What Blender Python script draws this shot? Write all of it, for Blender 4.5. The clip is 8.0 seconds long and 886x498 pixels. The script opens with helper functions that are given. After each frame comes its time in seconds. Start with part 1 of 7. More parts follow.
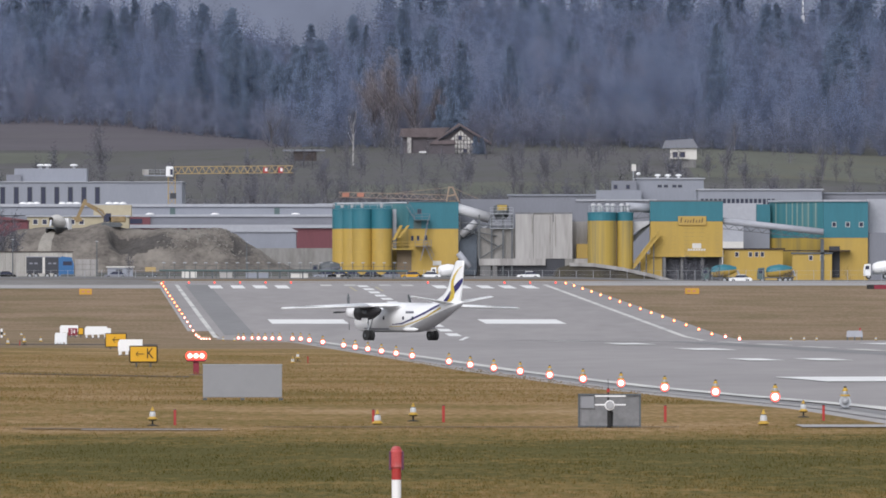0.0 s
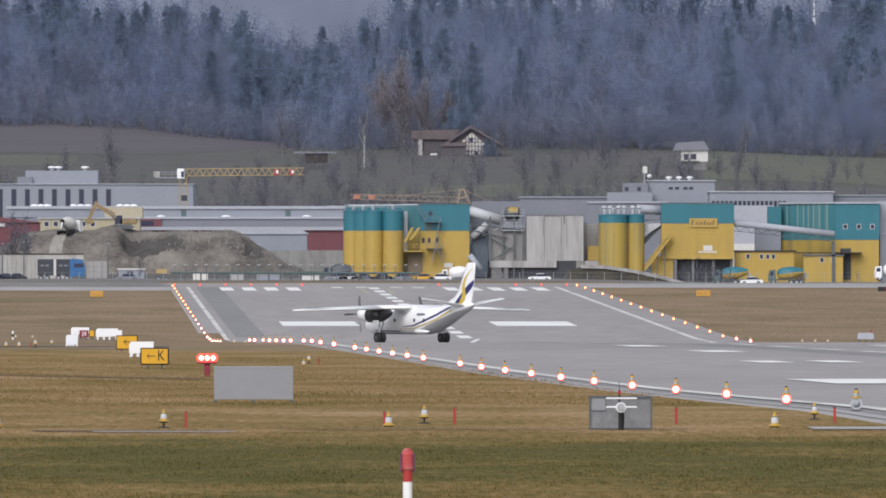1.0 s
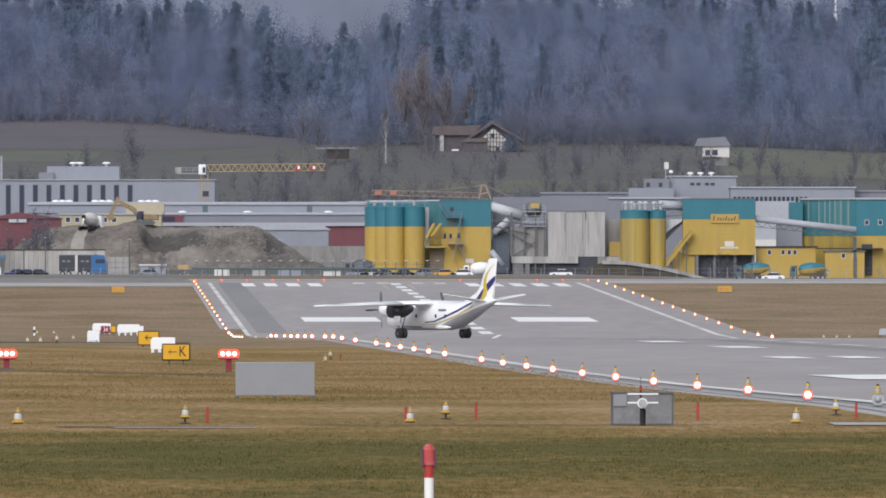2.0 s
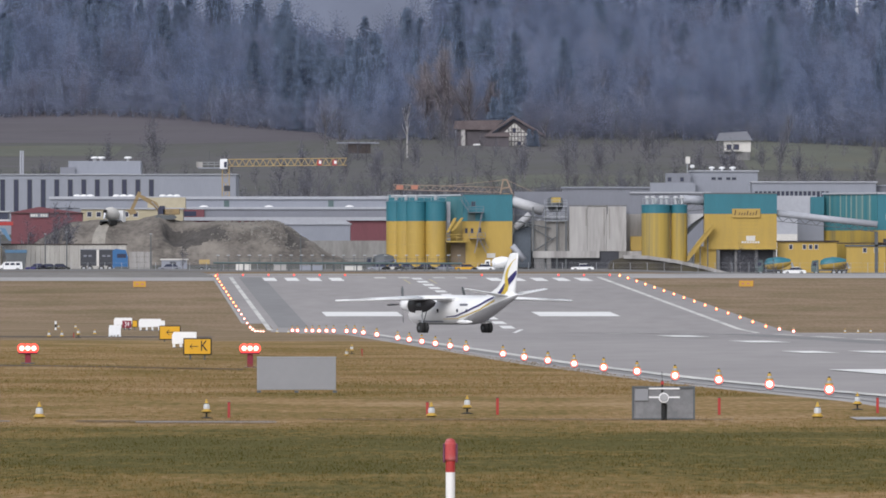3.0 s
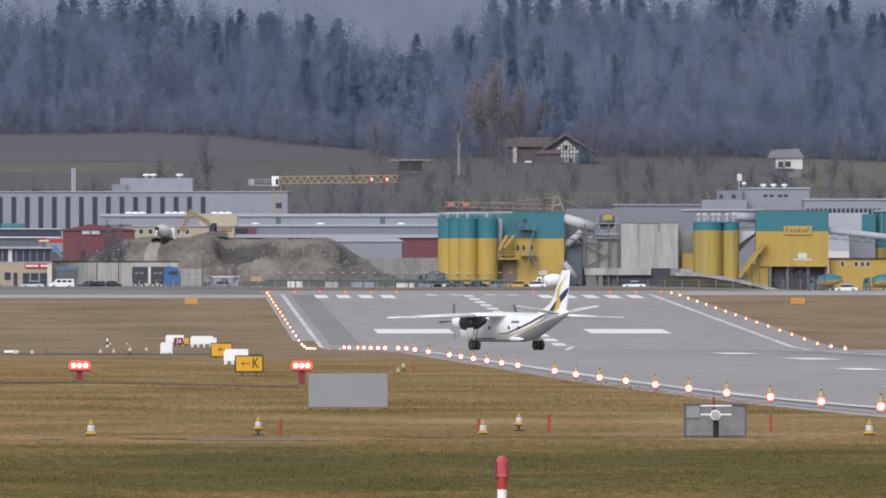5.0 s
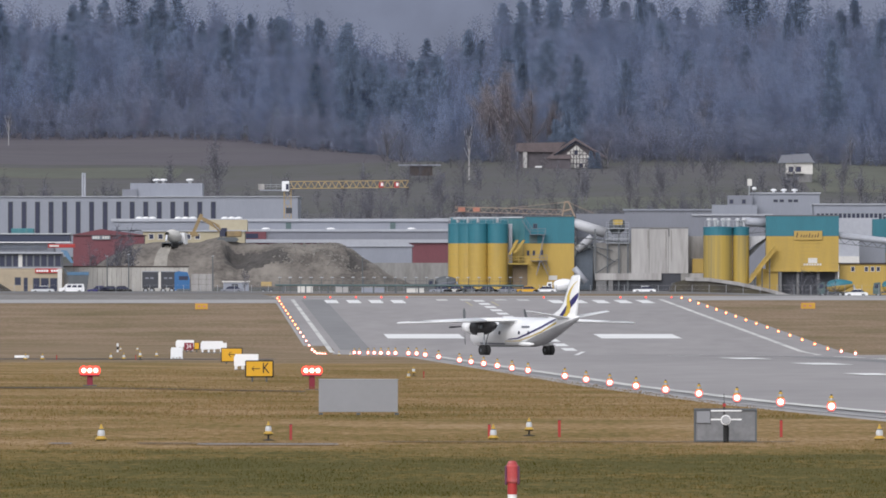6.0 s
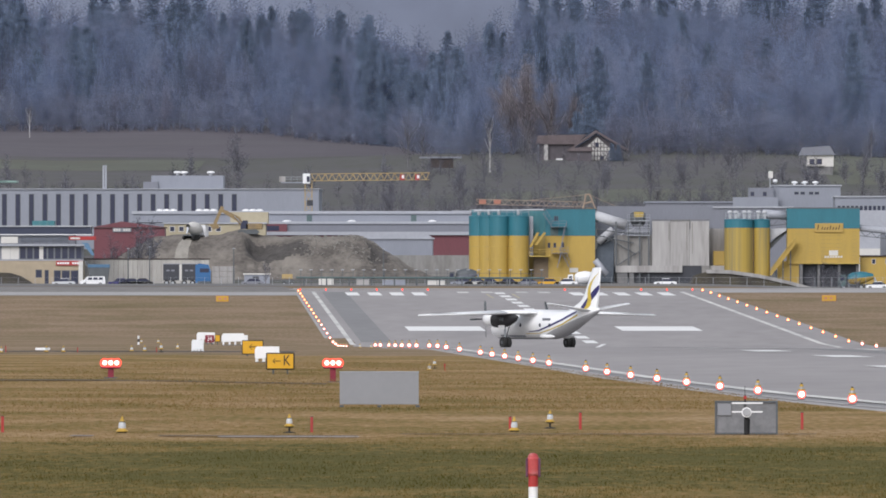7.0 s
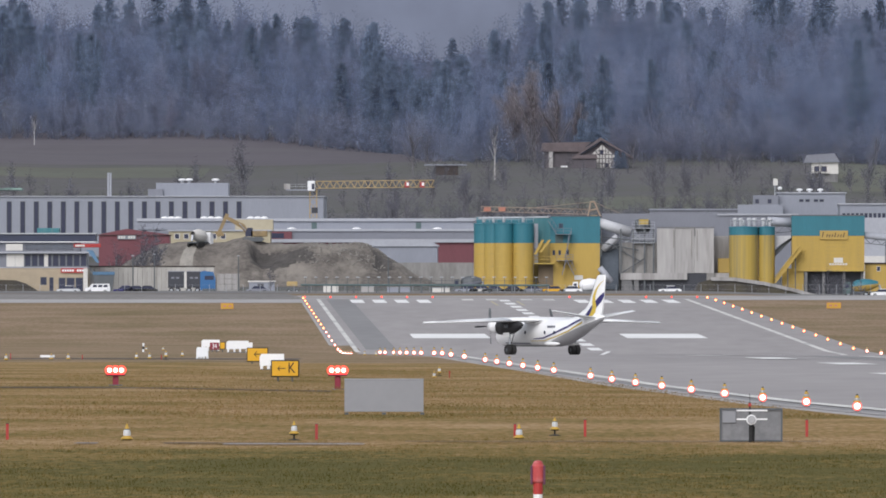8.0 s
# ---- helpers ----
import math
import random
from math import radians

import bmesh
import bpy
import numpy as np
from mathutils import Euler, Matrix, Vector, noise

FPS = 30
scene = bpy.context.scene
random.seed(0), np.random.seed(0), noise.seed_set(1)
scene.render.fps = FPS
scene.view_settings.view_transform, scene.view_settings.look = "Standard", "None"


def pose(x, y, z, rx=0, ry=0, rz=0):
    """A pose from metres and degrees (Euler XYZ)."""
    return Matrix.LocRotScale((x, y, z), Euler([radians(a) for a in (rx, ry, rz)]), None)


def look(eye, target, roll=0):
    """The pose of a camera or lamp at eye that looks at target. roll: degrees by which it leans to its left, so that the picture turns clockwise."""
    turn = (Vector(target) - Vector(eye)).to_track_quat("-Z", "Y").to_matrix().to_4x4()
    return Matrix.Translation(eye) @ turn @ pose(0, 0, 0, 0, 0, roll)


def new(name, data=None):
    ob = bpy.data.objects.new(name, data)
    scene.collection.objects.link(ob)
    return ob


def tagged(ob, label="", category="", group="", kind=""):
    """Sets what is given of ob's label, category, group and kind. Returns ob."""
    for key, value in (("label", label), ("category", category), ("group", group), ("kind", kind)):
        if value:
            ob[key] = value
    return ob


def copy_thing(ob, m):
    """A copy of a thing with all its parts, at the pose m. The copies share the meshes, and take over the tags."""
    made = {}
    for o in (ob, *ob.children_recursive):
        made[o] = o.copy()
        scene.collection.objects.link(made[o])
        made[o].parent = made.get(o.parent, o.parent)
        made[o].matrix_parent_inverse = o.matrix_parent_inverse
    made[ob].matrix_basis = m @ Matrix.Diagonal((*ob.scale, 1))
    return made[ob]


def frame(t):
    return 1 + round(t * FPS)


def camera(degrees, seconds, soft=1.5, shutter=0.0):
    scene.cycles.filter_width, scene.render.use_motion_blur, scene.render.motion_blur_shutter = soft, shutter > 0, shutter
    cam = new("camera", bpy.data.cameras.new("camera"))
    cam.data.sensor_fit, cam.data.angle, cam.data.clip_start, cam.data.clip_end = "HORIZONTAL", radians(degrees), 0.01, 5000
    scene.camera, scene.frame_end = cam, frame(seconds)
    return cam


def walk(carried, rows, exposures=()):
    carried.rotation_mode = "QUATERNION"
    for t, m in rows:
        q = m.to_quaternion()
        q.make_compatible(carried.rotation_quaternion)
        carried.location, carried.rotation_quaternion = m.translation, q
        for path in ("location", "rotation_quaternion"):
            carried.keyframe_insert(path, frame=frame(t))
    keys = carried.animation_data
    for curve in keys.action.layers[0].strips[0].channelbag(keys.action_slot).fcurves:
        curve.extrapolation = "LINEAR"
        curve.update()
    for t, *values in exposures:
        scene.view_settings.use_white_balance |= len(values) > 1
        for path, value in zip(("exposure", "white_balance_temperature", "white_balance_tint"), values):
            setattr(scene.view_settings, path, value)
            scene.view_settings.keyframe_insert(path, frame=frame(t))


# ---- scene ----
# camera: a long lens on a tripod beside the runway, panning slowly to the left
cam = camera(3.6, 8.0, soft=1.75)
EYE = (0.0, 0.0, 2.35)
# seconds, yaw and pitch in degrees
PAN = [
    (0.0, 0.000, 0.2366), (0.5, 0.0012, 0.2347), (1.0, 0.0452, 0.2453), (1.5, 0.0857, 0.2347),
    (3.0, 0.2194, 0.2060), (3.5, 0.2354, 0.1831), (4.0, 0.2687, 0.2102), (4.5, 0.3606, 0.2485),
    (6.0, 0.4709, 0.2963), (6.5, 0.4801, 0.2917), (7.0, 0.5559, 0.2653), (7.5, 0.5650, 0.2619),
    (8.0, 0.5754, 0.2952),
]
walk(cam, [(t, pose(*EYE, 90 + pitch, 0, yaw)) for t, yaw, pitch in PAN],
     exposures=[(0.0, 0.7, 6500, 12), (8.0, 0.7, 6500, 12)])

# an overcast winter day
world = bpy.data.worlds.new("overcast_sky")
scene.world = world
world.use_nodes = True
wn = world.node_tree.nodes
sky = wn.new("ShaderNodeTexSky")
sky.sky_type = "NISHITA"
sky.sun_disc = False
sky.sun_elevation = radians(38)
sky.sun_rotation = radians(200)
sky.air_density, sky.dust_density, sky.ozone_density = 1.0, 1.2, 2.0
cloud = wn.new("ShaderNodeHueSaturation")   # cloud cover takes most of the blue out of the sky
cloud.inputs["Saturation"].default_value = 0.3
world.node_tree.links.new(sky.outputs[0], cloud.inputs["Color"])
world.node_tree.links.new(cloud.outputs[0], wn["Background"].inputs[0])
wn["Background"].inputs[1].default_value = 0.115
sun = new("sun", bpy.data.lights.new("sun", "SUN"))
sun.data.energy, sun.data.angle, sun.data.color = 1.1, radians(40), (1.0, 0.98, 0.96)
sun.matrix_world = look((0, 0, 0), (math.sin(radians(20)) * 0.8, math.cos(radians(20)) * 0.8, -0.62))

# ---- materials ----
def surface(name, color, rough=0.7, metal=0.0, vary=0.18, scale=0.8, fine=9.0, bump=0.15, stain=None,
            stain_amount=0.0, stretch=(1, 1, 1), rnd=0.0, space="world", spec=0.4):
    """Base colour varied at two scales, with fine relief and an optional stain colour."""
    m = bpy.data.materials.new(name)
    m.use_nodes = True
    nt = m.node_tree
    N, L = nt.nodes, nt.links
    b = N["Principled BSDF"]
    b.inputs["Roughness"].default_value = rough
    b.inputs["Metallic"].default_value = metal
    b.inputs["Specular IOR Level"].default_value = spec
    if space == "world":
        co = N.new("ShaderNodeNewGeometry").outputs["Position"]
    else:
        co = N.new("ShaderNodeTexCoord").outputs["Object"]
    mp = N.new("ShaderNodeMapping")
    mp.inputs["Scale"].default_value = stretch
    L.new(co, mp.inputs["Vector"])
    big, small = N.new("ShaderNodeTexNoise"), N.new("ShaderNodeTexNoise")
    for n, s in ((big, scale), (small, fine)):
        n.inputs["Scale"].default_value = s
        n.inputs["Detail"].default_value = 6
        L.new(mp.outputs[0], n.inputs["Vector"])
    add = N.new("ShaderNodeMath")
    add.operation = "ADD"
    L.new(big.outputs["Fac"], add.inputs[0])
    L.new(small.outputs["Fac"], add.inputs[1])
    src = add.outputs[0]
    if rnd:
        info = N.new("ShaderNodeObjectInfo")
        k = N.new("ShaderNodeMath")
        k.operation = "MULTIPLY_ADD"
        k.inputs[1].default_value = rnd
        L.new(info.outputs["Random"], k.inputs[0])
        L.new(src, k.inputs[2])
        src = k.outputs[0]
    rng = N.new("ShaderNodeMapRange")
    rng.inputs["From Min"].default_value, rng.inputs["From Max"].default_value = 0.6, 1.4 + rnd
    rng.inputs["To Min"].default_value, rng.inputs["To Max"].default_value = 1 - vary * 1.5, 1 + vary * 1.5
    L.new(src, rng.inputs["Value"])
    hue = N.new("ShaderNodeHueSaturation")
    hue.inputs["Color"].default_value = (*color, 1)
    L.new(rng.outputs[0], hue.inputs["Value"])
    out = hue.outputs[0]
    if stain:
        tex = N.new("ShaderNodeTexNoise")
        tex.inputs["Scale"].default_value = scale * 0.6
        tex.inputs["Detail"].default_value = 8
        tex.inputs["Roughness"].default_value = 0.65
        L.new(mp.outputs[0], tex.inputs["Vector"])
        ramp = N.new("ShaderNodeMapRange")
        ramp.inputs["From Min"].default_value, ramp.inputs["From Max"].default_value = 0.48, 0.66
        ramp.inputs["To Max"].default_value = stain_amount
        L.new(tex.outputs["Fac"], ramp.inputs["Value"])
        mix = N.new("ShaderNodeMixRGB")
        mix.inputs[2].default_value = (*stain, 1)
        L.new(ramp.outputs[0], mix.inputs[0])
        L.new(out, mix.inputs[1])
        out = mix.outputs[0]
    L.new(out, b.inputs["Base Color"])
    if bump:
        bp = N.new("ShaderNodeBump")
        bp.inputs["Strength"].default_value = bump
        bp.inputs["Distance"].default_value = 0.03
        L.new(small.outputs["Fac"], bp.inputs["Height"])
        L.new(bp.outputs[0], b.inputs["Normal"])
    return m


def lamp_glow(name, color, strength):
    m = bpy.data.materials.new(name)
    m.use_nodes = True
    b = m.node_tree.nodes["Principled BSDF"]
    b.inputs["Base Color"].default_value = (*color, 1)
    b.inputs["Emission Color"].default_value = (*color, 1)
    b.inputs["Emission Strength"].default_value = strength
    return m


def thin(m, amount):
    """Lets light through thin blades and twigs."""
    N, L = m.node_tree.nodes, m.node_tree.links
    b = N["Principled BSDF"]
    tr, mix = N.new("ShaderNodeBsdfTranslucent"), N.new("ShaderNodeMixShader")
    mix.inputs[0].default_value = amount
    L.new(b.inputs["Base Color"].links[0].from_socket, tr.inputs["Color"])
    L.new(b.outputs[0], mix.inputs[1])
    L.new(tr.outputs[0], mix.inputs[2])
    L.new(mix.outputs[0], N["Material Output"].inputs[0])
    return m


def airy(m, amount):
    """A spray of fine twigs leaves gaps between them."""
    N, L = m.node_tree.nodes, m.node_tree.links
    o = N["Material Output"]
    gap, mix = N.new("ShaderNodeBsdfTransparent"), N.new("ShaderNodeMixShader")
    mix.inputs[0].default_value = amount
    L.new(o.inputs[0].links[0].from_socket, mix.inputs[1])
    L.new(gap.outputs[0], mix.inputs[2])
    L.new(mix.outputs[0], o.inputs[0])
    return m


def grassland(name, tones, patch, fine, streak):
    """Winter grass: straw and green tones in uneven patches, drawn out sideways."""
    m = bpy.data.materials.new(name)
    m.use_nodes = True
    N, L = m.node_tree.nodes, m.node_tree.links
    b = N["Principled BSDF"]
    b.inputs["Roughness"].default_value = 0.95
    b.inputs["Specular IOR Level"].default_value = 0.1
    co = N.new("ShaderNodeNewGeometry").outputs["Position"]
    mp = N.new("ShaderNodeMapping")
    mp.inputs["Scale"].default_value = (streak, 1, 1)
    L.new(co, mp.inputs["Vector"])
    a, c = N.new("ShaderNodeTexNoise"), N.new("ShaderNodeTexNoise")
    mp2 = N.new("ShaderNodeMapping")
    mp2.inputs["Scale"].default_value = (streak * 4, 1, 1)
    L.new(co, mp2.inputs["Vector"])
    for n, s, mo in ((a, patch, mp), (c, fine, mp2)):
        n.inputs["Scale"].default_value = s
        n.inputs["Detail"].default_value = 7
        n.inputs["Roughness"].default_value = 0.62
        L.new(mo.outputs[0], n.inputs["Vector"])
    # lusher strip of turf where the meadow lies wetter
    sep = N.new("ShaderNodeSeparateXYZ")
    L.new(co, sep.inputs[0])
    band = N.new("ShaderNodeMapRange")
    band.interpolation_type = "SMOOTHSTEP"
    band.inputs["From Min"].default_value, band.inputs["From Max"].default_value = 162, 196
    L.new(sep.outputs[1], band.inputs["Value"])
    band2 = N.new("ShaderNodeMapRange")
    band2.interpolation_type = "SMOOTHSTEP"
    band2.inputs["From Min"].default_value, band2.inputs["From Max"].default_value = 276, 236
    L.new(sep.outputs[1], band2.inputs["Value"])
    wet = N.new("ShaderNodeMath")
    wet.operation = "MULTIPLY"
    L.new(band.outputs[0], wet.inputs[0])
    L.new(band2.outputs[0], wet.inputs[1])
    k = N.new("ShaderNodeMath")
    k.operation = "MULTIPLY_ADD"
    k.inputs[1].default_value = -0.27
    L.new(wet.outputs[0], k.inputs[0])
    s1 = N.new("ShaderNodeMath")
    s1.operation = "MULTIPLY_ADD"
    s1.inputs[1].default_value = 0.9
    L.new(c.outputs["Fac"], s1.inputs[0])
    L.new(a.outputs["Fac"], s1.inputs[2])
    s2 = N.new("ShaderNodeMath")
    s2.operation = "SUBTRACT"
    s2.inputs[1].default_value = 0.135
    L.new(s1.outputs[0], s2.inputs[0])
    L.new(s2.outputs[0], k.inputs[2])
    ramp = N.new("ShaderNodeValToRGB")
    el = ramp.color_ramp.elements
    el[0].position, el[0].color = 0.5, (*tones[0], 1)
    el[1].position, el[1].color = 1.0, (*tones[3], 1)
    for p, t in ((0.72, tones[1]), (0.86, tones[2])):
        e = el.new(p)
        e.color = (*t, 1)
    L.new(k.outputs[0], ramp.inputs[0])
    L.new(ramp.outputs[0], b.inputs["Base Color"])
    bp = N.new("ShaderNodeBump")
    bp.inputs["Strength"].default_value = 0.4
    bp.inputs["Distance"].default_value = 0.05
    L.new(c.outputs["Fac"], bp.inputs["Height"])
    L.new(bp.outputs[0], b.inputs["Normal"])
    return m


TONES = ((0.085, 0.076, 0.014), (0.178, 0.124, 0.035), (0.262, 0.167, 0.068), (0.338, 0.233, 0.124))
M_GRASS = grassland("meadow_grass", TONES, 0.05, 0.4, 3.0)
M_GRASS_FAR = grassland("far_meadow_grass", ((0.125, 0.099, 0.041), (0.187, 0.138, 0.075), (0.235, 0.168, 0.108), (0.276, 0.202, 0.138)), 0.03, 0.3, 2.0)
M_BLADES = thin(grassland("grass_blades", TONES, 0.05, 0.4, 3.0), 0.5)
# blue share in these hill tones stands for distance haze
M_HILL = grassland("hazed_hill_meadow", ((0.08, 0.088, 0.071), (0.1, 0.103, 0.092), (0.108, 0.107, 0.108), (0.118, 0.112, 0.12)), 0.016, 0.15, 0.35)
M_ASPHALT = surface("weathered_asphalt", (0.268, 0.247, 0.243), 0.62, vary=0.13, scale=0.02, fine=0.35, bump=0.06,
                    stain=(0.185, 0.171, 0.17), stain_amount=0.7, stretch=(1, 0.12, 1))
M_ASPHALT_DARK = surface("dark_asphalt", (0.172, 0.167, 0.168), 0.6, vary=0.1, scale=0.05, fine=0.5, bump=0.06, stretch=(1, 0.15, 1))
M_CONCRETE_ROAD = surface("pale_concrete_road", (0.335, 0.325, 0.322), 0.8, vary=0.1, scale=0.1, fine=1.2, stretch=(1, 0.3, 1))
M_PAINT = surface("white_road_paint", (0.78, 0.78, 0.77), 0.6, vary=0.05, scale=0.1, fine=2.0, bump=0.05,
                  stain=(0.45, 0.45, 0.46), stain_amount=0.25)
M_PAINT_WORN = surface("worn_road_paint", (0.62, 0.61, 0.58), 0.6, vary=0.12, scale=0.15, fine=2.0, bump=0.05,
                       stain=(0.2, 0.2, 0.21), stain_amount=0.7)
M_PAINT_YELLOW = surface("worn_yellow_paint", (0.45, 0.38, 0.22), 0.6, vary=0.1, stain=(0.2, 0.2, 0.2), stain_amount=0.6)
# yellow kept duller, with the haze over the works put into its colour
M_YELLOW = surface("yellow_cladding", (0.405, 0.275, 0.062), 0.55, vary=0.05, scale=0.25, fine=2.5, bump=0.05,
                   stain=(0.31, 0.22, 0.07), stain_amount=0.6, stretch=(2, 2, 0.25))
M_YELLOW_DIRTY = surface("streaked_yellow_paint", (0.4, 0.285, 0.065), 0.6, vary=0.08, scale=0.3, fine=2.5, bump=0.05,
                         stain=(0.2, 0.17, 0.09), stain_amount=1.0, stretch=(3.5, 3.5, 0.07))
M_TEAL = surface("teal_cladding", (0.025, 0.145, 0.19), 0.5, vary=0.07, scale=0.3, fine=3.0, bump=0.05, stretch=(2, 2, 0.3))
M_TEAL_PALE = surface("weathered_teal_cladding", (0.04, 0.17, 0.205), 0.5, vary=0.1, scale=0.5, fine=3.0, bump=0.05,
                      stain=(0.12, 0.22, 0.22), stain_amount=0.7, stretch=(3, 3, 0.1))
M_CONCRETE = surface("stained_concrete", (0.34, 0.332, 0.33), 0.85, vary=0.14, scale=0.3, fine=1.5, bump=0.15,
                     stain=(0.15, 0.14, 0.135), stain_amount=0.8, stretch=(1.1, 1.1, 0.12))
M_STAIN = surface("water_stained_concrete", (0.22, 0.21, 0.2), 0.9, vary=0.2, scale=0.6, fine=3, stretch=(1, 1, 0.2))
M_CONCRETE_MID = surface("grimy_concrete", (0.235, 0.23, 0.225), 0.85, vary=0.14, scale=0.4, fine=2, stain=(0.14, 0.13, 0.12), stain_amount=0.6, stretch=(1, 1, 0.3))
M_CONCRETE_DARK = surface("dark_concrete", (0.17, 0.17, 0.175), 0.85, vary=0.15, scale=0.25, fine=1.5, bump=0.15,
                          stain=(0.07, 0.07, 0.075), stain_amount=0.7, stretch=(2, 2, 0.3))
# grey claddings lean blue in base colour to stand for distance haze
M_GREY_CLAD = surface("grey_metal_cladding", (0.228, 0.245, 0.292), 0.5, vary=0.05, scale=0.15, fine=2.0, bump=0.04, stretch=(2, 2, 0.4))
M_PALE_TUBE = surface("pale_tube_sheet", (0.43, 0.44, 0.47), 0.5, vary=0.08, scale=0.3, fine=2, stain=(0.3, 0.3, 0.31), stain_amount=0.5)
M_GREY_MID = surface("mid_grey_cladding", (0.17, 0.18, 0.215), 0.5, vary=0.06, scale=0.15, fine=2.0, bump=0.04, stretch=(2, 2, 0.4))
M_ROOF_PALE = surface("pale_metal_roof", (0.33, 0.345, 0.39), 0.5, vary=0.07, scale=0.12, fine=1.5, bump=0.05)
M_WHITE = surface("white_painted_metal", (0.74, 0.75, 0.77), 0.45, vary=0.03, scale=0.6, fine=4.0, bump=0.02)
M_OFFWHITE = surface("off_white_plaster", (0.55, 0.54, 0.52), 0.8, vary=0.07, scale=0.4, fine=3.0)
M_RED_CLAD = surface("dark_red_cladding", (0.14, 0.045, 0.058), 0.6, vary=0.08, scale=0.3, fine=2.0, stretch=(2, 2, 0.4))
M_RED = surface("red_paint", (0.36, 0.03, 0.028), 0.5, vary=0.1, scale=2.0, fine=12.0, stain=(0.25, 0.05, 0.05), stain_amount=0.4)
# shade of open bays as colour, lifted for haze; also plain dark paint
M_DARK = surface("dark_paint_and_shade", (0.04, 0.043, 0.054), 0.6, vary=0.1)
# glass tone raised towards blue, standing in for haze
M_GLASS = surface("dark_window_glass", (0.036, 0.041, 0.072), 0.2, vary=0.1, bump=0.0, spec=0.25)
M_BLACK = surface("black_rubber", (0.02, 0.02, 0.021), 0.8, vary=0.2, scale=3, fine=20)
M_STEEL = surface("galvanised_steel", (0.36, 0.38, 0.41), 0.45, metal=0.6, vary=0.1, scale=2.0, fine=15.0)
M_STEEL_DARK = surface("dull_dark_steel", (0.1, 0.11, 0.12), 0.6, metal=0.3, vary=0.12)
M_PIPE = surface("green_grey_pipe", (0.07, 0.11, 0.115), 0.5, vary=0.1)
M_EARTH = surface("dug_earth", (0.12, 0.108, 0.098), 0.95, vary=0.35, scale=0.22, fine=1.3, bump=0.5,
                  stain=(0.235, 0.215, 0.19), stain_amount=0.8)
M_EARTH_DARK = surface("dark_soil", (0.055, 0.05, 0.045), 0.95, vary=0.25, scale=0.3, fine=1.5, bump=0.4,
                       stain=(0.09, 0.08, 0.05), stain_amount=0.6)
M_CRANE_YELLOW = surface("crane_yellow_paint", (0.37, 0.27, 0.12), 0.5, vary=0.1)
M_DIGGER = surface("dirty_digger_paint", (0.24, 0.172, 0.085), 0.6, vary=0.15, scale=0.8, fine=4, stain=(0.16, 0.13, 0.1), stain_amount=0.7)
M_CRANE_PALE = surface("sun_bleached_crane_paint", (0.31, 0.235, 0.18), 0.6, vary=0.15)
M_ORANGE = surface("orange_red_paint", (0.4, 0.17, 0.12), 0.5, vary=0.15)
M_SIGN_YELLOW = surface("yellow_sign_face", (0.6, 0.325, 0.012), 0.5, vary=0.03, fine=5)
M_SIGN_DULL = surface("dull_ochre_board", (0.4, 0.27, 0.075), 0.6, vary=0.06)
M_SIGN_FADED = surface("faded_orange_sign_face", (0.46, 0.27, 0.03), 0.5, vary=0.05)
M_SILVER = surface("silver_car_paint", (0.5, 0.52, 0.55), 0.3, vary=0.04)
M_SIGN_RED = surface("dark_red_sign_face", (0.2, 0.015, 0.035), 0.5, vary=0.04)
M_BLUE = surface("blue_cab_paint", (0.025, 0.11, 0.27), 0.35, vary=0.06)
M_NAVY = surface("navy_stripe_paint", (0.02, 0.018, 0.12), 0.4, vary=0.04)
M_STRIPE = surface("gold_stripe_paint", (0.55, 0.4, 0.05), 0.4, vary=0.04)
M_PLANE = surface("white_aircraft_paint", (0.8, 0.81, 0.82), 0.35, vary=0.025, scale=0.5, fine=3.0, bump=0.01, space="object",
                  stain=(0.6, 0.6, 0.61), stain_amount=0.2)
M_BELLY = surface("grey_aircraft_paint", (0.33, 0.335, 0.35), 0.45, vary=0.06, scale=0.6, fine=4, space="object")
M_SOOT = surface("sooty_black_panel", (0.018, 0.018, 0.021), 0.55, vary=0.3, scale=1.0, fine=5, space="object")
M_LAMP_YELLOW = surface("yellow_lamp_paint", (0.46, 0.29, 0.04), 0.5, vary=0.06)
M_LAMP_GLASS = surface("clear_lamp_dome", (0.32, 0.33, 0.35), 0.15, vary=0.1, scale=6)
M_GREY_PANEL = surface("light_grey_panel", (0.235, 0.24, 0.26), 0.5, vary=0.03, scale=0.8, fine=6.0, bump=0.02,
                       stain=(0.215, 0.22, 0.235), stain_amount=0.5)
M_TILE = surface("brown_roof_tiles", (0.075, 0.056, 0.058), 0.85, vary=0.2, scale=0.5, fine=4)
# farm timber and tiles in paler copies that carry the haze as colour
M_TIMBER_HAZED = surface("hazed_timber", (0.085, 0.077, 0.088), 0.85, vary=0.15)
M_TILE_HAZED = surface("hazed_roof_tiles", (0.112, 0.092, 0.098), 0.85, vary=0.2, scale=0.5, fine=4)
M_TIMBER = surface("dark_timber", (0.045, 0.035, 0.033), 0.8, vary=0.15)
# ring and glass tones add the halo round the bulbs as glowing colour
G_RED = lamp_glow("red_lens_halo", (0.8, 0.09, 0.07), 0.5)
G_MID = lamp_glow("red_glass_halo", (1.0, 0.42, 0.35), 1.1)
G_SIGNAL = lamp_glow("signal_red_glass", (1.0, 0.05, 0.035), 1.1)
G_PINK = lamp_glow("red_lamp_core", (1.0, 0.58, 0.48), 4.0)
G_AMBER = lamp_glow("amber_lamp_core", (1.0, 0.5, 0.2), 4.0)
G_AMBER_RING = lamp_glow("amber_lens_halo", (1.0, 0.13, 0.025), 1.3)
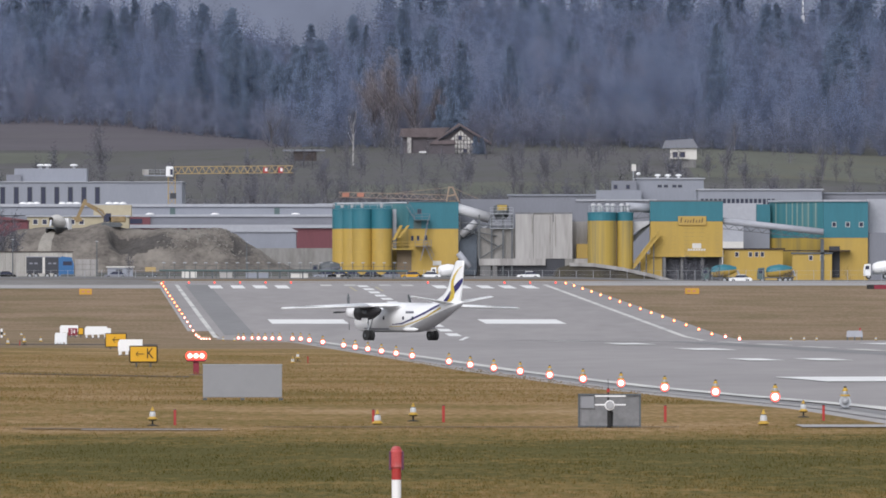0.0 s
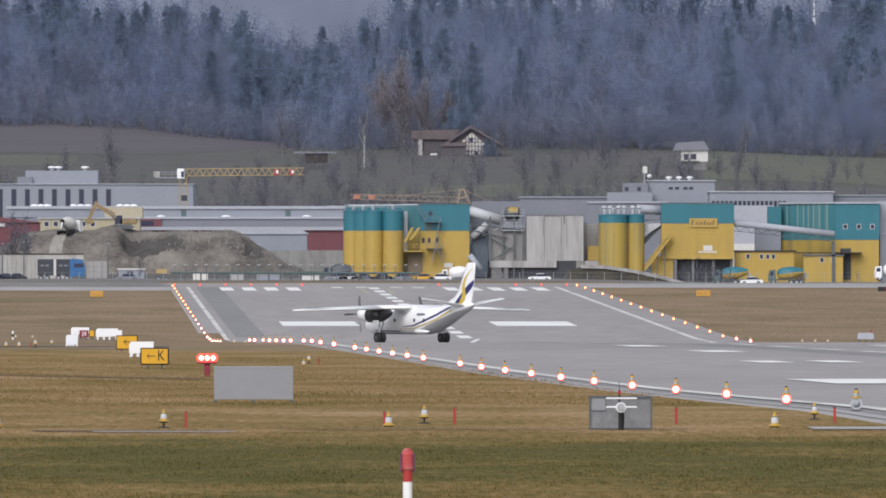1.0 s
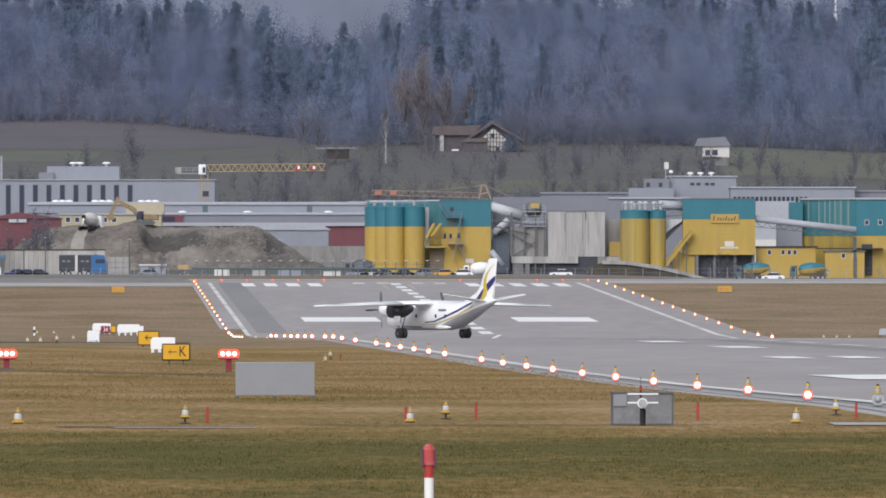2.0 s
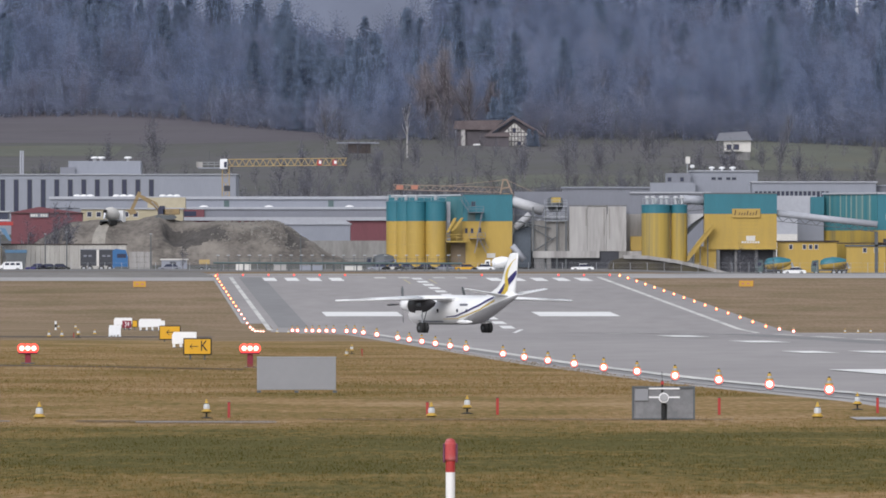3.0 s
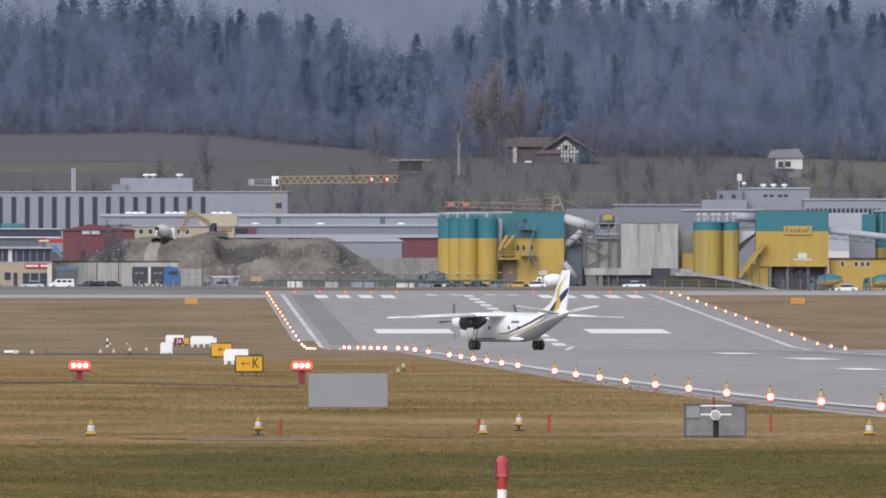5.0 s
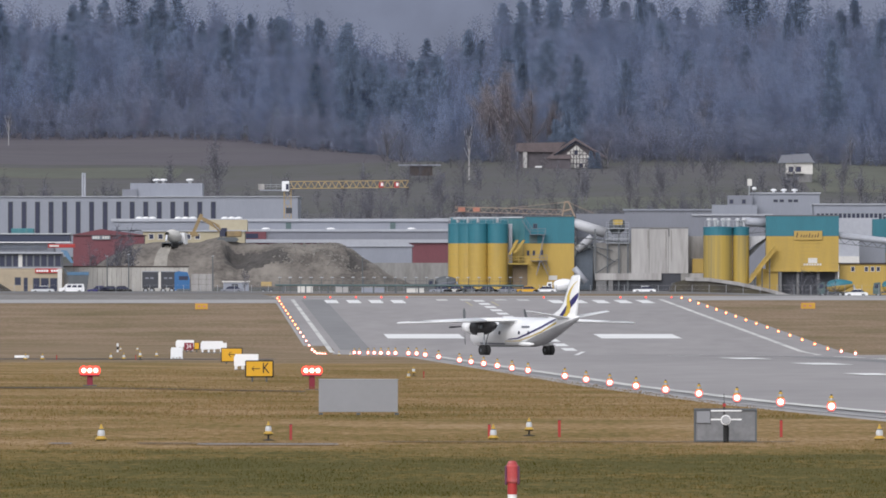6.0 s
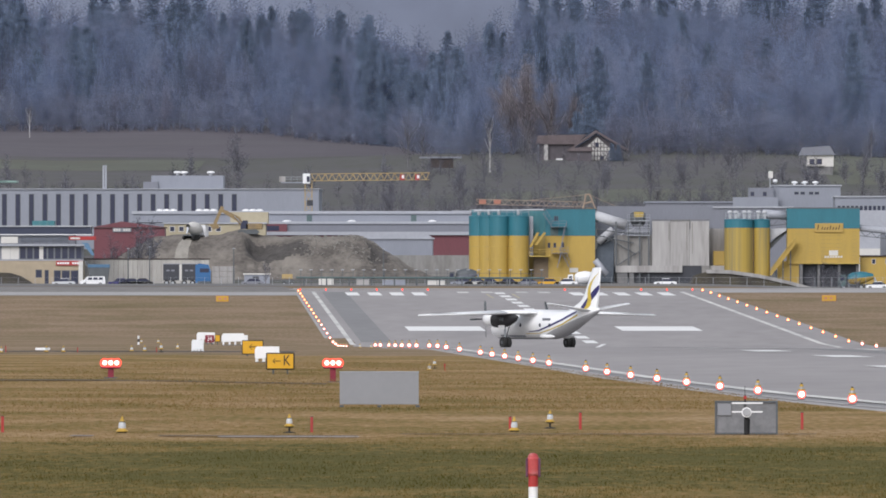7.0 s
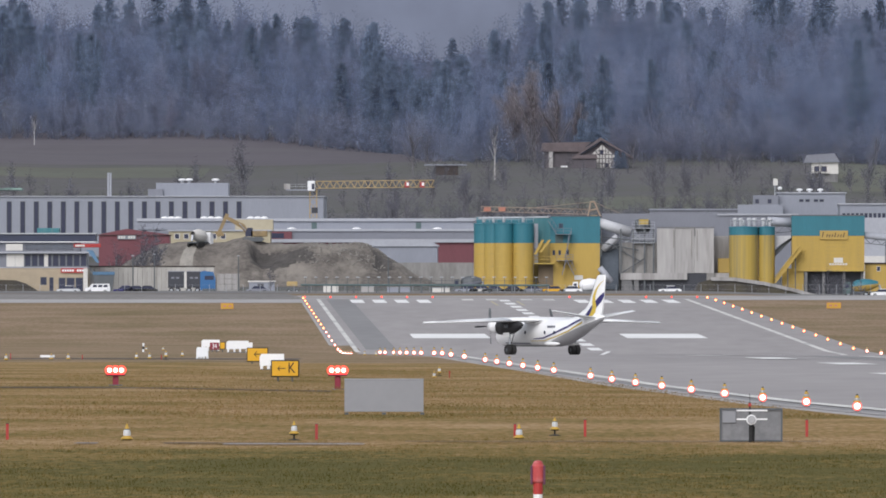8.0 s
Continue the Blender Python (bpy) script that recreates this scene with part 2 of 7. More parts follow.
G_SLOPE = lamp_glow("slope_lens_halo", (1.0, 0.045, 0.03), 1.5)
G_SLOPE_CORE = lamp_glow("slope_lamp_core", (1.0, 0.55, 0.45), 3.0)


# ---- mesh helpers ----
def origin(ob):
    o = Vector()
    while ob is not None:
        o += ob.location
        ob = ob.parent
    return o


def part(name, bm, material, parent=None, label="", smooth=False):
    """Links a bmesh, given in world coordinates, as one mesh object under its parent."""
    me = bpy.data.meshes.new(name)
    if parent is not None:
        bmesh.ops.translate(bm, verts=bm.verts, vec=-origin(parent))
    bm.normal_update()
    if smooth:
        for f in bm.faces:
            f.smooth = True
    bm.to_mesh(me)
    bm.free()
    me.materials.append(material)
    ob = new(name, me)
    ob.parent = parent
    if label:
        ob["label"] = label
    return ob


def thing(name, at, label, category, group="", kind=""):
    e = new(name)
    e.empty_display_size = 0.2
    e.location = at
    return tagged(e, label, category, group, kind)


def box(x0, x1, y0, y1, z0, z1, bm=None, bevel=0.0):
    bm = bm or bmesh.new()
    v = [bm.verts.new(p) for p in ((x0, y0, z0), (x1, y0, z0), (x1, y1, z0), (x0, y1, z0),
                                   (x0, y0, z1), (x1, y0, z1), (x1, y1, z1), (x0, y1, z1))]
    fs = [bm.faces.new([v[i] for i in q]) for q in ((0, 3, 2, 1), (4, 5, 6, 7), (0, 1, 5, 4), (1, 2, 6, 5), (2, 3, 7, 6), (3, 0, 4, 7))]
    if bevel:
        es = {e for f in fs for e in f.edges}
        bmesh.ops.bevel(bm, geom=list(es), offset=bevel, segments=1, affect="EDGES")
    return bm


def prism(outline, y0, y1, bm=None):
    """An outline in x and z, drawn out along y."""
    bm = bm or bmesh.new()
    a = [bm.verts.new((x, y0, z)) for x, z in outline]
    b = [bm.verts.new((x, y1, z)) for x, z in outline]
    n = len(outline)
    fs = [bm.faces.new(a), bm.faces.new(b[::-1])]
    for i in range(n):
        fs.append(bm.faces.new((a[i], b[i], b[(i + 1) % n], a[(i + 1) % n])))
    bmesh.ops.recalc_face_normals(bm, faces=fs)
    return bm


def turned(profile, seg=16, at=(0, 0, 0), bm=None):
    """A solid of revolution about z: profile of (radius, height)."""
    bm = bm or bmesh.new()
    rings = []
    for r, z in profile:
        rings.append([bm.verts.new((at[0] + r * math.cos(2 * math.pi * i / seg), at[1] + r * math.sin(2 * math.pi * i / seg), at[2] + z)) for i in range(seg)])
    fs = []
    for a, b in zip(rings, rings[1:]):
        for i in range(seg):
            fs.append(bm.faces.new((a[i], a[(i + 1) % seg], b[(i + 1) % seg], b[i])))
    fs.append(bm.faces.new(rings[0][::-1]))
    fs.append(bm.faces.new(rings[-1]))
    return bm


def rod(p, q, r, seg=8, bm=None, r2=None):
    """A round bar from p to q."""
    bm = bm or bmesh.new()
    p, q = Vector(p), Vector(q)
    d = (q - p).normalized()
    u = d.orthogonal().normalized()
    w = d.cross(u)
    r2 = r if r2 is None else r2
    a, b = [], []
    for i in range(seg):
        c = math.cos(2 * math.pi * i / seg) * u + math.sin(2 * math.pi * i / seg) * w
        a.append(bm.verts.new(p + c * r))
        b.append(bm.verts.new(q + c * r2))
    for i in range(seg):
        bm.faces.new((a[i], a[(i + 1) % seg], b[(i + 1) % seg], b[i]))
    bm.faces.new(a[::-1])
    bm.faces.new(b)
    return bm


def loft(rings, bm=None, caps=True):
    bm = bm or bmesh.new()
    vs = [[bm.verts.new(p) for p in ring] for ring in rings]
    n = len(vs[0])
    for a, b in zip(vs, vs[1:]):
        for i in range(n):
            bm.faces.new((a[i], a[(i + 1) % n], b[(i + 1) % n], b[i]))
    if caps:
        bm.faces.new(vs[0][::-1])
        bm.faces.new(vs[-1])
    bmesh.ops.recalc_face_normals(bm, faces=bm.faces)
    return bm


def ball(c, r, bm=None, seg=10, squash=1.0):
    bm = bm or bmesh.new()
    m = Matrix.Translation(c) @ Matrix.Diagonal((1, 1, squash, 1))
    bmesh.ops.create_uvsphere(bm, u_segments=seg, v_segments=max(6, seg * 2 // 3), radius=r, matrix=m)
    return bm


# ---- ground and runway ----
LEVELS = ((-400, 0), (945, 0), (1243, -0.6), (1440, -1.2), (1512, -1.3), (1560, -0.95), (1989, 5.45), (2060, 6.1), (2270, 6.8),
          (2680, 8.2), (3000, 12), (3200, 19), (3326, 25), (3780, 41.6), (4150, 56), (4650, 85), (4990, 90))


def lerp_table(table, y):
    for (a, za), (b, zb) in zip(table, table[1:]):
        if y <= b:
            return za + (zb - za) * max(0.0, (y - a) / (b - a))
    return table[-1][1]


# the runway sags a little on its near side
SAG = ((280, 0), (318, 0.05), (345, 0), (386, -0.08), (430, -0.15), (480, -0.18), (560, -0.21), (620, -0.17), (704, -0.13), (800, -0.08), (945, 0))


def level(x, y):
    z = lerp_table(LEVELS, y)
    if 280 < y < 945:
        u = x + 0.0288 * y
        z += lerp_table(SAG, y) * (min(1.0, max(0.0, (76.2 - u) / 58.8)) if u > 17.38 else min(1.0, max(0.0, (u + 2) / 10)))
    if 945 < y < 1600 and z < 0:      # the meadow dips less than the runway
        z *= 1 - 0.75 * min(1.0, max(0.0, (16.4 - 0.0288 * y - x) / 10))
    if 2070 < y < 2760 and x > 22:      # the yard lies lower before the works
        z -= 0.75 * min(1.0, (x - 22) / 25) * min(1.0, (y - 2070) / 60) * min(1.0, (2760 - y) / 60)
    if y > 2900:
        k = min(1.0, (y - 2900) / 900)
        z += k * (2.2 * math.sin(x * 0.021 + 1.0) + 1.6 * noise.noise((x * 0.02, y * 0.012, 0)))
        if y > 3900:
            z += min(1.0, (y - 3900) / 700) * (6.0 / (1 + math.exp((x + 88) / 9)) + 3.5 / (1 + math.exp(-(x + 8) / 10)))
            z -= min(1.0, (y - 3900) / 700) * 10.0 * math.exp(-((x + 44) / 24) ** 2)
    return z


def along(x_at, y):
    """Lines beside the runway axis, which drifts to the left as it recedes."""
    return x_at - 0.0288 * y


EDGE_L, EDGE_R = 19.68, 71.7
ROWS = sorted(set([-400, -100, 0] + [y for y in range(40, 2080, 10)] + [945, 1243, 1512, 1989] + list(range(2080, 4990, 30)) + [2270, 2680, 4990]))
COLS = [-900, -500, -350, -260] + list(range(-200, 201, 8)) + [260, 350, 500, 900]
gv = [(x, y, level(x, y)) for y in ROWS for x in COLS]
w = len(COLS)
gf = [(j * w + i, j * w + i + 1, (j + 1) * w + i + 1, (j + 1) * w + i) for j in range(len(ROWS) - 1) for i in range(w - 1)]
me = bpy.data.meshes.new("ground")
me.from_pydata(gv, [], gf)
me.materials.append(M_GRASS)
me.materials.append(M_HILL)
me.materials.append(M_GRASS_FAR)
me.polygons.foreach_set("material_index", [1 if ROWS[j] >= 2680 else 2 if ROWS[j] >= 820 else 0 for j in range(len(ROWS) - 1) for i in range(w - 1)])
ground = tagged(new("ground", me), "straw-brown and green winter grassland rising to a hillside", "ground", kind="structure")


def ribbon(name, left, right, y0, y1, lift, material, label="", parent=None, kind="structure", slope_l=0.0, slope_r=0.0):
    """A sheet of paving or paint between two lines that run with the runway."""
    ys = [y0] + [y for y in ROWS if y0 < y < y1] + [y1]
    bm = bmesh.new()
    prev = None
    for y in ys:
        a = bm.verts.new((along(left, y) + slope_l * (y - y0), y, level(along(left, y), y) + lift))
        b = bm.verts.new((along(right, y) + slope_r * (y - y0), y, level(along(right, y), y) + lift))
        if prev:
            bm.faces.new((prev[0], prev[1], b, a))
        prev = (a, b)
    ob = part(name, bm, material, parent, label)
    if parent is None:
        tagged(ob, label, "paving", kind=kind)
    return ob


runway = ribbon("runway", EDGE_L - 2.3, EDGE_R + 4.5, -150, 2032, 0.03, M_ASPHALT, "wide grey weathered asphalt runway")
ribbon("shoulder_strip", EDGE_L + 1.2, EDGE_L + 4.6, 1570, 1990, 0.045, M_ASPHALT_DARK, "darker patched asphalt strip", runway)
ribbon("edge_line", EDGE_L - 0.25, EDGE_L + 0.3, 1545, 1992, 0.055, M_PAINT_WORN, "worn white edge line", runway)
bm = bmesh.new()
prev = None
for y in [y for y in ROWS if 140 <= y <= 1990]:
    xa, xb = along(EDGE_L - 2.3, y), along(EDGE_L - 2.7, y)
    row = (bm.verts.new((xb, y, level(xb, y) - 0.01)), bm.verts.new((xa, y, level(xa, y) + 0.03)))
    if prev:
        bm.faces.new((prev[0], prev[1], row[1], row[0]))
    prev = row
part("shoulder_edge", bm, M_CONCRETE_ROAD, runway, "worn sloping shoulder edge")
ribbon("shoulder_band", EDGE_L - 2.28, EDGE_L - 1.8, 150, 940, 0.045, M_CONCRETE_ROAD, "pale concrete shoulder band", runway)
ribbon("shoulder_joint", EDGE_L - 1.78, EDGE_L - 1.25, 150, 940, 0.045, M_ASPHALT_DARK, "dark asphalt joint", runway)
ribbon("edge_line", EDGE_L - 1.05, EDGE_L - 0.45, 150, 960, 0.055, M_PAINT_WORN, "worn white edge line", runway)
ribbon("edge_line", EDGE_R - 0.35, EDGE_R + 0.35, 1512, 1992, 0.055, M_PAINT_WORN, "worn white edge line", runway)
MID = (EDGE_L + EDGE_R) / 2
for k in range(14):
    y = 1984 - k * 31
    drift = (1984 - y) * 0.0018
    ribbon("centre_dash", MID - 0.7 + drift, MID + 0.7 + drift, y - 18, y, 0.055, M_PAINT, "", runway)
for k in range(5):
    for side in (-1, 1):
        x0 = MID - 0.4 + side * (11.05 + 3.1 * k)
        if side > 0 or k < 4:
            ribbon("threshold_bar", x0 - 0.88, x0 + 0.88, 1952, 1984, 0.055, M_PAINT, "", runway)
for x0 in (-4.9, -1.5, 3.4, 6.5):
    ribbon("threshold_bar", MID - 0.1 + x0 - 0.8, MID - 0.1 + x0 + 0.8, 1978, 1992, 0.055, M_PAINT_WORN, "", runway)
ribbon("aiming_mark", MID - 18.2, MID - 9.2, 1648, 1681, 0.055, M_PAINT, "", runway)
ribbon("aiming_mark", MID + 6.8, MID + 16.2, 1648, 1681, 0.055, M_PAINT, "", runway)

# markings on the level part of the runway
for y in (792, 894, 1000):
    ribbon("touchdown_mark", MID - 9.2, MID - 7.0, y - 14, y + 16, 0.055, M_PAINT, "", runway)
for a, b in ((-13.3, -11.7), (-10.2, -8.6)):
    ribbon("touchdown_mark", MID + a, MID + b, 640, 662, 0.055, M_PAINT, "", runway)
ribbon("aiming_mark", MID - 19.7, MID - 11.0, 464, 497, 0.055, M_PAINT, "", runway)
for y in range(560, 1500, 50):
    ribbon("centre_dash", MID - 0.45, MID + 0.45, y, y + 30, 0.055, M_PAINT_WORN, "", runway)
ribbon("touchdown_mark", MID + 7, MID + 9.2, 878, 908, 0.055, M_PAINT, "", runway)
ribbon("touchdown_mark", MID + 7, MID + 9.2, 986, 1016, 0.055, M_PAINT, "", runway)
for dx in (-2.2, 1.4):
    ribbon("lead_line", MID + dx, MID + dx + 0.3, 1925, 1968, 0.06, M_PAINT_YELLOW, "faded yellow lead line", runway)
ribbon("lead_line", MID - 3.1, MID - 2.6, 1462, 1554, 0.06, M_PAINT, "", runway, slope_l=0.05, slope_r=0.05)
ribbon("tyre_track", MID - 3.4, MID - 1.2, 560, 1500, 0.04, M_ASPHALT_DARK, "faint dark tyre rubber", runway)

M_JOINT = surface("pale_runway_joint", (0.3, 0.29, 0.285), 0.6, vary=0.15, scale=0.2, fine=2.0)
for y in (1262, 1452, 870):
    ribbon("paving_joint", EDGE_L + 8, EDGE_R + 4, y, y + (9 if y > 1000 else 4), 0.045, M_JOINT, "pale transverse paving joint", runway)


def track(name, x0, x1, y0, y1, mat, label):
    bm = bmesh.new()
    n = max(2, int((x1 - x0) / 3))
    rng = random.Random(int(y0))
    rows = [(x0 + (x1 - x0) * i / n, rng.uniform(-0.4, 0.4)) for i in range(n + 1)]
    vs = [(bm.verts.new((x, y0 + j * 0.6, level(x, y0) + 0.02)), bm.verts.new((x, y1 + j, level(x, y1) + 0.02))) for x, j in rows]
    for a, b in zip(vs, vs[1:]):
        bm.faces.new((a[0], b[0], b[1], a[1]))
    return tagged(part(name, bm, mat), label, "path", kind="structure")


track("service_path", -6.9, -4.2, 268.0, 269.6, M_CONCRETE_ROAD, "narrow pale concrete strip through the grass")
track("cable_duct", -8.1, -4.25, 270.2, 271.6, M_EARTH_DARK, "dark cable duct line in the grass")
track("cover_slab", -9.8, -9.35, 270.0, 272.0, M_CONCRETE_DARK, "small grey cover slab in the grass")
track("cable_duct", -3.5, 4.6, 274.5, 275.6, M_EARTH_DARK, "dark cable duct line in the grass")
track("service_apron", 7.0, 40, 274.5, 280.5, M_CONCRETE_ROAD, "pale concrete apron beside the runway")
track("drain_strip", -60, -9.0, 498, 504, M_EARTH_DARK, "dark drain line through the grass")
track("cable_duct", -60, -18, 880, 900, M_EARTH_DARK, "dark cable duct line in the grass")

def field(name, c0, c1, y0, y1, mat, label):
    """A field laid over the slope on the same grid as the ground."""
    xs = [x for x in COLS if c0 <= x <= c1]
    ys = [y for y in ROWS if y0 <= y <= y1]
    bm = bmesh.new()
    vs = [[bm.verts.new((x, y, level(x, y) + 0.05)) for x in xs] for y in ys]
    for a, b in zip(vs, vs[1:]):
        for i in range(len(xs) - 1):
            bm.faces.new((a[i], a[i + 1], b[i + 1], b[i]))
    return tagged(part(name, bm, mat), label, "field", kind="structure")


# soil colour shifted to violet to carry the haze on the slope
field("ploughed_field", -260, -40, 3940, 4200, surface("hazed_ploughed_soil", (0.092, 0.083, 0.096), 0.95, vary=0.12, scale=0.02, fine=0.2, stretch=(0.3, 1, 1), stain=(0.1, 0.092, 0.095), stain_amount=0.6), "brown ploughed field along the edge of the wood")
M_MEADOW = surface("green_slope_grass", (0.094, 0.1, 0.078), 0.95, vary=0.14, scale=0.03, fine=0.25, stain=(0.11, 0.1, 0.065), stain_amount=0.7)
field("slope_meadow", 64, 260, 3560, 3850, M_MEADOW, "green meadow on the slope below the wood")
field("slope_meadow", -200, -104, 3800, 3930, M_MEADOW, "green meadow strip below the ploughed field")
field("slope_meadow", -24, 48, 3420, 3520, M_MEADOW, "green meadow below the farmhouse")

# ---- the works beyond the runway ----
M_STRIP = surface("pale_teal_strip", (0.22, 0.29, 0.27), 0.5, vary=0.1)
YA = 2682.26      # line of the concrete works
GA = 8.0         # ground there


def silo(x, y, r, z_top, z_split, parent, dirty=False):
    """A painted steel silo with a band of teal round its head."""
    part("silo_shell", turned([(r, GA - 0.6), (r, GA + 2.5), (r + 0.03, GA + 2.52), (r, GA + 2.6), (r, z_split)], 24, (x, y, 0)),
         M_YELLOW_DIRTY if dirty else M_YELLOW, parent, smooth=False)
    part("silo_head", turned([(r + 0.015, z_split), (r + 0.015, z_top - 0.25), (r + 0.06, z_top - 0.22), (r + 0.06, z_top - 0.06),
                              (r * 0.98, z_top), (0.4, z_top + 0.12)], 24, (x, y, 0)),
         M_TEAL, parent, "teal silo head")
    part("filter_cap", turned([(0.32, z_top + 0.2), (0.32, z_top + 0.9), (0.42, z_top + 0.95), (0.36, z_top + 1.15), (0.1, z_top + 1.22)], 12, (x, y, 0)),
         M_STEEL, parent)


def railing(pts, parent, h=1.1, r=0.035, mat=None, name="railing"):
    bm = bmesh.new()
    for p, q in zip(pts, pts[1:]):
        p, q = Vector(p), Vector(q)
        for k in (0.55, 1.0):
            rod(p + Vector((0, 0, h * k)), q + Vector((0, 0, h * k)), r, 5, bm)
        n = max(1, int((q - p).length / 1.3))
        for i in range(n + 1):
            a = p.lerp(q, i / n)
            rod(a, a + Vector((0, 0, h)), r, 5, bm)
    return part(name, bm, mat or M_STEEL, parent)


def truss(p, q, width, height, r, parent, mat, name="truss", bays=None):
    """A lattice girder from p to q."""
    p, q = Vector(p), Vector(q)
    d = (q - p).normalized()
    side = d.cross(Vector((0, 0, 1))).normalized() * width / 2
    up = side.cross(d).normalized() * height
    if up.z < 0:
        up = -up
    bm = bmesh.new()
    cs = [side, -side, side + up, -side + up]
    for c in cs:
        rod(p + c, q + c, r, 5, bm)
    n = bays or max(2, int((q - p).length / height))
    for i in range(n):
        a, b = p.lerp(q, i / n), p.lerp(q, (i + 1) / n)
        for s in (side, -side):
            lo, hi = (a, b) if i % 2 else (b, a)
            rod(lo + s, hi + s + up, r * 0.7, 4, bm)
        rod(a + side, b - side, r * 0.6, 4, bm)
        rod(a + side + up, b - side + up, r * 0.6, 4, bm)
    return part(name, bm, mat, parent)


def window(parent, x0, x1, y, z0, z1, frame_mat, bars=0, name="window"):
    """A window set in a wall that faces the airfield: frame proud of the wall, pane sunk in it."""
    bm = bmesh.new()
    t = min(0.12, (x1 - x0) * 0.1)
    for a, b, c, d in ((x0, x0 + t, z0, z1), (x1 - t, x1, z0, z1), (x0 + t, x1 - t, z0, z0 + t), (x0 + t, x1 - t, z1 - t, z1)):
        box(a, b, y - 0.06, y + 0.05, c, d, bm)
    for i in range(bars):
        xm = x0 + (x1 - x0) * (i + 1) / (bars + 1)
        box(xm - t / 2, xm + t / 2, y - 0.05, y + 0.05, z0 + t, z1 - t, bm)
    f = part(name, bm, frame_mat, parent)
    part("pane", box(x0 + t, x1 - t, y - 0.02, y + 0.03, z0 + t, z1 - t), M_GLASS, f)
    return f


# bank of cement silos
bank = thing("silo_bank", (-15.48, YA, GA), "bank of yellow cement silos with teal heads", "silo")
for px_x, dy in ((-19.14, 2.5), (-17.31, 1.2), (-15.38, -0.2), (-11.67, -0.8)):
    silo(px_x, YA + dy, 1.95, 21.06, 17.3, bank)
railing([(-20.86, YA - 1.5, 21.17), (-9.68, YA - 2.0, 21.17)], bank)
part("pipe_run", rod((-20.22, YA + 1, 22.03), (-6.88, YA + 1, 22.24), 0.16), M_STEEL, bank)

# mixing tower beside them
tower = thing("mixing_tower", (-2.8, YA + 6, GA), "yellow and teal clad mixing tower with steel stairs", "industrial tower")
part("lower_wall", box(-6.5, 2.9, YA + 1, YA + 11, GA - 0.5, 17.3), M_YELLOW, tower)
part("upper_wall", box(-6.55, 2.95, YA + 0.95, YA + 11.05, 17.3, 22.35), M_TEAL, tower, "teal upper cladding")
part("roof_edge", box(-6.6, 3.01, YA + 0.85, YA + 11.1, 22.35, 22.5), M_STEEL_DARK, tower)
part("recessed_wall", box(-9.7, -6.52, YA + 3.2, YA + 10.5, GA - 0.5, 17.3), M_YELLOW_DIRTY, tower, "streaked yellow recessed bay")
part("recessed_head", box(-9.75, -6.57, YA + 3.15, YA + 10.55, 17.3, 22.05), M_TEAL_PALE, tower, "faded teal recessed bay")
part("rear_head", box(-20.6, -9.8, YA + 6, YA + 10, 20.4, 22.25), M_TEAL, tower, "teal housing behind the silos")
part("duct", box(-9.6, -8.85, YA + 0.4, YA + 1.2, 13.2, 21.0, bevel=0.06), M_ROOF_PALE, tower, "pale upright duct")
bm = bmesh.new()
for i in range(10):
    box(-6.45 + i * 1.0, -6.45 + i * 1.0 + 0.05, YA + 0.92, YA + 0.985, 17.34, 22.31, bm)
part("cladding_rib", bm, M_TEAL, tower)
for x0, z0, x1, z1 in ((-9.4, 15.1, -7.9, 17.9), (-8.4, 15.5, -6.6, 17.9)):
    part("conveyor_stub", prism([(x0 - 0.3, z0), (x0 + 0.25, z0), (x1 + 0.25, z1), (x1 - 0.3, z1)], YA - 1.6, YA - 0.6), M_YELLOW, tower)
part("platform", box(-9.6, -5.8, YA - 1.8, YA + 1, 13.3, 13.5), M_YELLOW_DIRTY, tower)
railing([(-9.6, YA - 1.8, 13.5), (-5.8, YA - 1.8, 13.5)], tower, 1.2, 0.06, mat=M_YELLOW)
# flat panel; the recess and its darkness are only put into the colour
part("recess", box(-8.8, -6.0, YA + 0.85, YA + 0.99, GA, 13.2), surface("recess_shade_brown", (0.17, 0.13, 0.09), 0.8, vary=0.15), tower, "flat brown panel for the dark recess")
part("upper_door", box(-5.6, -4.1, YA + 0.88, YA + 0.94, 17.35, 18.9), M_PIPE, tower)
for x0, x1, zz in ((-5.5, -2.5, 19.0), (-5.3, -2.2, 14.0)):
    part("landing", box(x0, x1, YA - 0.9, YA + 0.9, zz - 0.08, zz), M_GREY_MID, tower)
    railing([(x0, YA - 0.9, zz), (x1, YA - 0.9, zz)], tower, mat=M_GREY_MID)
for x0, a, x1, b in ((-7.0, 21.6, -5.3, 19.0), (-2.9, 19.0, -3.8, 14.0), (-3.4, 14.0, -2.0, 11.2), (-3.6, 14.0, -4.3, 11.2)):
    bm = bmesh.new()
    for dy in (-0.8, -0.1):
        rod((x0, YA + dy, a), (x1, YA + dy, b), 0.05, 5, bm)
        rod((x0 + 0.35, YA + dy, a + 0.9), (x1 + 0.35, YA + dy, b + 0.9), 0.035, 5, bm)
    n = 14
    for k in range(n):
        u = (k + 0.5) / n
        xc, zc = x0 + (x1 - x0) * u, a + (b - a) * u
        box(xc - 0.16, xc + 0.16, YA - 0.8, YA - 0.1, zc - 0.02, zc + 0.02, bm)
        if k % 3 == 0:
            rod((xc, YA - 0.8, zc), (xc + 0.35, YA - 0.8, zc + 0.9), 0.03, 4, bm)
    part("stair_flight", bm, M_GREY_MID, tower)
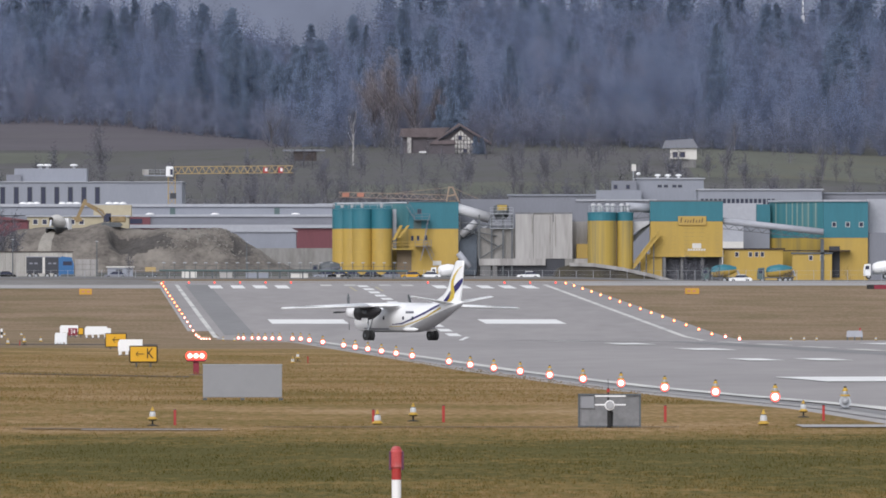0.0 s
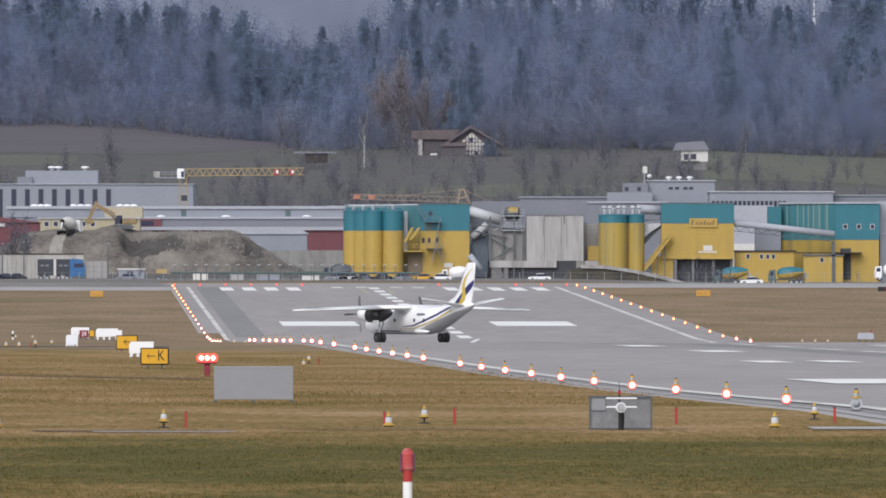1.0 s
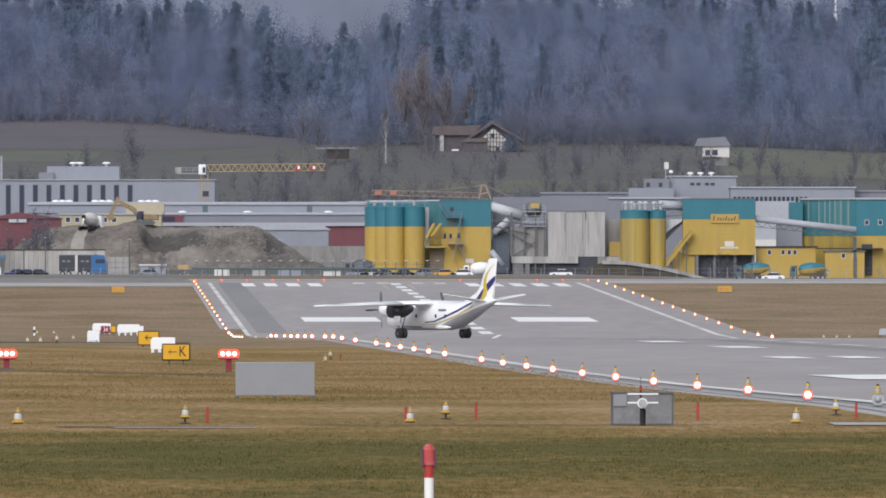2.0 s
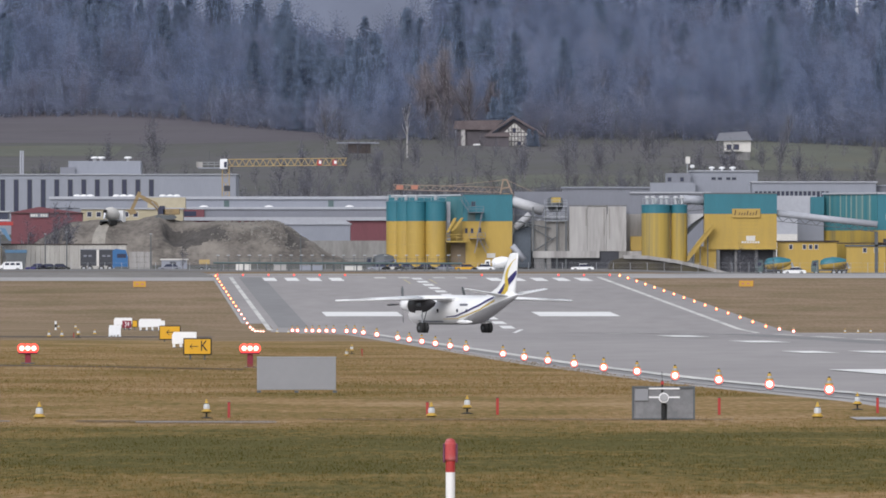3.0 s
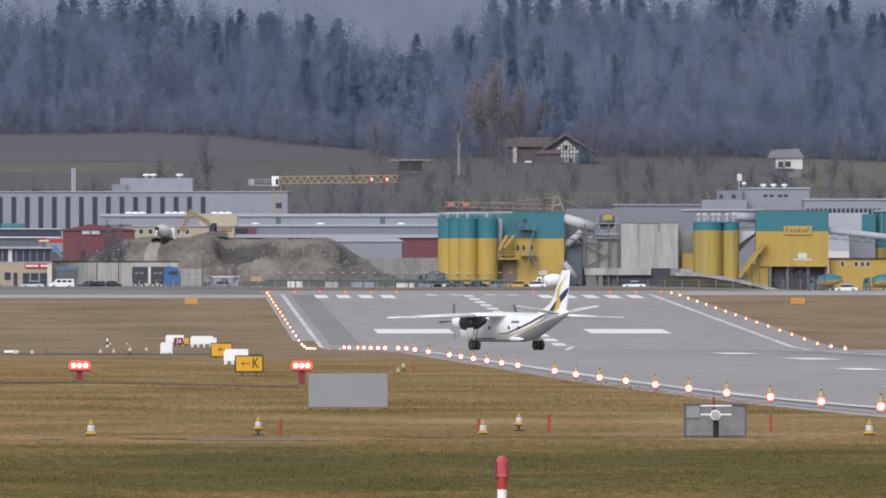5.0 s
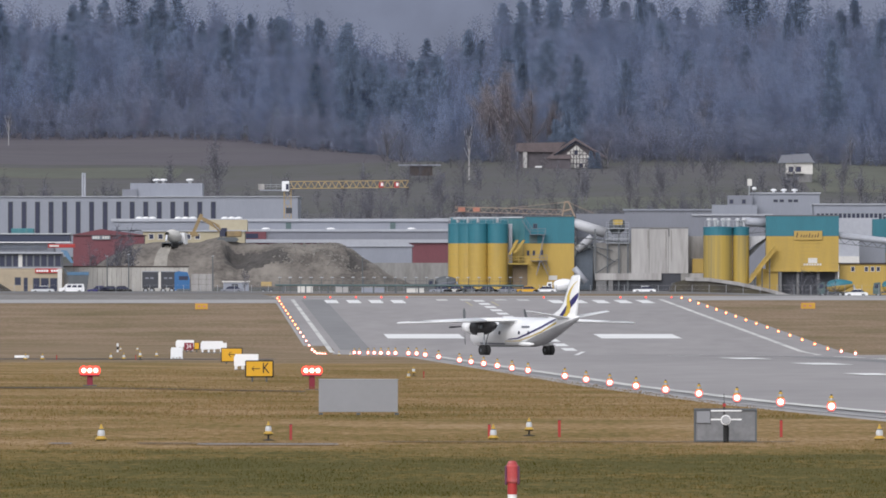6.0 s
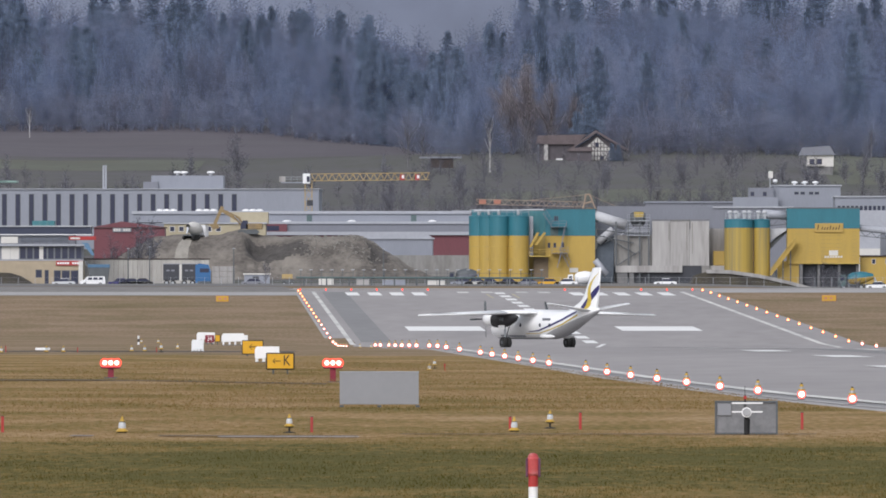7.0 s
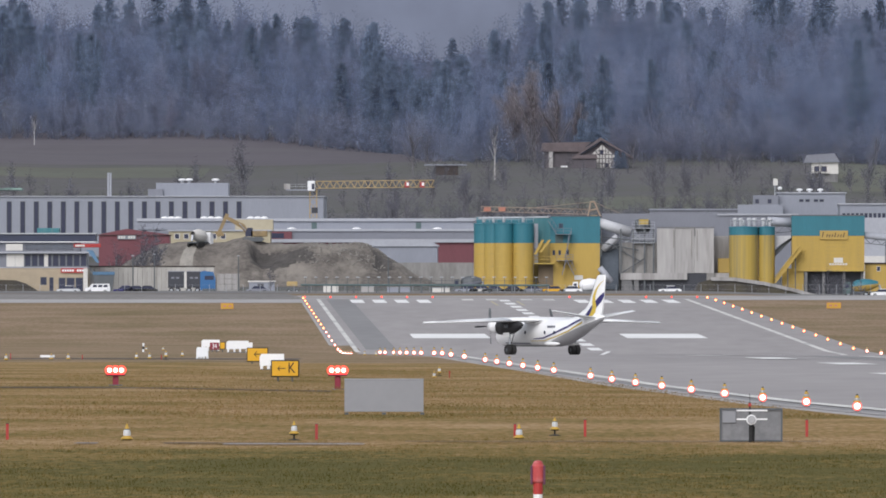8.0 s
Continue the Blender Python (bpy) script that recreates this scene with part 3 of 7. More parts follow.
for x0, z0 in ((-4.9, 20.1), (-5.0, 15.0), (-6.1, 15.0), (-3.5, 15.1)):
    window(tower, x0, x0 + (0.8 if z0 > 20 else 0.5), YA + 0.95, z0, z0 + 0.95, M_STEEL_DARK)
part("plinth_sign", box(-1.94, -0.32, YA + 0.85, YA + 0.98, 10.31, 11.17), M_OFFWHITE, tower)

# dark framed conveyor yard between tower and bunker
yard = thing("conveyor_plant", (8.17, YA + 4, GA), "grey conveyor tubes and dark steel platforms above a hopper", "conveyor")
tube = part("conveyor_tube", rod((2.37, YA + 2, 21.27), (8.82, YA + 2, 19.34), 1.0, 16), M_PALE_TUBE, yard, "pale round conveyor tube", smooth=True)
part("conveyor_tube", rod((3.5, YA + 2.2, 16.1), (6.3, YA + 1.6, 18.5), 0.7, 16), M_PALE_TUBE, yard, smooth=True)
part("hopper_body", prism([(2.95, 8.5), (6.4, 8.5), (6.6, 17.2), (4.2, 17.0), (2.95, 14.6)], YA + 3, YA + 9), surface("blue_grey_steelwork", (0.085, 0.105, 0.135), 0.6, vary=0.15, scale=0.4, fine=2), yard, "dark blue-grey hopper body")
part("chute", rod((2.9, YA - 1, 12.67), (5.16, YA - 1, 9.88), 0.6, 12), M_ROOF_PALE, yard, smooth=True)
part("hopper_head", turned([(1.0, 0), (1.5, 0.8), (1.5, 2.4), (0.9, 2.8)], 14, (11.08, YA + 2, 19.12)), M_STEEL_DARK, yard)
part("hopper_cap", box(10.32, 12.15, YA + 0.4, YA + 2.6, 20.84, 21.81), M_YELLOW_DIRTY, yard)
for za in (20.2, 18.26, 17.4):
    part("catwalk", box(9.03, 13.33, YA - 0.3, YA + 0.7, za - 0.12, za), M_STEEL, yard)
    railing([(9.03, YA - 0.3, za), (13.33, YA - 0.3, za)], yard)
for xa in (6.88, 9.25, 11.4, 13.12):
    part("steel_post", box(xa - 0.15, xa + 0.15, YA - 0.2, YA + 0.1, GA - 0.4, 19.98), M_STEEL_DARK, yard)
for p, q in (((3.01, YA - 0.1, 18.48), (13.01, YA - 0.1, 17.4)), ((4.41, YA, 17.3), (10.75, YA, 13.75)),
             ((6.67, YA, 11.38), (11.4, YA, 14.39)), ((3.01, YA, 17.4), (10.32, YA, 15.9))):
    part("steel_brace", rod(p, q, 0.11, 6), M_STEEL_DARK, yard)
truss((4.52, YA + 3, 15.9), (10.32, YA + 3, 18.69), 1.2, 1.1, 0.07, yard, M_STEEL)

# concrete bunker
bunker = thing("concrete_bunker", (15.7, YA + 6, GA), "weather-stained concrete aggregate bunker", "bunker")
part("back_wall", box(3.33, 25.38, YA + 12, YA + 13, GA - 1, 23), M_GREY_MID, bunker, "grey clad hall behind")
part("dark_side", box(6.62, 13.7, YA + 0.6, YA + 10, 11.62, 17.4), M_CONCRETE_MID, bunker, "grimy lower concrete bay")
k = 0
for x0, x1 in ((13.76, 17.2), (17.2, 20.86), (20.86, 24.62)):
    part("bunker_panel", box(x0 + 0.02, x1 - 0.02, YA + 0.1 + 0.1 * (k % 2), YA + 9, 11.6, 20.09 + 0.1 * (k % 2)), M_CONCRETE, bunker)
    k += 1
part("apron_slab", box(6.88, 19.5, YA - 0.4, YA + 9, 10.31, 11.6), M_CONCRETE, bunker)
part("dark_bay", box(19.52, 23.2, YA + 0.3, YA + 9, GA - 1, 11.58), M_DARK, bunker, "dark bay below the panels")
# solid block; its dark colour gives the shade inside the underpass
part("underpass", box(10.32, 19.78, YA + 0.5, YA + 8, GA - 1, 10.31), M_DARK, bunker, "underpass opening shaded by its dark colour")
part("pier", box(6.67, 10.32, YA - 0.2, YA + 8, GA - 1, 10.31), M_CONCRETE_DARK, bunker)
part("pier", box(23.22, 24.73, YA - 0.2, YA + 8, GA - 1, 11.58), M_CONCRETE_MID, bunker)
part("base_slab", box(24.75, 28.1, YA + 1.0, YA + 4.9, 10.6, 11.6), M_CONCRETE, bunker)
part("rain_pipe", rod((20.97, YA, 20.4), (20.97, YA, 18.6), 0.09, 6), M_CONCRETE_DARK, bunker)
for xx, zz in ((20.3, 14.6), (21.35, 13.9), (16.9, 16.4)):
    part("rust_streak", box(xx, xx + 0.14, YA + 0.06, YA + 0.094, zz, 19.7), M_STAIN, bunker)
part("panel_cap", box(13.7, 24.66, YA - 0.02, YA + 0.5, 20.2, 20.36), M_CONCRETE_DARK, bunker)
part("low_wall", box(24.62, 27.74, YA + 5, YA + 6, GA - 0.5, 18.69), M_CONCRETE, bunker)
part("switch_box", box(25.4, 28.15, YA + 2, YA + 4.9, 11.62, 14.39, bevel=0.08), M_YELLOW, bunker, "small yellow cabin")

# second pair of silos
pair = thing("silo_pair", (31.61, YA + 2, GA), "streaked yellow silos with teal heads and rooftop filters", "silo")
silo(30.25, YA - 0.4, 2.75, 20.41, 18.8, pair, True)
silo(34.62, YA, 1.58, 20.41, 18.8, pair, True)
for xx in (28.6, 29.7, 31.3, 32.3, 34.0, 35.2):
    part("filter_hood", turned([(0.28, 20.5), (0.3, 21.5), (0.5, 21.6), (0.5, 21.85), (0.35, 22.05), (0.08, 22.1)], 12, (xx, YA - 0.4, 0)), M_PALE_TUBE, pair, "pale filter hood")
railing([(27.74, YA - 1.5, 20.52), (35.91, YA - 1.5, 20.52)], pair)

# main works building with its sign
works = thing("works_building", (46.24, YA + 6, GA), "tall yellow works building with a teal upper storey", "building")
part("lower_wall", box(39.46, 53.23, YA, YA + 12, 11.92, 18.69), M_YELLOW, works)
part("upper_wall", box(39.41, 53.28, YA - 0.05, YA + 12.05, 18.69, 22.46), M_TEAL, works, "teal upper storey")
part("roof_edge", box(39.35, 53.33, YA - 0.12, YA + 12.1, 22.46, 22.67), M_STEEL_DARK, works)
bm = bmesh.new()
for i in range(9):
    box(39.35 + 0.4, 53.23, YA - 0.03, YA - 0.004, 12.03 + i * 0.75, 12.03 + i * 0.75 + 0.05, bm)
part("cladding_joint", bm, M_YELLOW_DIRTY, works)
part("sign_board", box(44.73, 50.11, YA - 0.3, YA - 0.08, 17.94, 19.66, bevel=0.04), M_SIGN_DULL, works, "orange name board with dark strokes")
bm = bmesh.new()
for i, (a, b) in enumerate(((-2.15, 0.95), (-1.35, 0.55), (-0.85, 0.5), (-0.35, 0.5), (0.2, 0.8), (0.75, 0.5), (1.3, 0.5), (1.85, 0.85))):
    xx = 47.31 + a
    prism([(xx, 18.43), (xx + 0.16, 18.43), (xx + 0.34, 18.43 + b), (xx + 0.16, 18.43 + b)], YA - 0.34, YA - 0.302, bm)
part("sign_strokes", bm, M_TIMBER, works, "dark lettering drawn as plain strokes")
part("wall_mark", box(47.42, 49.14, YA - 0.05, YA - 0.004, 13.53, 14.5), M_OFFWHITE, works)
bm = bmesh.new()
for i in range(7):
    box(46.56 + i * 0.5, 46.56 + i * 0.5 + 0.38, YA - 0.05, YA - 0.004, 13.1, 13.45, bm)
part("wall_lettering", bm, M_OFFWHITE, works, "row of plain white bars")
# dark block painted as the shaded inside of the loading bay
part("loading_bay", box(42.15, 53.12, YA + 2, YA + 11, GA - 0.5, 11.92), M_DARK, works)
for xa in (42.15, 45.48, 49.35, 52.8):
    part("bay_post", box(xa - 0.25, xa + 0.25, YA + 0.2, YA + 0.8, GA - 0.5, 11.92), M_CONCRETE_DARK, works)
part("side_cabin", box(37.63, 41.72, YA + 0.5, YA + 5, GA - 0.5, 12.46, bevel=0.06), M_YELLOW, works)
part("awning", box(44.3, 53.55, YA - 0.9, YA + 0.3, 11.92, 12.16), M_YELLOW_DIRTY, works)
# inclined conveyors on its flanks
belt = thing("inclined_conveyor", (38.28, YA - 1, GA), "yellow inclined belt conveyor with rails", "conveyor")
for d in (0, -0.55):
    part("belt_bed", prism([(36.02, 10.31 + d), (36.45, 10.31 + d), (41.29, 16.54 + d), (40.43, 16.54 + d)], YA - 1.6 + d, YA - 0.9 + d), M_YELLOW, belt)
part("belt_frame", rod((36.24, YA - 2.4, 10.95), (41.08, YA - 2.4, 16.97), 0.09, 6), M_YELLOW_DIRTY, belt)
for u in (0.2, 0.5, 0.8):
    xx, zz = 36.24 + u * 4.8, 10.95 + u * 6
    part("support_leg", box(xx - 0.1, xx + 0.1, YA - 1.4, YA - 1.2, GA - 0.6, zz), M_STEEL_DARK, belt)
part("dark_conveyor", prism([(35.91, 14.39), (39.57, 18.05), (39.57, 18.91), (35.91, 15.68)], YA + 2, YA + 4), M_STEEL_DARK, belt)
part("bridge_tube", rod((34.84, YA + 4, 21.49), (39.57, YA + 4, 21.17), 0.85, 14), M_ROOF_PALE, belt, smooth=True)
truss((35.27, YA + 2.6, 19.12), (39.57, YA + 2.6, 19.55), 1.0, 1.2, 0.07, belt, M_STEEL_DARK)
part("belt_cover", prism([(36.15, 16.3), (39.3, 18.3), (39.3, 18.75), (36.3, 18.65)], YA + 1.2, YA + 1.9), M_PALE_TUBE, belt, "pale sheet cover")

gallery = thing("conveyor_gallery", (62.8, YA + 1, GA), "long pale round conveyor gallery on a steel lattice", "conveyor")
part("gallery_tube", rod((53.23, YA + 1, 18.8), (72.37, YA - 1, 16.65), 0.62, 14), M_ROOF_PALE, gallery, smooth=True)
truss((53.33, YA + 1, 17.3), (72.26, YA - 1, 15.25), 1.0, 0.9, 0.06, gallery, M_STEEL_DARK, bays=18)
part("gallery_post", box(71.83, 72.47, YA - 0.8, YA - 0.3, GA - 0.5, 15.25), M_STEEL_DARK, gallery)

# hall at the end of the works
hall = thing("works_hall", (71.61, YA + 12, GA), "long yellow hall with faded teal upper cladding", "building")
part("end_upper", box(72.47, 80.97, YA + 3, YA + 20, 15.58, 22.57), M_TEAL, hall, "teal upper gable")
part("end_lower", box(72.52, 80.92, YA + 3.05, YA + 19.95, GA - 1, 15.58), M_YELLOW, hall)
def slab(plan, z0, z1):
    """A block on a plan of x and y corners."""
    bm = bmesh.new()
    lo = [bm.verts.new((x, y, z0)) for x, y in plan]
    hi = [bm.verts.new((x, y, z1)) for x, y in plan]
    bm.faces.new(lo[::-1])
    bm.faces.new(hi)
    for i in range(len(plan)):
        j = (i + 1) % len(plan)
        bm.faces.new((lo[i], lo[j], hi[j], hi[i]))
    bmesh.ops.recalc_face_normals(bm, faces=bm.faces)
    return bm


sx0, sx1, sy0, sy1 = 62.58, 72.43, YA + 16, YA + 3.1
part("side_upper", slab([(sx0, sy0), (sx1, sy1), (sx1, YA + 20), (sx0, YA + 20)], 15.58, 22.46), M_TEAL_PALE, hall, "faded teal side cladding")
part("side_head", box(60, 62.58, YA + 14, YA + 20, 17.9, 22.03), M_TEAL, hall)
part("side_wall", box(57.6, 62.5, YA + 14.5, YA + 20, GA - 1, 17.85), M_GREY_CLAD, hall)
part("side_lower", slab([(60.43, sy0 + 0.4), (sx0, sy0 + 0.05), (sx1, sy1 + 0.05), (sx1, YA + 20), (60.43, YA + 20)], GA - 1, 15.58), M_YELLOW_DIRTY, hall)
part("roof", slab([(sx0 - 0.3, sy0 - 0.3), (sx1, sy1 - 0.4), (81.18, YA + 2.7), (81.18, YA + 20.2), (sx0 - 0.3, YA + 20.2)], 22.46 + 0.02, 22.83), M_ROOF_PALE, hall, "pale metal roof")
for u in (0.1, 0.3, 0.41, 0.5, 0.6, 0.71, 0.85):
    xx, yy = sx0 + (sx1 - sx0) * u, sy0 + (sy1 - sy0) * u
    part("light_strip", slab([(xx, yy - 0.03), (xx + 0.22, yy - 0.03 - 0.29), (xx + 0.22, yy + 0.1), (xx, yy + 0.1)], 17.3, 22.35), M_STRIP, hall)
for xx in (74.09, 76.67, 79.25):
    window(hall, xx, xx + 0.85, YA + 2.99, 17.62, 18.59, M_OFFWHITE)
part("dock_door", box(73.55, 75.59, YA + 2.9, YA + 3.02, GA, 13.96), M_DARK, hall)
part("canopy", box(64.73, 77.53, YA + 0.5, YA + 3.4, 13, 13.21), M_TIMBER, hall)
part("white_extension", box(80.97, 89.89, YA + 8, YA + 20, GA - 1, 23), M_ROOF_PALE, hall)
part("grey_extension", box(81.08, 87.74, YA + 4, YA + 8, GA - 1, 16.54), M_GREY_MID, hall)

office = thing("site_office", (59.25, YA + 3, GA), "low yellow site office with small windows", "building")
part("wall", box(53.44, 64.73, YA + 2.2, YA + 7, GA - 0.6, 13.32), M_YELLOW, office)
part("roof", box(53.12, 65.16, YA + 1.9, YA + 7.3, 13.32, 13.59), M_TIMBER, office, "dark flat roof")
for xx in (55.59, 58.17, 59.35, 60.43):
    window(office, xx, xx + 0.75, YA + 2.2, 11.92, 12.89, M_OFFWHITE)
office2 = thing("site_cabin", (70.54, YA, GA), "yellow site cabin with two windows", "building")
part("wall", box(66.45, 73.98, YA - 0.6, YA + 2.6, GA - 0.6, 12.46), M_YELLOW, office2)
part("roof", box(66.24, 74.19, YA - 0.8, YA + 2.8, 12.46, 12.78), M_STEEL_DARK, office2)
for xx in (69.57, 71.72):
    window(office2, xx, xx + 0.8, YA - 0.6, 11.27, 12.24, M_OFFWHITE)

# earth ramp in front of the bunker
ramp_bank = thing("earth_bank", (31.88, 2598.44, 7.2), "dark earth bank with a pale concrete ramp edge", "earth bank")
part("bank", prism([(20, 7.04), (21.46, 9.64), (24.06, 10.37), (27.71, 10.27), (32.92, 9.33),
                    (38.12, 8.18), (42.29, 7.04)], 2598.44, 2667.91), M_EARTH_DARK, ramp_bank)
bm = bmesh.new()
edge = ((23.33, 10.47), (27.71, 10.37), (32.92, 9.64), (38.12, 8.5), (43.12, 7.14))
for (xa, za), (xb, zb) in zip(edge, edge[1:]):
    prism([(xa, za - 0.55), (xb, zb - 0.55), (xb, zb + 0.1), (xa, za + 0.1)], 2598.44 - 0.4, 2598.44 + 4, bm)
part("ramp_edge", bm, M_CONCRETE, ramp_bank, "pale concrete kerb")

# ---- halls behind ----
def hall_block(name, label, x0, x1, y, depth, z0, z1, mat, roof_mat, roof_h=0.5):
    t = thing(name, ((x0 + x1) / 2, y + depth / 2, z0), label, "building")
    part("wall", box(x0, x1, y, y + depth, z0 - 4, z1), mat, t)
    part("roof", box(x0 - 0.3, x1 + 0.3, y - 0.35, y + depth, z1, z1 + roof_h), roof_mat, t)
    return t


factory = hall_block("factory_hall", "long pale grey factory with tall narrow windows", -135.95, -58.48, 3157.59, 40, 13, 30.32, M_GREY_CLAD, M_ROOF_PALE, 0.2)
for i in range(20):
    xx = -132.53 + i * 3.03
    if xx < -75.19:
        window(factory, xx, xx + 1.15, 3157.59 - 0.02, 22.1, 29.31, M_STEEL_DARK)
part("plant_room", box(-96.2, -80, 3157.59 + 6, 3157.59 + 20, 30.2, 33.49), M_GREY_CLAD, factory)
part("plant_box", box(-97.97, -94.68, 3157.59 + 5, 3157.59 + 12, 30.2, 32.1), M_GREY_MID, factory)
for xx in (-90.38, -88.86, -82.91):
    part("roof_vent", turned([(0.35, 0), (0.35, 0.6), (0.85, 0.65), (0.9, 0.95), (0.5, 1.15)], 12, (xx, 3157.59 + 9, 33.36)), M_WHITE, factory, smooth=True)
for xx in (-106.84, -106.33):
    part("flue", rod((xx, 3157.59 + 4, 29.44), (xx, 3157.59 + 4, 35.77), 0.22, 8), M_ROOF_PALE, factory)

long_hall = hall_block("warehouse", "long low grey warehouse with a white canopy and dark red walls", -68.12, -22.82, 2934.71, 30, 11, 21.17, M_GREY_MID, M_ROOF_PALE, 0.5)
part("red_bay", box(-68.24, -60.94, 2934.71 - 0.5, 2934.71 - 0.02, 11, 21.11), M_RED_CLAD, long_hall, "dark red cladding")
part("canopy", box(-68, -22.59, 2934.71 - 2.6, 2934.71 - 0.55, 18.82, 19.53), M_ROOF_PALE, long_hall, "white canopy")
part("lower_wall", box(-67.29, -22.82, 2934.71 - 2.0, 2934.71 - 0.6, 8, 18.79), M_RED_CLAD, long_hall, "dark red lower wall")
part("red_bay_window", box(-67.2, -62.6, 2934.71 - 0.6, 2934.71 - 0.51, 19.75, 20.75), M_GLASS, long_hall)
part("roof_step", box(-93.18, -23.06, 2934.71 + 5, 2934.71 + 29, 21.53, 23.29), M_GREY_CLAD, long_hall)
part("upper_roof", box(-93.41, -22.82, 2934.71 + 4.6, 2934.71 + 29.5, 23.29, 23.88), M_ROOF_PALE, long_hall)
for xx in (-87.6, -86.2, -84.8, -79.4, -77.9, -76.4, -69.7, -68.2, -66.8):
    part("roof_light", ball((xx, 2934.71 + 6, 23.9), 0.85, squash=0.5), M_WHITE, long_hall, smooth=True)
for xx in (-61.06, -47.53, -30.71):
    part("roof_light", ball((xx, 2934.71 + 2.5, 21.53), 1.1, squash=0.45), M_WHITE, long_hall, smooth=True)
for xx in (-56.94, -35.18):
    part("green_panel", box(xx, xx + 1.1, 2934.71 + 4.9, 2934.71 + 4.98, 21.64, 23.06), M_PIPE, long_hall)
shed = hall_block("grey_shed", "low grey metal shed behind the spoil heap", -62.95, -29.6, 2834.66, 14, 9.5, 17.46, M_GREY_CLAD, M_ROOF_PALE, 0.25)
part("lean_roof", prism([(-51.59, 17.69), (-42.09, 18.6), (-30.6, 18.37), (-29.4, 17.69)], 2834.66 - 0.2, 2834.66 + 13), M_ROOF_PALE, shed)
part("yard_wall", box(-38.5, -22.05, 2834.66 - 6, 2834.66 - 5, 8, 14.2), M_CONCRETE_MID, shed)
block = hall_block("low_depot", "low grey depot with flat roof", -26.99, -10.12, 3005.42, 12, 10, 24.16, M_GREY_MID, M_ROOF_PALE, 0.3)

mid_hall = hall_block("storage_hall", "wide grey storage hall with pale roof edge", 4.52, 44.76, 2969.64, 25, 11, 24.73, M_GREY_MID, M_ROOF_PALE, 0.35)
back_hall = hall_block("flat_roofed_hall", "long grey flat-roofed hall", 14.87, 50.77, 3198.08, 25, 13, 27.61, M_GREY_MID, M_GREY_CLAD, 0.35)
office_block = hall_block("office_block", "grey office block with roof aerials and ventilators", 43.42, 58.48, 3157.59 + 4, 25, 13, 31.08, M_GREY_CLAD, M_ROOF_PALE, 0.3)
part("annex", box(37.85, 43.42, 3157.59 + 2, 3157.59 + 18, 12, 30.7), M_GREY_MID, office_block)
part("front_wing", box(34.3, 44.43, 3157.59 - 2, 3157.59 + 3, 12, 28.55), M_GREY_CLAD, office_block)
for xx in (48.1, 49.49, 51.39, 52.66):
    window(office_block, xx, xx + 1.0, 3157.59 + 4, 29.19, 29.82, M_STEEL_DARK)
for xx in (38.23, 41.01):
    window(office_block, xx, xx + 0.9, 3157.59 + 2, 28.81, 29.82, M_STEEL_DARK)
for xx in (48.23, 50.51, 52.91):
    part("roof_vent", turned([(0.3, 0), (0.3, 0.4), (0.7, 0.45), (0.7, 0.7), (0.3, 0.9)], 10, (xx, 3157.59 + 8, 31.34)), M_WHITE, office_block)
part("aerial_mast", rod((42.66, 3157.59 + 3, 30.7), (42.66, 3157.59 + 3, 34.5), 0.12, 6), M_STEEL, office_block)
part("aerial_panel", box(42.28, 43.29, 3157.59 + 2.6, 3157.59 + 2.8, 32.86, 34.38), M_OFFWHITE, office_block)
part("dish", ball((43.8, 3157.59 + 3, 32.22), 0.55, squash=0.8), M_WHITE, office_block)
right_hall = hall_block("window_row_hall", "grey hall with a long row of windows", 56.5, 83.88, 3118.12, 25, 12, 28.23, M_GREY_CLAD, M_ROOF_PALE, 0.3)
for i in range(17):
    xx = 57 + i * 0.98
    window(right_hall, xx, xx + 0.7, 3118.12, 25.1, 26.35, M_STEEL_DARK)
part("white_store", box(57.18, 66.59, 2934.71, 2934.71 + 10, 11, 24), M_ROOF_PALE, right_hall)
part("store_base", box(56.94, 66.59, 2934.71 - 0.4, 2934.71 - 0.02, 8, 16), M_OFFWHITE, right_hall)
end_hall = hall_block("end_hall", "grey flat hall at the end of the row", 83.25, 107, 3118.12 + 5, 20, 12, 27.48, M_GREY_MID, M_GREY_CLAD, 0.3)

# ---- spoil heap, excavator and yard ----
HEAP = ((-250, 487), (-120, 470), (-60, 452), (-20, 425), (30, 402), (95, 398), (150, 397), (185, 387), (215, 398), (260, 402), (310, 400), (390, 401), (420, 410), (450, 430), (480, 452), (520, 470), (560, 484))


def heap_top(x):
    px = 784 + x * 9.0
    return lerp_table(HEAP, px)


x0, x1 = -114.89, -24.89


def heap_z(x, v):
    """Height of the heap at x, and v from its front foot to its back."""
    top = 2.35 + (544 - heap_top(x)) / 9.0 - 8.2
    k = math.sin(min(1.0, v * 1.25) * math.pi / 2) if v < 0.8 else 1 - (v - 0.8) * 3.5
    rough = noise.fractal((x * 0.16, v * 3.0, 3.1), 0.9, 2.1, 5) * 1.0 + noise.noise((x * 0.9, v * 14, 1)) * 0.25
    # steep cut faces where the digger has been at work
    edge = 1 / (1 + math.exp(-(x - -64.67 - 0.6 * math.sin(v * 9)) / 0.35))
    gully = 2.6 * edge * math.exp(-max(0, (x - -64.67) / 4.2) ** 2) * math.exp(-((v - 0.5) / 0.17) ** 2)
    gully += 1.8 * math.exp(-((x - -39.89) / 1.8) ** 2) * math.exp(-((v - 0.5) / 0.22) ** 2)
    return 7.6 + max(0, top) * k + rough * min(1, v * 4) * min(1, top / 3) * (1 - v * 0.6) - gully


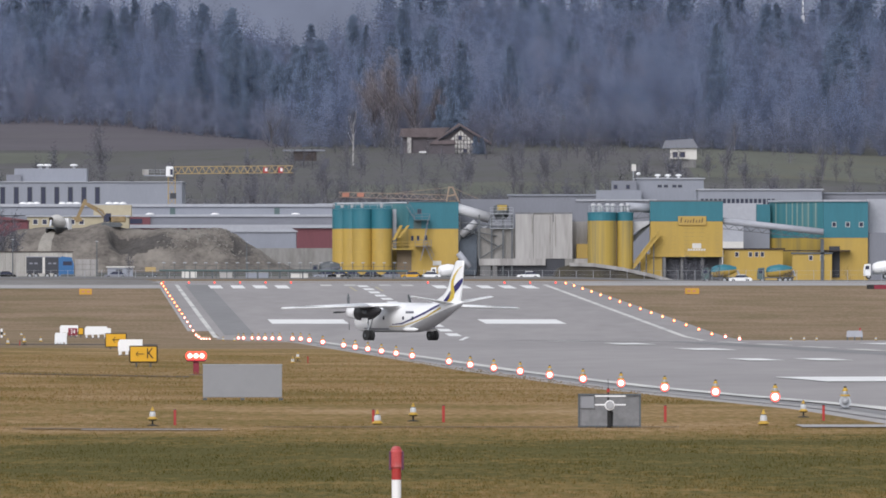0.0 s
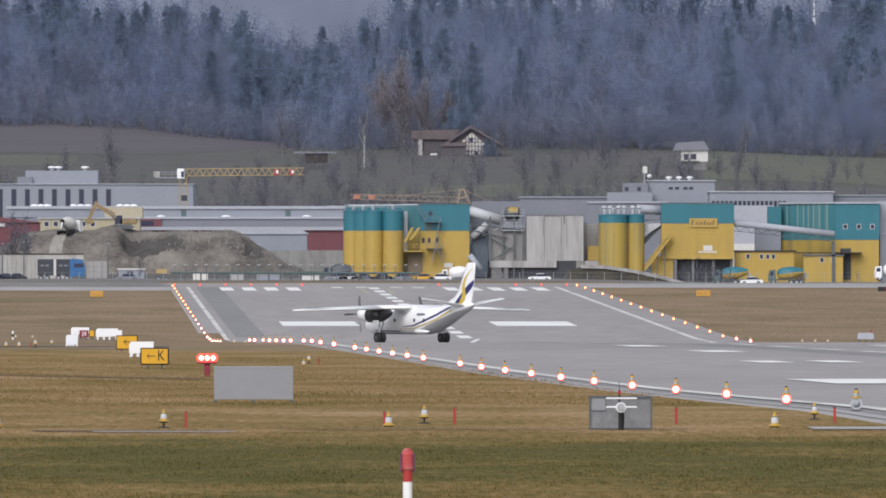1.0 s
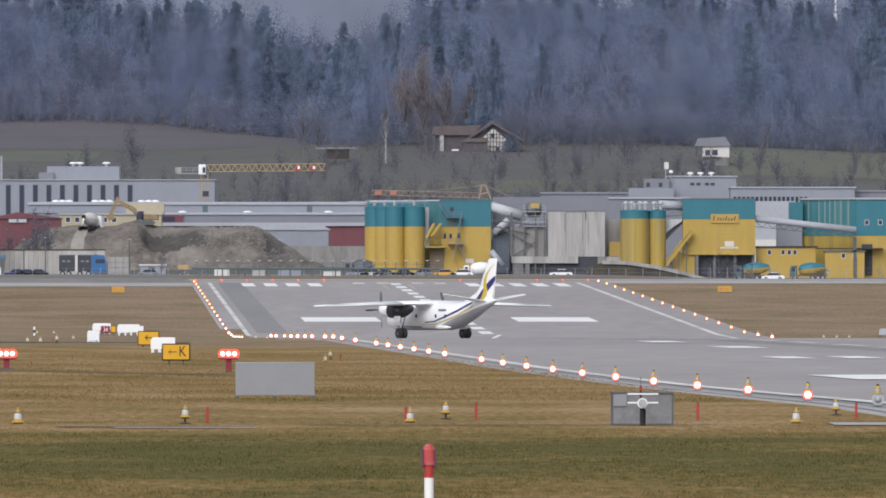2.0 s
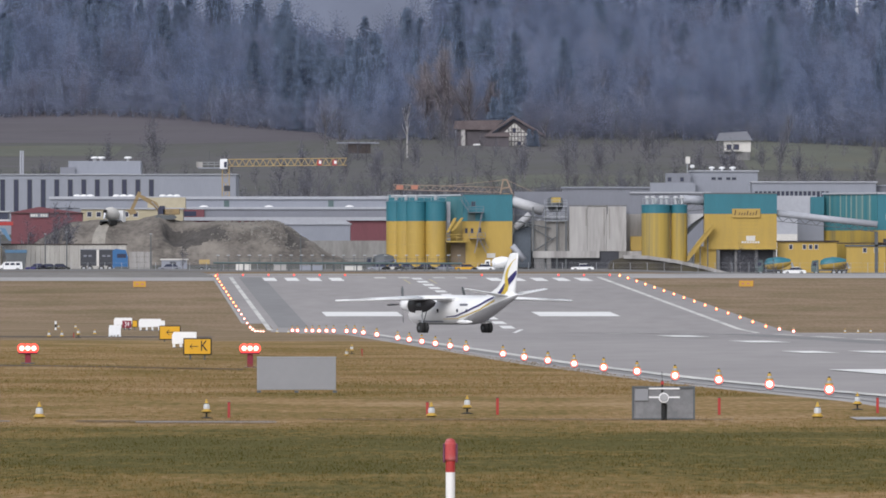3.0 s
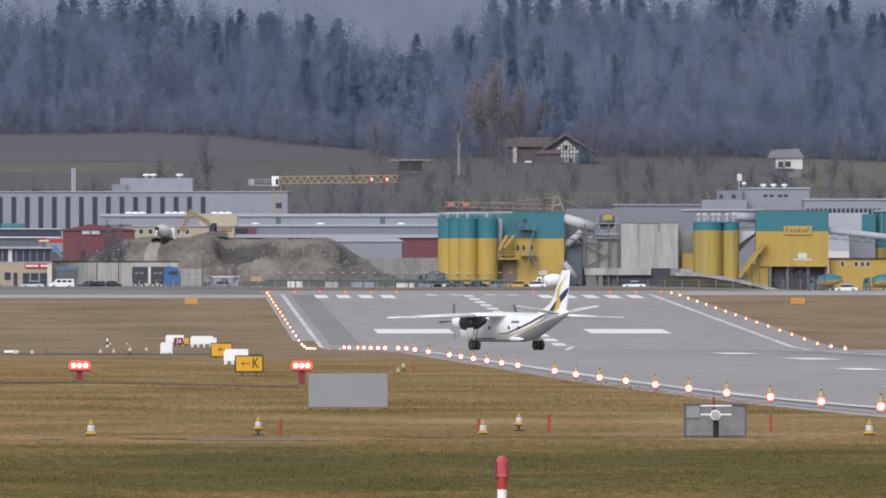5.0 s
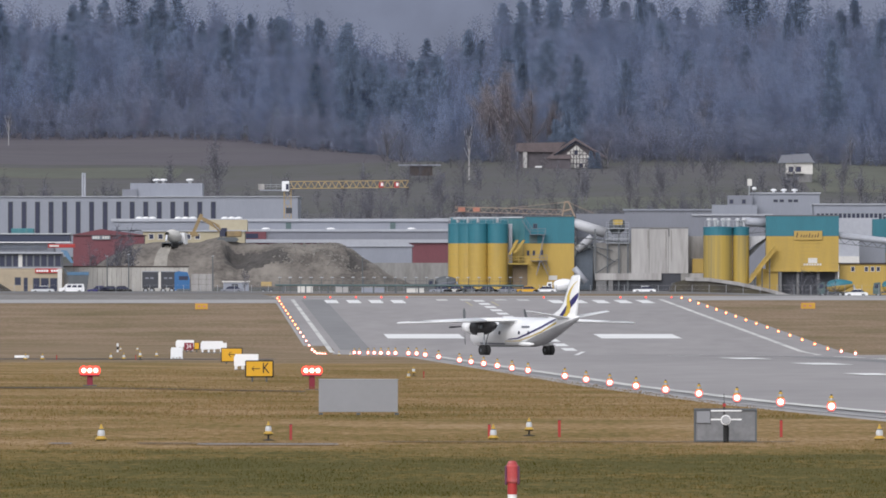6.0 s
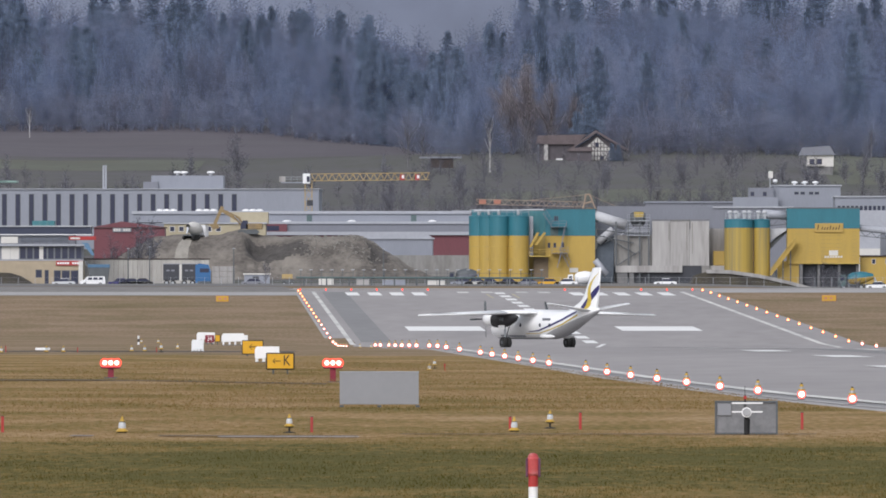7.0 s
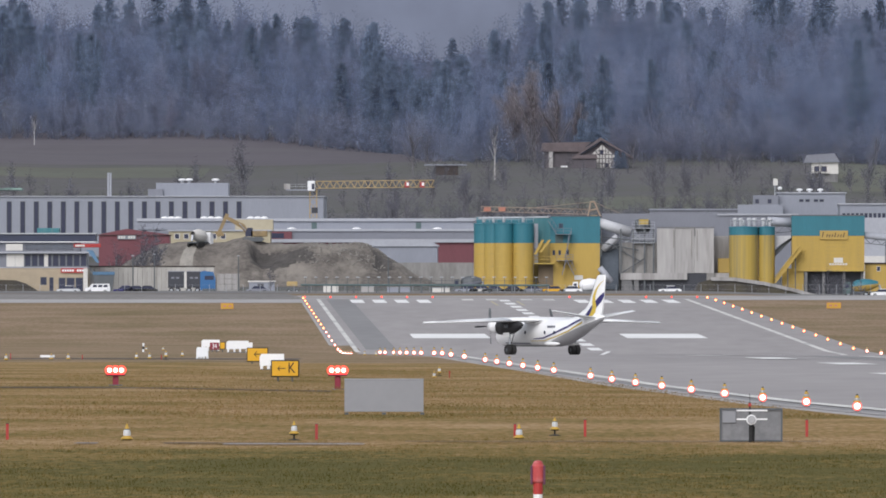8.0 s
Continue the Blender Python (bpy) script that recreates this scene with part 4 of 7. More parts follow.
bm = bmesh.new()
nx, ny = 210, 44
grid = [[bm.verts.new((x0 + (x1 - x0) * i / nx, 2771.67 - 14 + 24 * j / ny, heap_z(x0 + (x1 - x0) * i / nx, j / ny))) for i in range(nx + 1)] for j in range(ny + 1)]
for j in range(ny):
    for i in range(nx):
        f = bm.faces.new((grid[j][i], grid[j][i + 1], grid[j + 1][i + 1], grid[j + 1][i]))
        c = f.calc_center_median()
        v = (j + 0.5) / ny
        ragged = noise.fractal((c.x * 0.35, v * 7.0, 5.0), 0.8, 2.0, 4)
        cut = (c.x - -65.33) / 12.22 + 0.06 * ragged
        freshly_cut = 0 < cut < 1 and 0.27 + 0.09 * cut + 0.07 * ragged < v < 0.66 - 0.16 * cut + 0.09 * ragged
        if freshly_cut or (abs(c.x - -39.56) < 1.89 + ragged and abs(v - 0.5) < 0.13 + 0.06 * ragged):
            f.material_index = 1
heap = tagged(part("earth_mound", bm, M_EARTH), "long heap of dug grey-brown earth with a cut face", "earth heap")
heap.data.materials.append(surface("dark_cut_soil", (0.07, 0.065, 0.062), 0.95, vary=0.3, scale=0.3, fine=1.4, bump=0.5))
bm = bmesh.new()
rng = random.Random(4)
for i in range(260):
    v = rng.uniform(0.3, 0.8)
    x = -54.89 + rng.random() * 14.44 + rng.gauss(0, 1)
    y, z = 2771.67 - 14 + 24 * v, heap_z(x, v)
    r = rng.uniform(0.07, 0.24)
    a = rng.random() * 3
    rod((x - r * math.cos(a), y, z - r * 0.4), (x + r * math.cos(a), y - 0.2, z + r * 0.6), r, 5, bm, r * 0.6)
tagged(part("rubble", bm, surface("broken_concrete", (0.21, 0.2, 0.185), 0.9, vary=0.2)), "scattered pale broken concrete lumps", "rubble", kind="stuff")
bm = bmesh.new()
prev = None
for j in range(31):
    v = 0.04 + 0.72 * j / 30
    xm = -77.56 + 1.4 * v - 1.0 * math.sin(v * 5)
    row = [bm.verts.new((xm + s * (1.5 - 0.7 * v), 2771.67 - 14 + 24 * v, heap_z(xm + s * (1.5 - 0.7 * v), v) + 0.16)) for s in (-1, -0.5, 0, 0.5, 1)]
    if prev:
        for i in range(4):
            bm.faces.new((prev[i], prev[i + 1], row[i + 1], row[i]))
    prev = row
tagged(part("haul_track", bm, surface("pale_track_dust", (0.27, 0.255, 0.23), 0.95, vary=0.15, scale=0.6, fine=3)), "pale dusty haul track climbing the heap", "track", kind="structure")

YE, ZE = 2771.67 + 3.5, 18.13
digger = thing("excavator", (-65.44, YE, ZE), "yellow crawler excavator with its arm reaching down", "excavator")
for dy in (-1.2, 1.2):
    part("crawler_track", prism([(-67.33, ZE + 0.45), (-66.78, ZE), (-63.56, ZE), (-63, ZE + 0.45), (-63.56, ZE + 0.9), (-66.78, ZE + 0.9)], YE + dy - 0.3, YE + dy + 0.3), M_STEEL_DARK, digger)
part("house", box(-65.78, -62.44, YE - 1.3, YE + 1.3, ZE + 0.95, ZE + 2.1, bevel=0.12), M_DIGGER, digger)
part("cab", prism([(-66.78, ZE + 1.0), (-65.33, ZE + 1.0), (-65.33, ZE + 2.7), (-66.33, ZE + 2.7), (-66.78, ZE + 1.9)], YE - 1.3, YE - 0.1), M_GLASS, digger, "dark glazed cab")
part("boom", prism([(-66, ZE + 1.4), (-66.89, 21.46), (-69.33, 22.68), (-70.67, 23.24), (-70.44, 22.46), (-67.56, 20.68), (-66.44, ZE + 1.2)], YE - 0.3, YE + 0.3), M_DIGGER, digger)
part("stick", prism([(-70, 23.46), (-70.67, 23.68), (-72.22, 20.13), (-71.56, 20.02)], YE - 0.25, YE + 0.25), M_DIGGER, digger)
part("bucket", prism([(-72.89, 20.13), (-71.33, 20.13), (-70.89, 19.35), (-72.22, 19.02)], YE - 0.6, YE + 0.6), M_DIGGER, digger)
part("ram", rod((-66.22, YE - 0.35, ZE + 1.7), (-68, YE - 0.35, 21.68), 0.09, 6), M_STEEL, digger)


def road_vehicle(name, x, y, z, length, label, category, body, parts_fn):
    t = thing(name, (x, y, z), label, category)
    parts_fn(t, x, y, z, length, body)
    return t


def wheel(t, x, y, z, r, wd=0.28):
    ob = part("wheel", rod((x, y - wd / 2, z + r), (x, y + wd / 2, z + r), r, 14), M_BLACK, t)
    part("rim", rod((x, y - wd / 2 - 0.012, z + r), (x, y - wd / 2, z + r), r * 0.55, 10), M_STEEL, ob)


def car_body(t, x, y, z, ln, body):
    h = ln / 4.3
    part("body", prism([(x - ln / 2, z + .35 * h), (x - ln * .48, z + .75 * h), (x - ln * .28, z + .85 * h), (x + ln * .42, z + .88 * h), (x + ln / 2, z + .7 * h), (x + ln / 2, z + .3 * h), (x + ln * .4, z + .22 * h), (x - ln * .42, z + .22 * h)], y - .85, y + .85), body, t)
    part("glazing", prism([(x - ln * .27, z + .86 * h), (x - ln * .14, z + 1.32 * h), (x + ln * .22, z + 1.36 * h), (x + ln * .38, z + .88 * h)], y - .76, y + .76), M_GLASS, t)
    part("roof", prism([(x - ln * .14, z + 1.33 * h), (x - ln * .1, z + 1.43 * h), (x + ln * .18, z + 1.45 * h), (x + ln * .23, z + 1.36 * h)], y - .74, y + .74), body, t)
    for sx in (-.3, .31):
        for dy in (-.78, .78):
            wheel(t, x + sx * ln, y + dy, z, .31, .2)


def van_body(t, x, y, z, ln, body):
    part("body", prism([(x - ln / 2, z + .35), (x - ln * .5, z + .95), (x - ln * .34, z + 1.15), (x - ln * .22, z + 1.75), (x + ln * .47, z + 1.8), (x + ln / 2, z + .9), (x + ln / 2, z + .35)], y - .85, y + .85), body, t)
    for a, b in ((-.2, -.02), (.01, .2), (.23, .4)):
        part("window", prism([(x + a * ln, z + 1.15), (x + (a + .03) * ln, z + 1.6), (x + b * ln, z + 1.6), (x + b * ln, z + 1.15)], y - .87, y - .84), M_GLASS, t)
    for sx in (-.31, .31):
        for dy in (-.76, .76):
            wheel(t, x + sx * ln, y + dy, z, .33, .2)


def mixer_body(t, x, y, z, ln, drum_a, drum_b=None, cab=None):
    part("chassis", box(x - ln / 2, x + ln / 2, y - .9, y + .9, z + .8, z + 1.05), M_STEEL_DARK, t)
    part("cab", prism([(x - ln / 2, z + .6), (x - ln / 2, z + 1.7), (x - ln * .47, z + 2.7), (x - ln * .3, z + 2.8), (x - ln * .3, z + .6)], y - 1.2, y + 1.2), cab or M_WHITE, t)
    part("cab_window", prism([(x - ln * .46, z + 1.75), (x - ln * .44, z + 2.45), (x - ln * .34, z + 2.45), (x - ln * .34, z + 1.75)], y - 1.22, y - 1.19), M_GLASS, t)
    a, b = Vector((x - ln * .25, y, z + 1.9)), Vector((x + ln * .46, y, z + 2.5))
    prof = ((0, .5), (.06, .9), (.2, 1.15), (.45, 1.2), (.52, 1.2), (.75, .95), (1, .45))
    d = (b - a).normalized()
    u = Vector((0, 1, 0))
    v = d.cross(u)
    for k0, mat, nm in ((0, drum_a, "drum_upper"), (9, drum_b or drum_a, "drum_lower")):
        bmd = bmesh.new()
        vs_ = [[bmd.verts.new(a.lerp(b, s) + (math.cos((k0 + k) * math.pi / 9) * u - math.sin((k0 + k) * math.pi / 9) * v) * r) for k in range(10)] for s, r in prof]
        for p_, q_ in zip(vs_, vs_[1:]):
            for k in range(9):
                bmd.faces.new((p_[k], p_[k + 1], q_[k + 1], q_[k]))
        part(nm, bmd, mat, t, smooth=True)
    part("chute", rod((x + ln * .47, y, z + 2.3), (x + ln * .54, y, z + 1.2), .22, 8), M_STEEL, t)
    for sx in (-.36, .12, .27, .4):
        for dy in (-.95, .95):
            wheel(t, x + sx * ln, y + dy, z, .5, .32)


def mixer_drum_lower(t, x, y, z, ln, body):
    mixer_body(t, x, y, z, ln, M_YELLOW, M_TEAL, M_PIPE)


def mixer_grimy(t, x, y, z, ln, body):
    mixer_body(t, x, y, z, ln, body, M_STEEL_DARK, M_STEEL_DARK)


hm = road_vehicle("mixer_truck", -75.67, 2771.67 + 1, 16.91, 6.0, "white-drummed concrete mixer truck on the haul track", "truck", M_OFFWHITE, mixer_body)
hm.rotation_euler = (0, 0, radians(-116))
hm.scale = (1.08, 1.08, 1.08)
YT = 2612.04
GT = 7.6
for px_x, z in ((51.3, GT - 0.7), (61.6, GT - 0.7)):
    road_vehicle("mixer_truck", px_x, YT, z, 6.8, "concrete mixer truck with teal and yellow drum", "truck", M_TEAL, mixer_drum_lower)
road_vehicle("mixer_truck", 81.26, YT + 2, GT, 6.6, "white concrete mixer truck parked by the hall", "truck", M_WHITE, mixer_body)

lorry = thing("lorry", (-73.26, 2625.79, 7.7), "blue-cabbed lorry and trailer with dark box bodies", "truck")
yl, zl = 2625.79, 7.7
for a, b in ((-77.58, -74.53), (-74.11, -71.37)):
    bx = part("box_body", box(a, b, yl - 1.25, yl + 1.25, zl + 0.95, 11.72, bevel=0.05), M_DARK, lorry, "dark curtain-sided body")
    part("frame_rail", box(a, b, yl - 1.28, yl + 1.28, 11.66, 11.78), M_GREY_CLAD, bx)
    bm = bmesh.new()
    for i in range(2):
        box(a + 0.6 + i * 0.9, a + 1.2 + i * 0.9, yl - 1.285, yl - 1.26, 10.35, 10.67, bm)
    part("side_mark", bm, M_GREY_MID, bx)
part("body_end", box(-74.68, -74.11, yl - 1.24, yl + 1.2, zl + 0.95, 11.61), M_OFFWHITE, lorry)
part("cab", prism([(-71.58, zl + 0.5), (-71.58, 11.51), (-70.95, 11.82), (-69.16, 11.61), (-68.74, 10.35), (-68.74, zl + 0.5)], yl - 1.3, yl + 1.2), M_BLUE, lorry, "bright blue cab")
part("windscreen", box(-70.74, -69.05, yl - 1.33, yl - 1.301, 10.14, 10.88), M_GLASS, lorry)
part("bumper", box(-71.16, -68.74, yl - 1.36, yl - 1.0, zl + 0.3, zl + 0.8), M_STEEL_DARK, lorry)
for xx in (-76.95, -75.79, -73.68, -72.11, -70.53, -69.26):
    for dy in (-1.05, 1.05):
        wheel(lorry, xx, yl + dy, zl, 0.5, 0.3)

for px_x, body, lab in ((-95.21, M_SILVER, "silver estate car parked outside the office"), (-82.92, M_STEEL_DARK, "dark car parked beside the fence"),
                        (-84.79, M_NAVY, "dark blue car parked beside the fence"), (-80.83, M_BLACK, "black car parked beside the fence"),
                        (-60.31, M_GREY_MID, "grey car parked by the yard"), (54.79, M_WHITE, "white car parked at the works")):
    road_vehicle("car", px_x, 2598.44, 7.55 if px_x < 20 else 6.95, 4.3, lab, "car", body, car_body)
road_vehicle("van", -89.79, 2598.44, 7.55, 4.6, "white small van parked outside the office", "van", M_WHITE, van_body)
for px_x, body, lab in ((-21.55, M_GREY_CLAD, "silver car parked behind the pipe rail"), (-16.7, M_STEEL_DARK, "dark car parked behind the pipe rail"),
                        (-13.3, M_BLACK, "black car parked behind the pipe rail"), (-18.97, M_OFFWHITE, "pale car parked behind the pipe rail"),
                        (-9.69, M_GREY_MID, "grey car parked behind the pipe rail"),
                        (-5.77, M_SIGN_YELLOW, "yellow car parked by the silos"), (-2.47, M_WHITE, "white car parked by the silos"), (15.57, M_WHITE, "white car in the underpass")):
    road_vehicle("car", px_x, 2571.65, 7.5, 4.2, lab, "car", body, car_body)

# wall of upright boards behind the lorry
boards = thing("board_wall", (-79.15, 2653.72, 7.7), "pale weathered wall of upright concrete boards", "wall")
part("cap", box(-94.04, -69.57, 2653.72 - 0.1, 2653.72 + 0.4, 12.67, 12.88), M_TIMBER, boards)
bm0 = box(0, 0.86, 0, 0.25, 0, 1, bevel=0.03)
board_me = bpy.data.meshes.new("board")
bm0.to_mesh(board_me)
bm0.free()
board_me.materials.append(surface("weathered_board", (0.4, 0.39, 0.37), 0.85, vary=0.15, scale=0.5, fine=4, rnd=0.5, stain=(0.22, 0.21, 0.2), stain_amount=0.6, stretch=(2, 2, 0.3)))
for i in range(27):
    ob = new("board", board_me)
    ob.parent = boards
    ob.location = (-94.04 + i * 0.9 - boards.location.x, 0.02 * (i % 3), -0.4)
    ob.scale = (1, 1, 12.67 - 7.7 + 0.4)
wallb = thing("block_wall", (-67.45, 2653.72, 7.7), "stacked pale concrete blocks beside the yard", "wall")
for r_ in range(4):
    for c_ in range(3):
        part("block", box(-69.26 + c_ * 1.45 + 0.02, -69.26 + c_ * 1.45 + 1.42, 2653.72 - 0.4, 2653.72 + 0.6, 7.4 + r_ * 1.0, 7.4 + r_ * 1.0 + 0.97, bevel=0.05), M_CONCRETE, wallb)
for px_x, h, lab in ((-80.21, 14.88, "slim grey yard lamp post"), (-64.53, 14.56, "dark wooden yard mast"), (-84.21, 14.56, "slim grey yard lamp post"),
                     (-36.6, 14.48, "slim grey yard lamp post")):
    p_ = thing("yard_post", (px_x, 2625.79 + 2, 7.6), lab, "post")
    part("pole", rod((px_x, 2625.79 + 2, 7.5), (px_x, 2625.79 + 2, h), 0.14, 8, None, 0.09), M_STEEL_DARK, p_)
    part("head", box(px_x - 0.25, px_x + 0.25, 2625.79 + 1.9, 2625.79 + 2.1, h, h + 0.12), M_STEEL, p_)
cont = thing("site_container", (-59.89, 2625.79, 7.6), "pale site container with grey lean-to", "container")
part("body", box(-62.53, -57.79, 2625.79 + 1, 2625.79 + 3.5, 7.4, 9.72, bevel=0.05), M_GREY_CLAD, cont)
part("roof", box(-62.74, -57.58, 2625.79 + 0.8, 2625.79 + 3.7, 9.72, 9.98), M_OFFWHITE, cont)
part("door", box(-60.95, -59.79, 2625.79 + 0.95, 2625.79 + 1.02, 7.6, 9.4), M_DARK, cont)
dumper = thing("site_dumper", (-53.96, 2598.44, 7.6), "small yellow site machine with a canopy", "machine")
part("canopy", box(-54.9, -52.92, 2598.44 - 0.8, 2598.44 + 0.8, 8.91, 9.75, bevel=0.06), M_CRANE_YELLOW, dumper)
part("body", box(-54.79, -52.71, 2598.44 - 0.7, 2598.44 + 0.7, 8.0, 8.6), M_STEEL_DARK, dumper)
for xx in (-54.48, -53.02):
    wheel(dumper, xx, 2598.44 - 0.7, 7.55, 0.4)

# two-storey office at the edge of the yard
YO = 2639.68
off = thing("roadside_office", (-102.01, YO + 5, 7.7), "cream two-storey office with glazed upper floor and dark attic", "building")
M_CREAM = surface("cream_plaster", (0.36, 0.3, 0.22), 0.8, vary=0.05, stain=(0.28, 0.24, 0.18), stain_amount=0.5)
M_NAVY_FASCIA = surface("dark_blue_fascia", (0.03, 0.038, 0.07), 0.5, vary=0.08)
M_STREAKED_GLASS = surface("grey_office_glazing", (0.12, 0.135, 0.17), 0.25, vary=0.12, scale=0.6, fine=3, bump=0)
part("ground_floor", box(-121, -93.05, YO, YO + 10, 7.0, 12.39), M_CREAM, off)
part("upper_floor", box(-121, -93.2, YO + 0.4, YO + 10, 12.39, 15.14), M_GREY_MID, off)
part("roof_slab", box(-121, -92.8, YO - 0.5, YO + 10, 15.14, 15.46), M_ROOF_PALE, off)
part("sill_band", box(-121, -93.0, YO - 0.08, YO + 0.38, 12.39, 12.58), M_ROOF_PALE, off)
part("terrace_wall", box(-121, -94.6, YO + 2.6, YO + 10, 15.46, 17.2), M_GREY_MID, off)
part("attic_gutter", box(-121, -91.5, YO + 1.7, YO + 10, 17.2, 17.36), M_WHITE, off, "white gutter line")
part("attic", box(-121, -91.64, YO + 1.8, YO + 10, 17.36, 18.74), M_NAVY_FASCIA, off, "dark blue attic fascia")
part("attic_roof", box(-121, -91.4, YO + 1.5, YO + 10.2, 18.74, 18.98), M_STEEL, off)
for i in range(9):
    xx = -104.9 + i * 1.31
    window(off, xx, xx + 1.16, YO + 0.38, 12.7, 14.98, M_STEEL_DARK, bars=0)
for a in (-108.3, -106.65, -101.25):
    part("white_panel", box(a, a + (1.6 if a < -105 else 0.75), YO + 0.28, YO + 0.36, 12.65, 15.05), M_OFFWHITE, off)
part("balcony_panel", box(-108.4, -105.2, YO - 0.3, YO - 0.2, 15.65, 16.9), M_OFFWHITE, off, "white balcony panel")
railing([(-105.2, YO - 0.35, 15.46), (-95.8, YO - 0.35, 15.46)], off, 1.3, 0.04, M_STEEL_DARK)
part("terrace_louvre", box(-104.8, -96.0, YO + 2.45, YO + 2.58, 15.9, 16.7), M_STREAKED_GLASS, off)
for a, b, z0, z1 in ((-101.94, -100.74, 9.2, 10.73), (-100.25, -99.47, 7.9, 10.66), (-98.52, -97.2, 7.9, 10.6), (-97.05, -95.5, 7.9, 10.6), (-95.35, -93.9, 7.9, 10.6)):
    window(off, a, b, YO, z0, z1, M_STEEL_DARK)
part("pillar", box(-93.85, -93.05, YO - 0.6, YO - 0.05, 7.0, 12.3), M_OFFWHITE, off)
sb = part("shop_sign", box(-98.1, -93.16, YO - 0.3, YO - 0.13, 11.5, 12.36), M_RED, off, "red shop sign with plain white bars")
bm = bmesh.new()
for i in range(10):
    if i != 5:
        box(-97.85 + i * 0.46, -97.85 + i * 0.46 + 0.36, YO - 0.33, YO - 0.302, 11.74, 12.1, bm)
part("sign_bars", bm, M_WHITE, sb)
us = part("upper_sign", box(-95.7, -90.6, YO - 0.3, YO + 0.5, 16.25, 16.95, bevel=0.05), M_RED, off, "red awning with a plain lettered end")
part("sign_bars", box(-95.4, -93.6, YO - 0.33, YO - 0.302, 16.42, 16.75), M_OFFWHITE, us)
part("blue_awning", prism([(-93.3, 15.8), (-92.1, 15.7), (-90.9, 13.4), (-91.4, 13.4)], YO - 0.4, YO + 1.2), surface("faded_blue_canvas", (0.1, 0.19, 0.3), 0.8, vary=0.12), off)
part("outer_stair", prism([(-92.9, 12.3), (-92.4, 12.3), (-90.2, 9.2), (-90.7, 9.2)], YO - 0.3, YO + 0.8), M_STEEL_DARK, off, "dark outer stair")
skip = thing("skip_container", (-90, YO - 3, 7.7), "blue steel skip beside the office", "container")
part("body", prism([(-91.6, 8.0), (-88.4, 8.0), (-88.0, 11.1), (-92.0, 11.1)], YO - 2.6, YO - 1.2), M_STEEL_DARK, skip)
part("rim", box(-92.05, -87.95, YO - 2.7, YO - 1.1, 11.1, 11.7), surface("faded_blue_steel", (0.07, 0.15, 0.25), 0.6, vary=0.15), skip, "faded blue rim")
mound = thing("earth_bank", (-107, YO - 4, 7.7), "dark overgrown earth bank beside the office", "earth bank")
part("bank", prism([(-121, 7.2), (-101.4, 7.2), (-102.6, 8.3), (-104.6, 9.5), (-106.6, 10.1), (-121, 10.4)], YO - 6, YO - 0.8), M_EARTH_DARK, mound)
YR = 2785.0
red_shed = hall_block("red_shed", "dark red timber shed with a pale sign", -96.0, -82.0, YR, 8, 8.2, 19.4, M_RED_CLAD, M_TILE, 0.12)
part("gable", prism([(-96.3, 19.53), (-90.5, 20.7), (-81.7, 19.53)], YR - 0.2, YR + 8), M_RED_CLAD, red_shed)
sg = part("sign_board", box(-92.3, -88.6, YR - 0.3, YR - 0.21, 18.6, 19.45), M_GREY_MID, red_shed, "grey sign with plain white bars")
bm = bmesh.new()
for i in range(7):
    if i != 3:
        box(-92.1 + i * 0.48, -92.1 + i * 0.48 + 0.36, YR - 0.33, YR - 0.302, 18.75, 19.28, bm)
part("sign_bars", bm, M_OFFWHITE, sg)
unit = thing("storage_tank", (-119.5, 3142, 12), "blue-green storage tank before the factory wall", "tank")
part("body", box(-122.0, -117.0, 3140, 3145, 12, 23.2, bevel=0.1), M_TEAL_PALE, unit)
cream = hall_block("cream_depot", "cream depot with small windows behind the heap", -85.58, -64.65, 2900.58, 10, 10, 20.95, surface("cream_depot_plaster", (0.36, 0.32, 0.23), 0.8, vary=0.08), M_ROOF_PALE, 0.3)
for i in range(6):
    xx = -84.42 + i * 1.9
    window(cream, xx, xx + 1.1, 2900.58, 19.33, 20.49, M_OFFWHITE)
part("upper_store", box(-71.98, -64.19, 2900.58 + 3, 2900.58 + 9, 20.95, 23.4), surface("pale_cream_plaster", (0.38, 0.34, 0.25), 0.8, vary=0.08), cream)

# gantry pipe rail along the field boundary
YG = 2353.3
gan = thing("pipe_rail", (-26.79, YG, 6.8), "long green-grey pipe rail on short posts with lamps", "rail")
part("pipe", rod((-47.36, YG, 8.48), (-5.85, YG, 8.39), 0.17, 10), M_PIPE, gan)
part("upper_cable", rod((-45.66, YG, 9.33), (-5.85, YG, 9.14), 0.03, 5), M_STEEL_DARK, gan)
for i in range(24):
    xx = -46.6 + i * 1.75
    part("post", rod((xx, YG + 0.1, 6.5), (xx, YG + 0.1, 9.71), 0.05, 6), M_STEEL_DARK, gan)
    part("lamp_head", box(xx - 0.28, xx + 0.28, YG, YG + 0.2, 9.71, 9.84), M_STEEL, gan)
for i in range(11):
    xx = -46.04 + i * 3.77
    part("trestle", box(xx - 0.12, xx + 0.12, YG - 0.15, YG + 0.3, 6.5, 8.29), M_STEEL_DARK, gan)
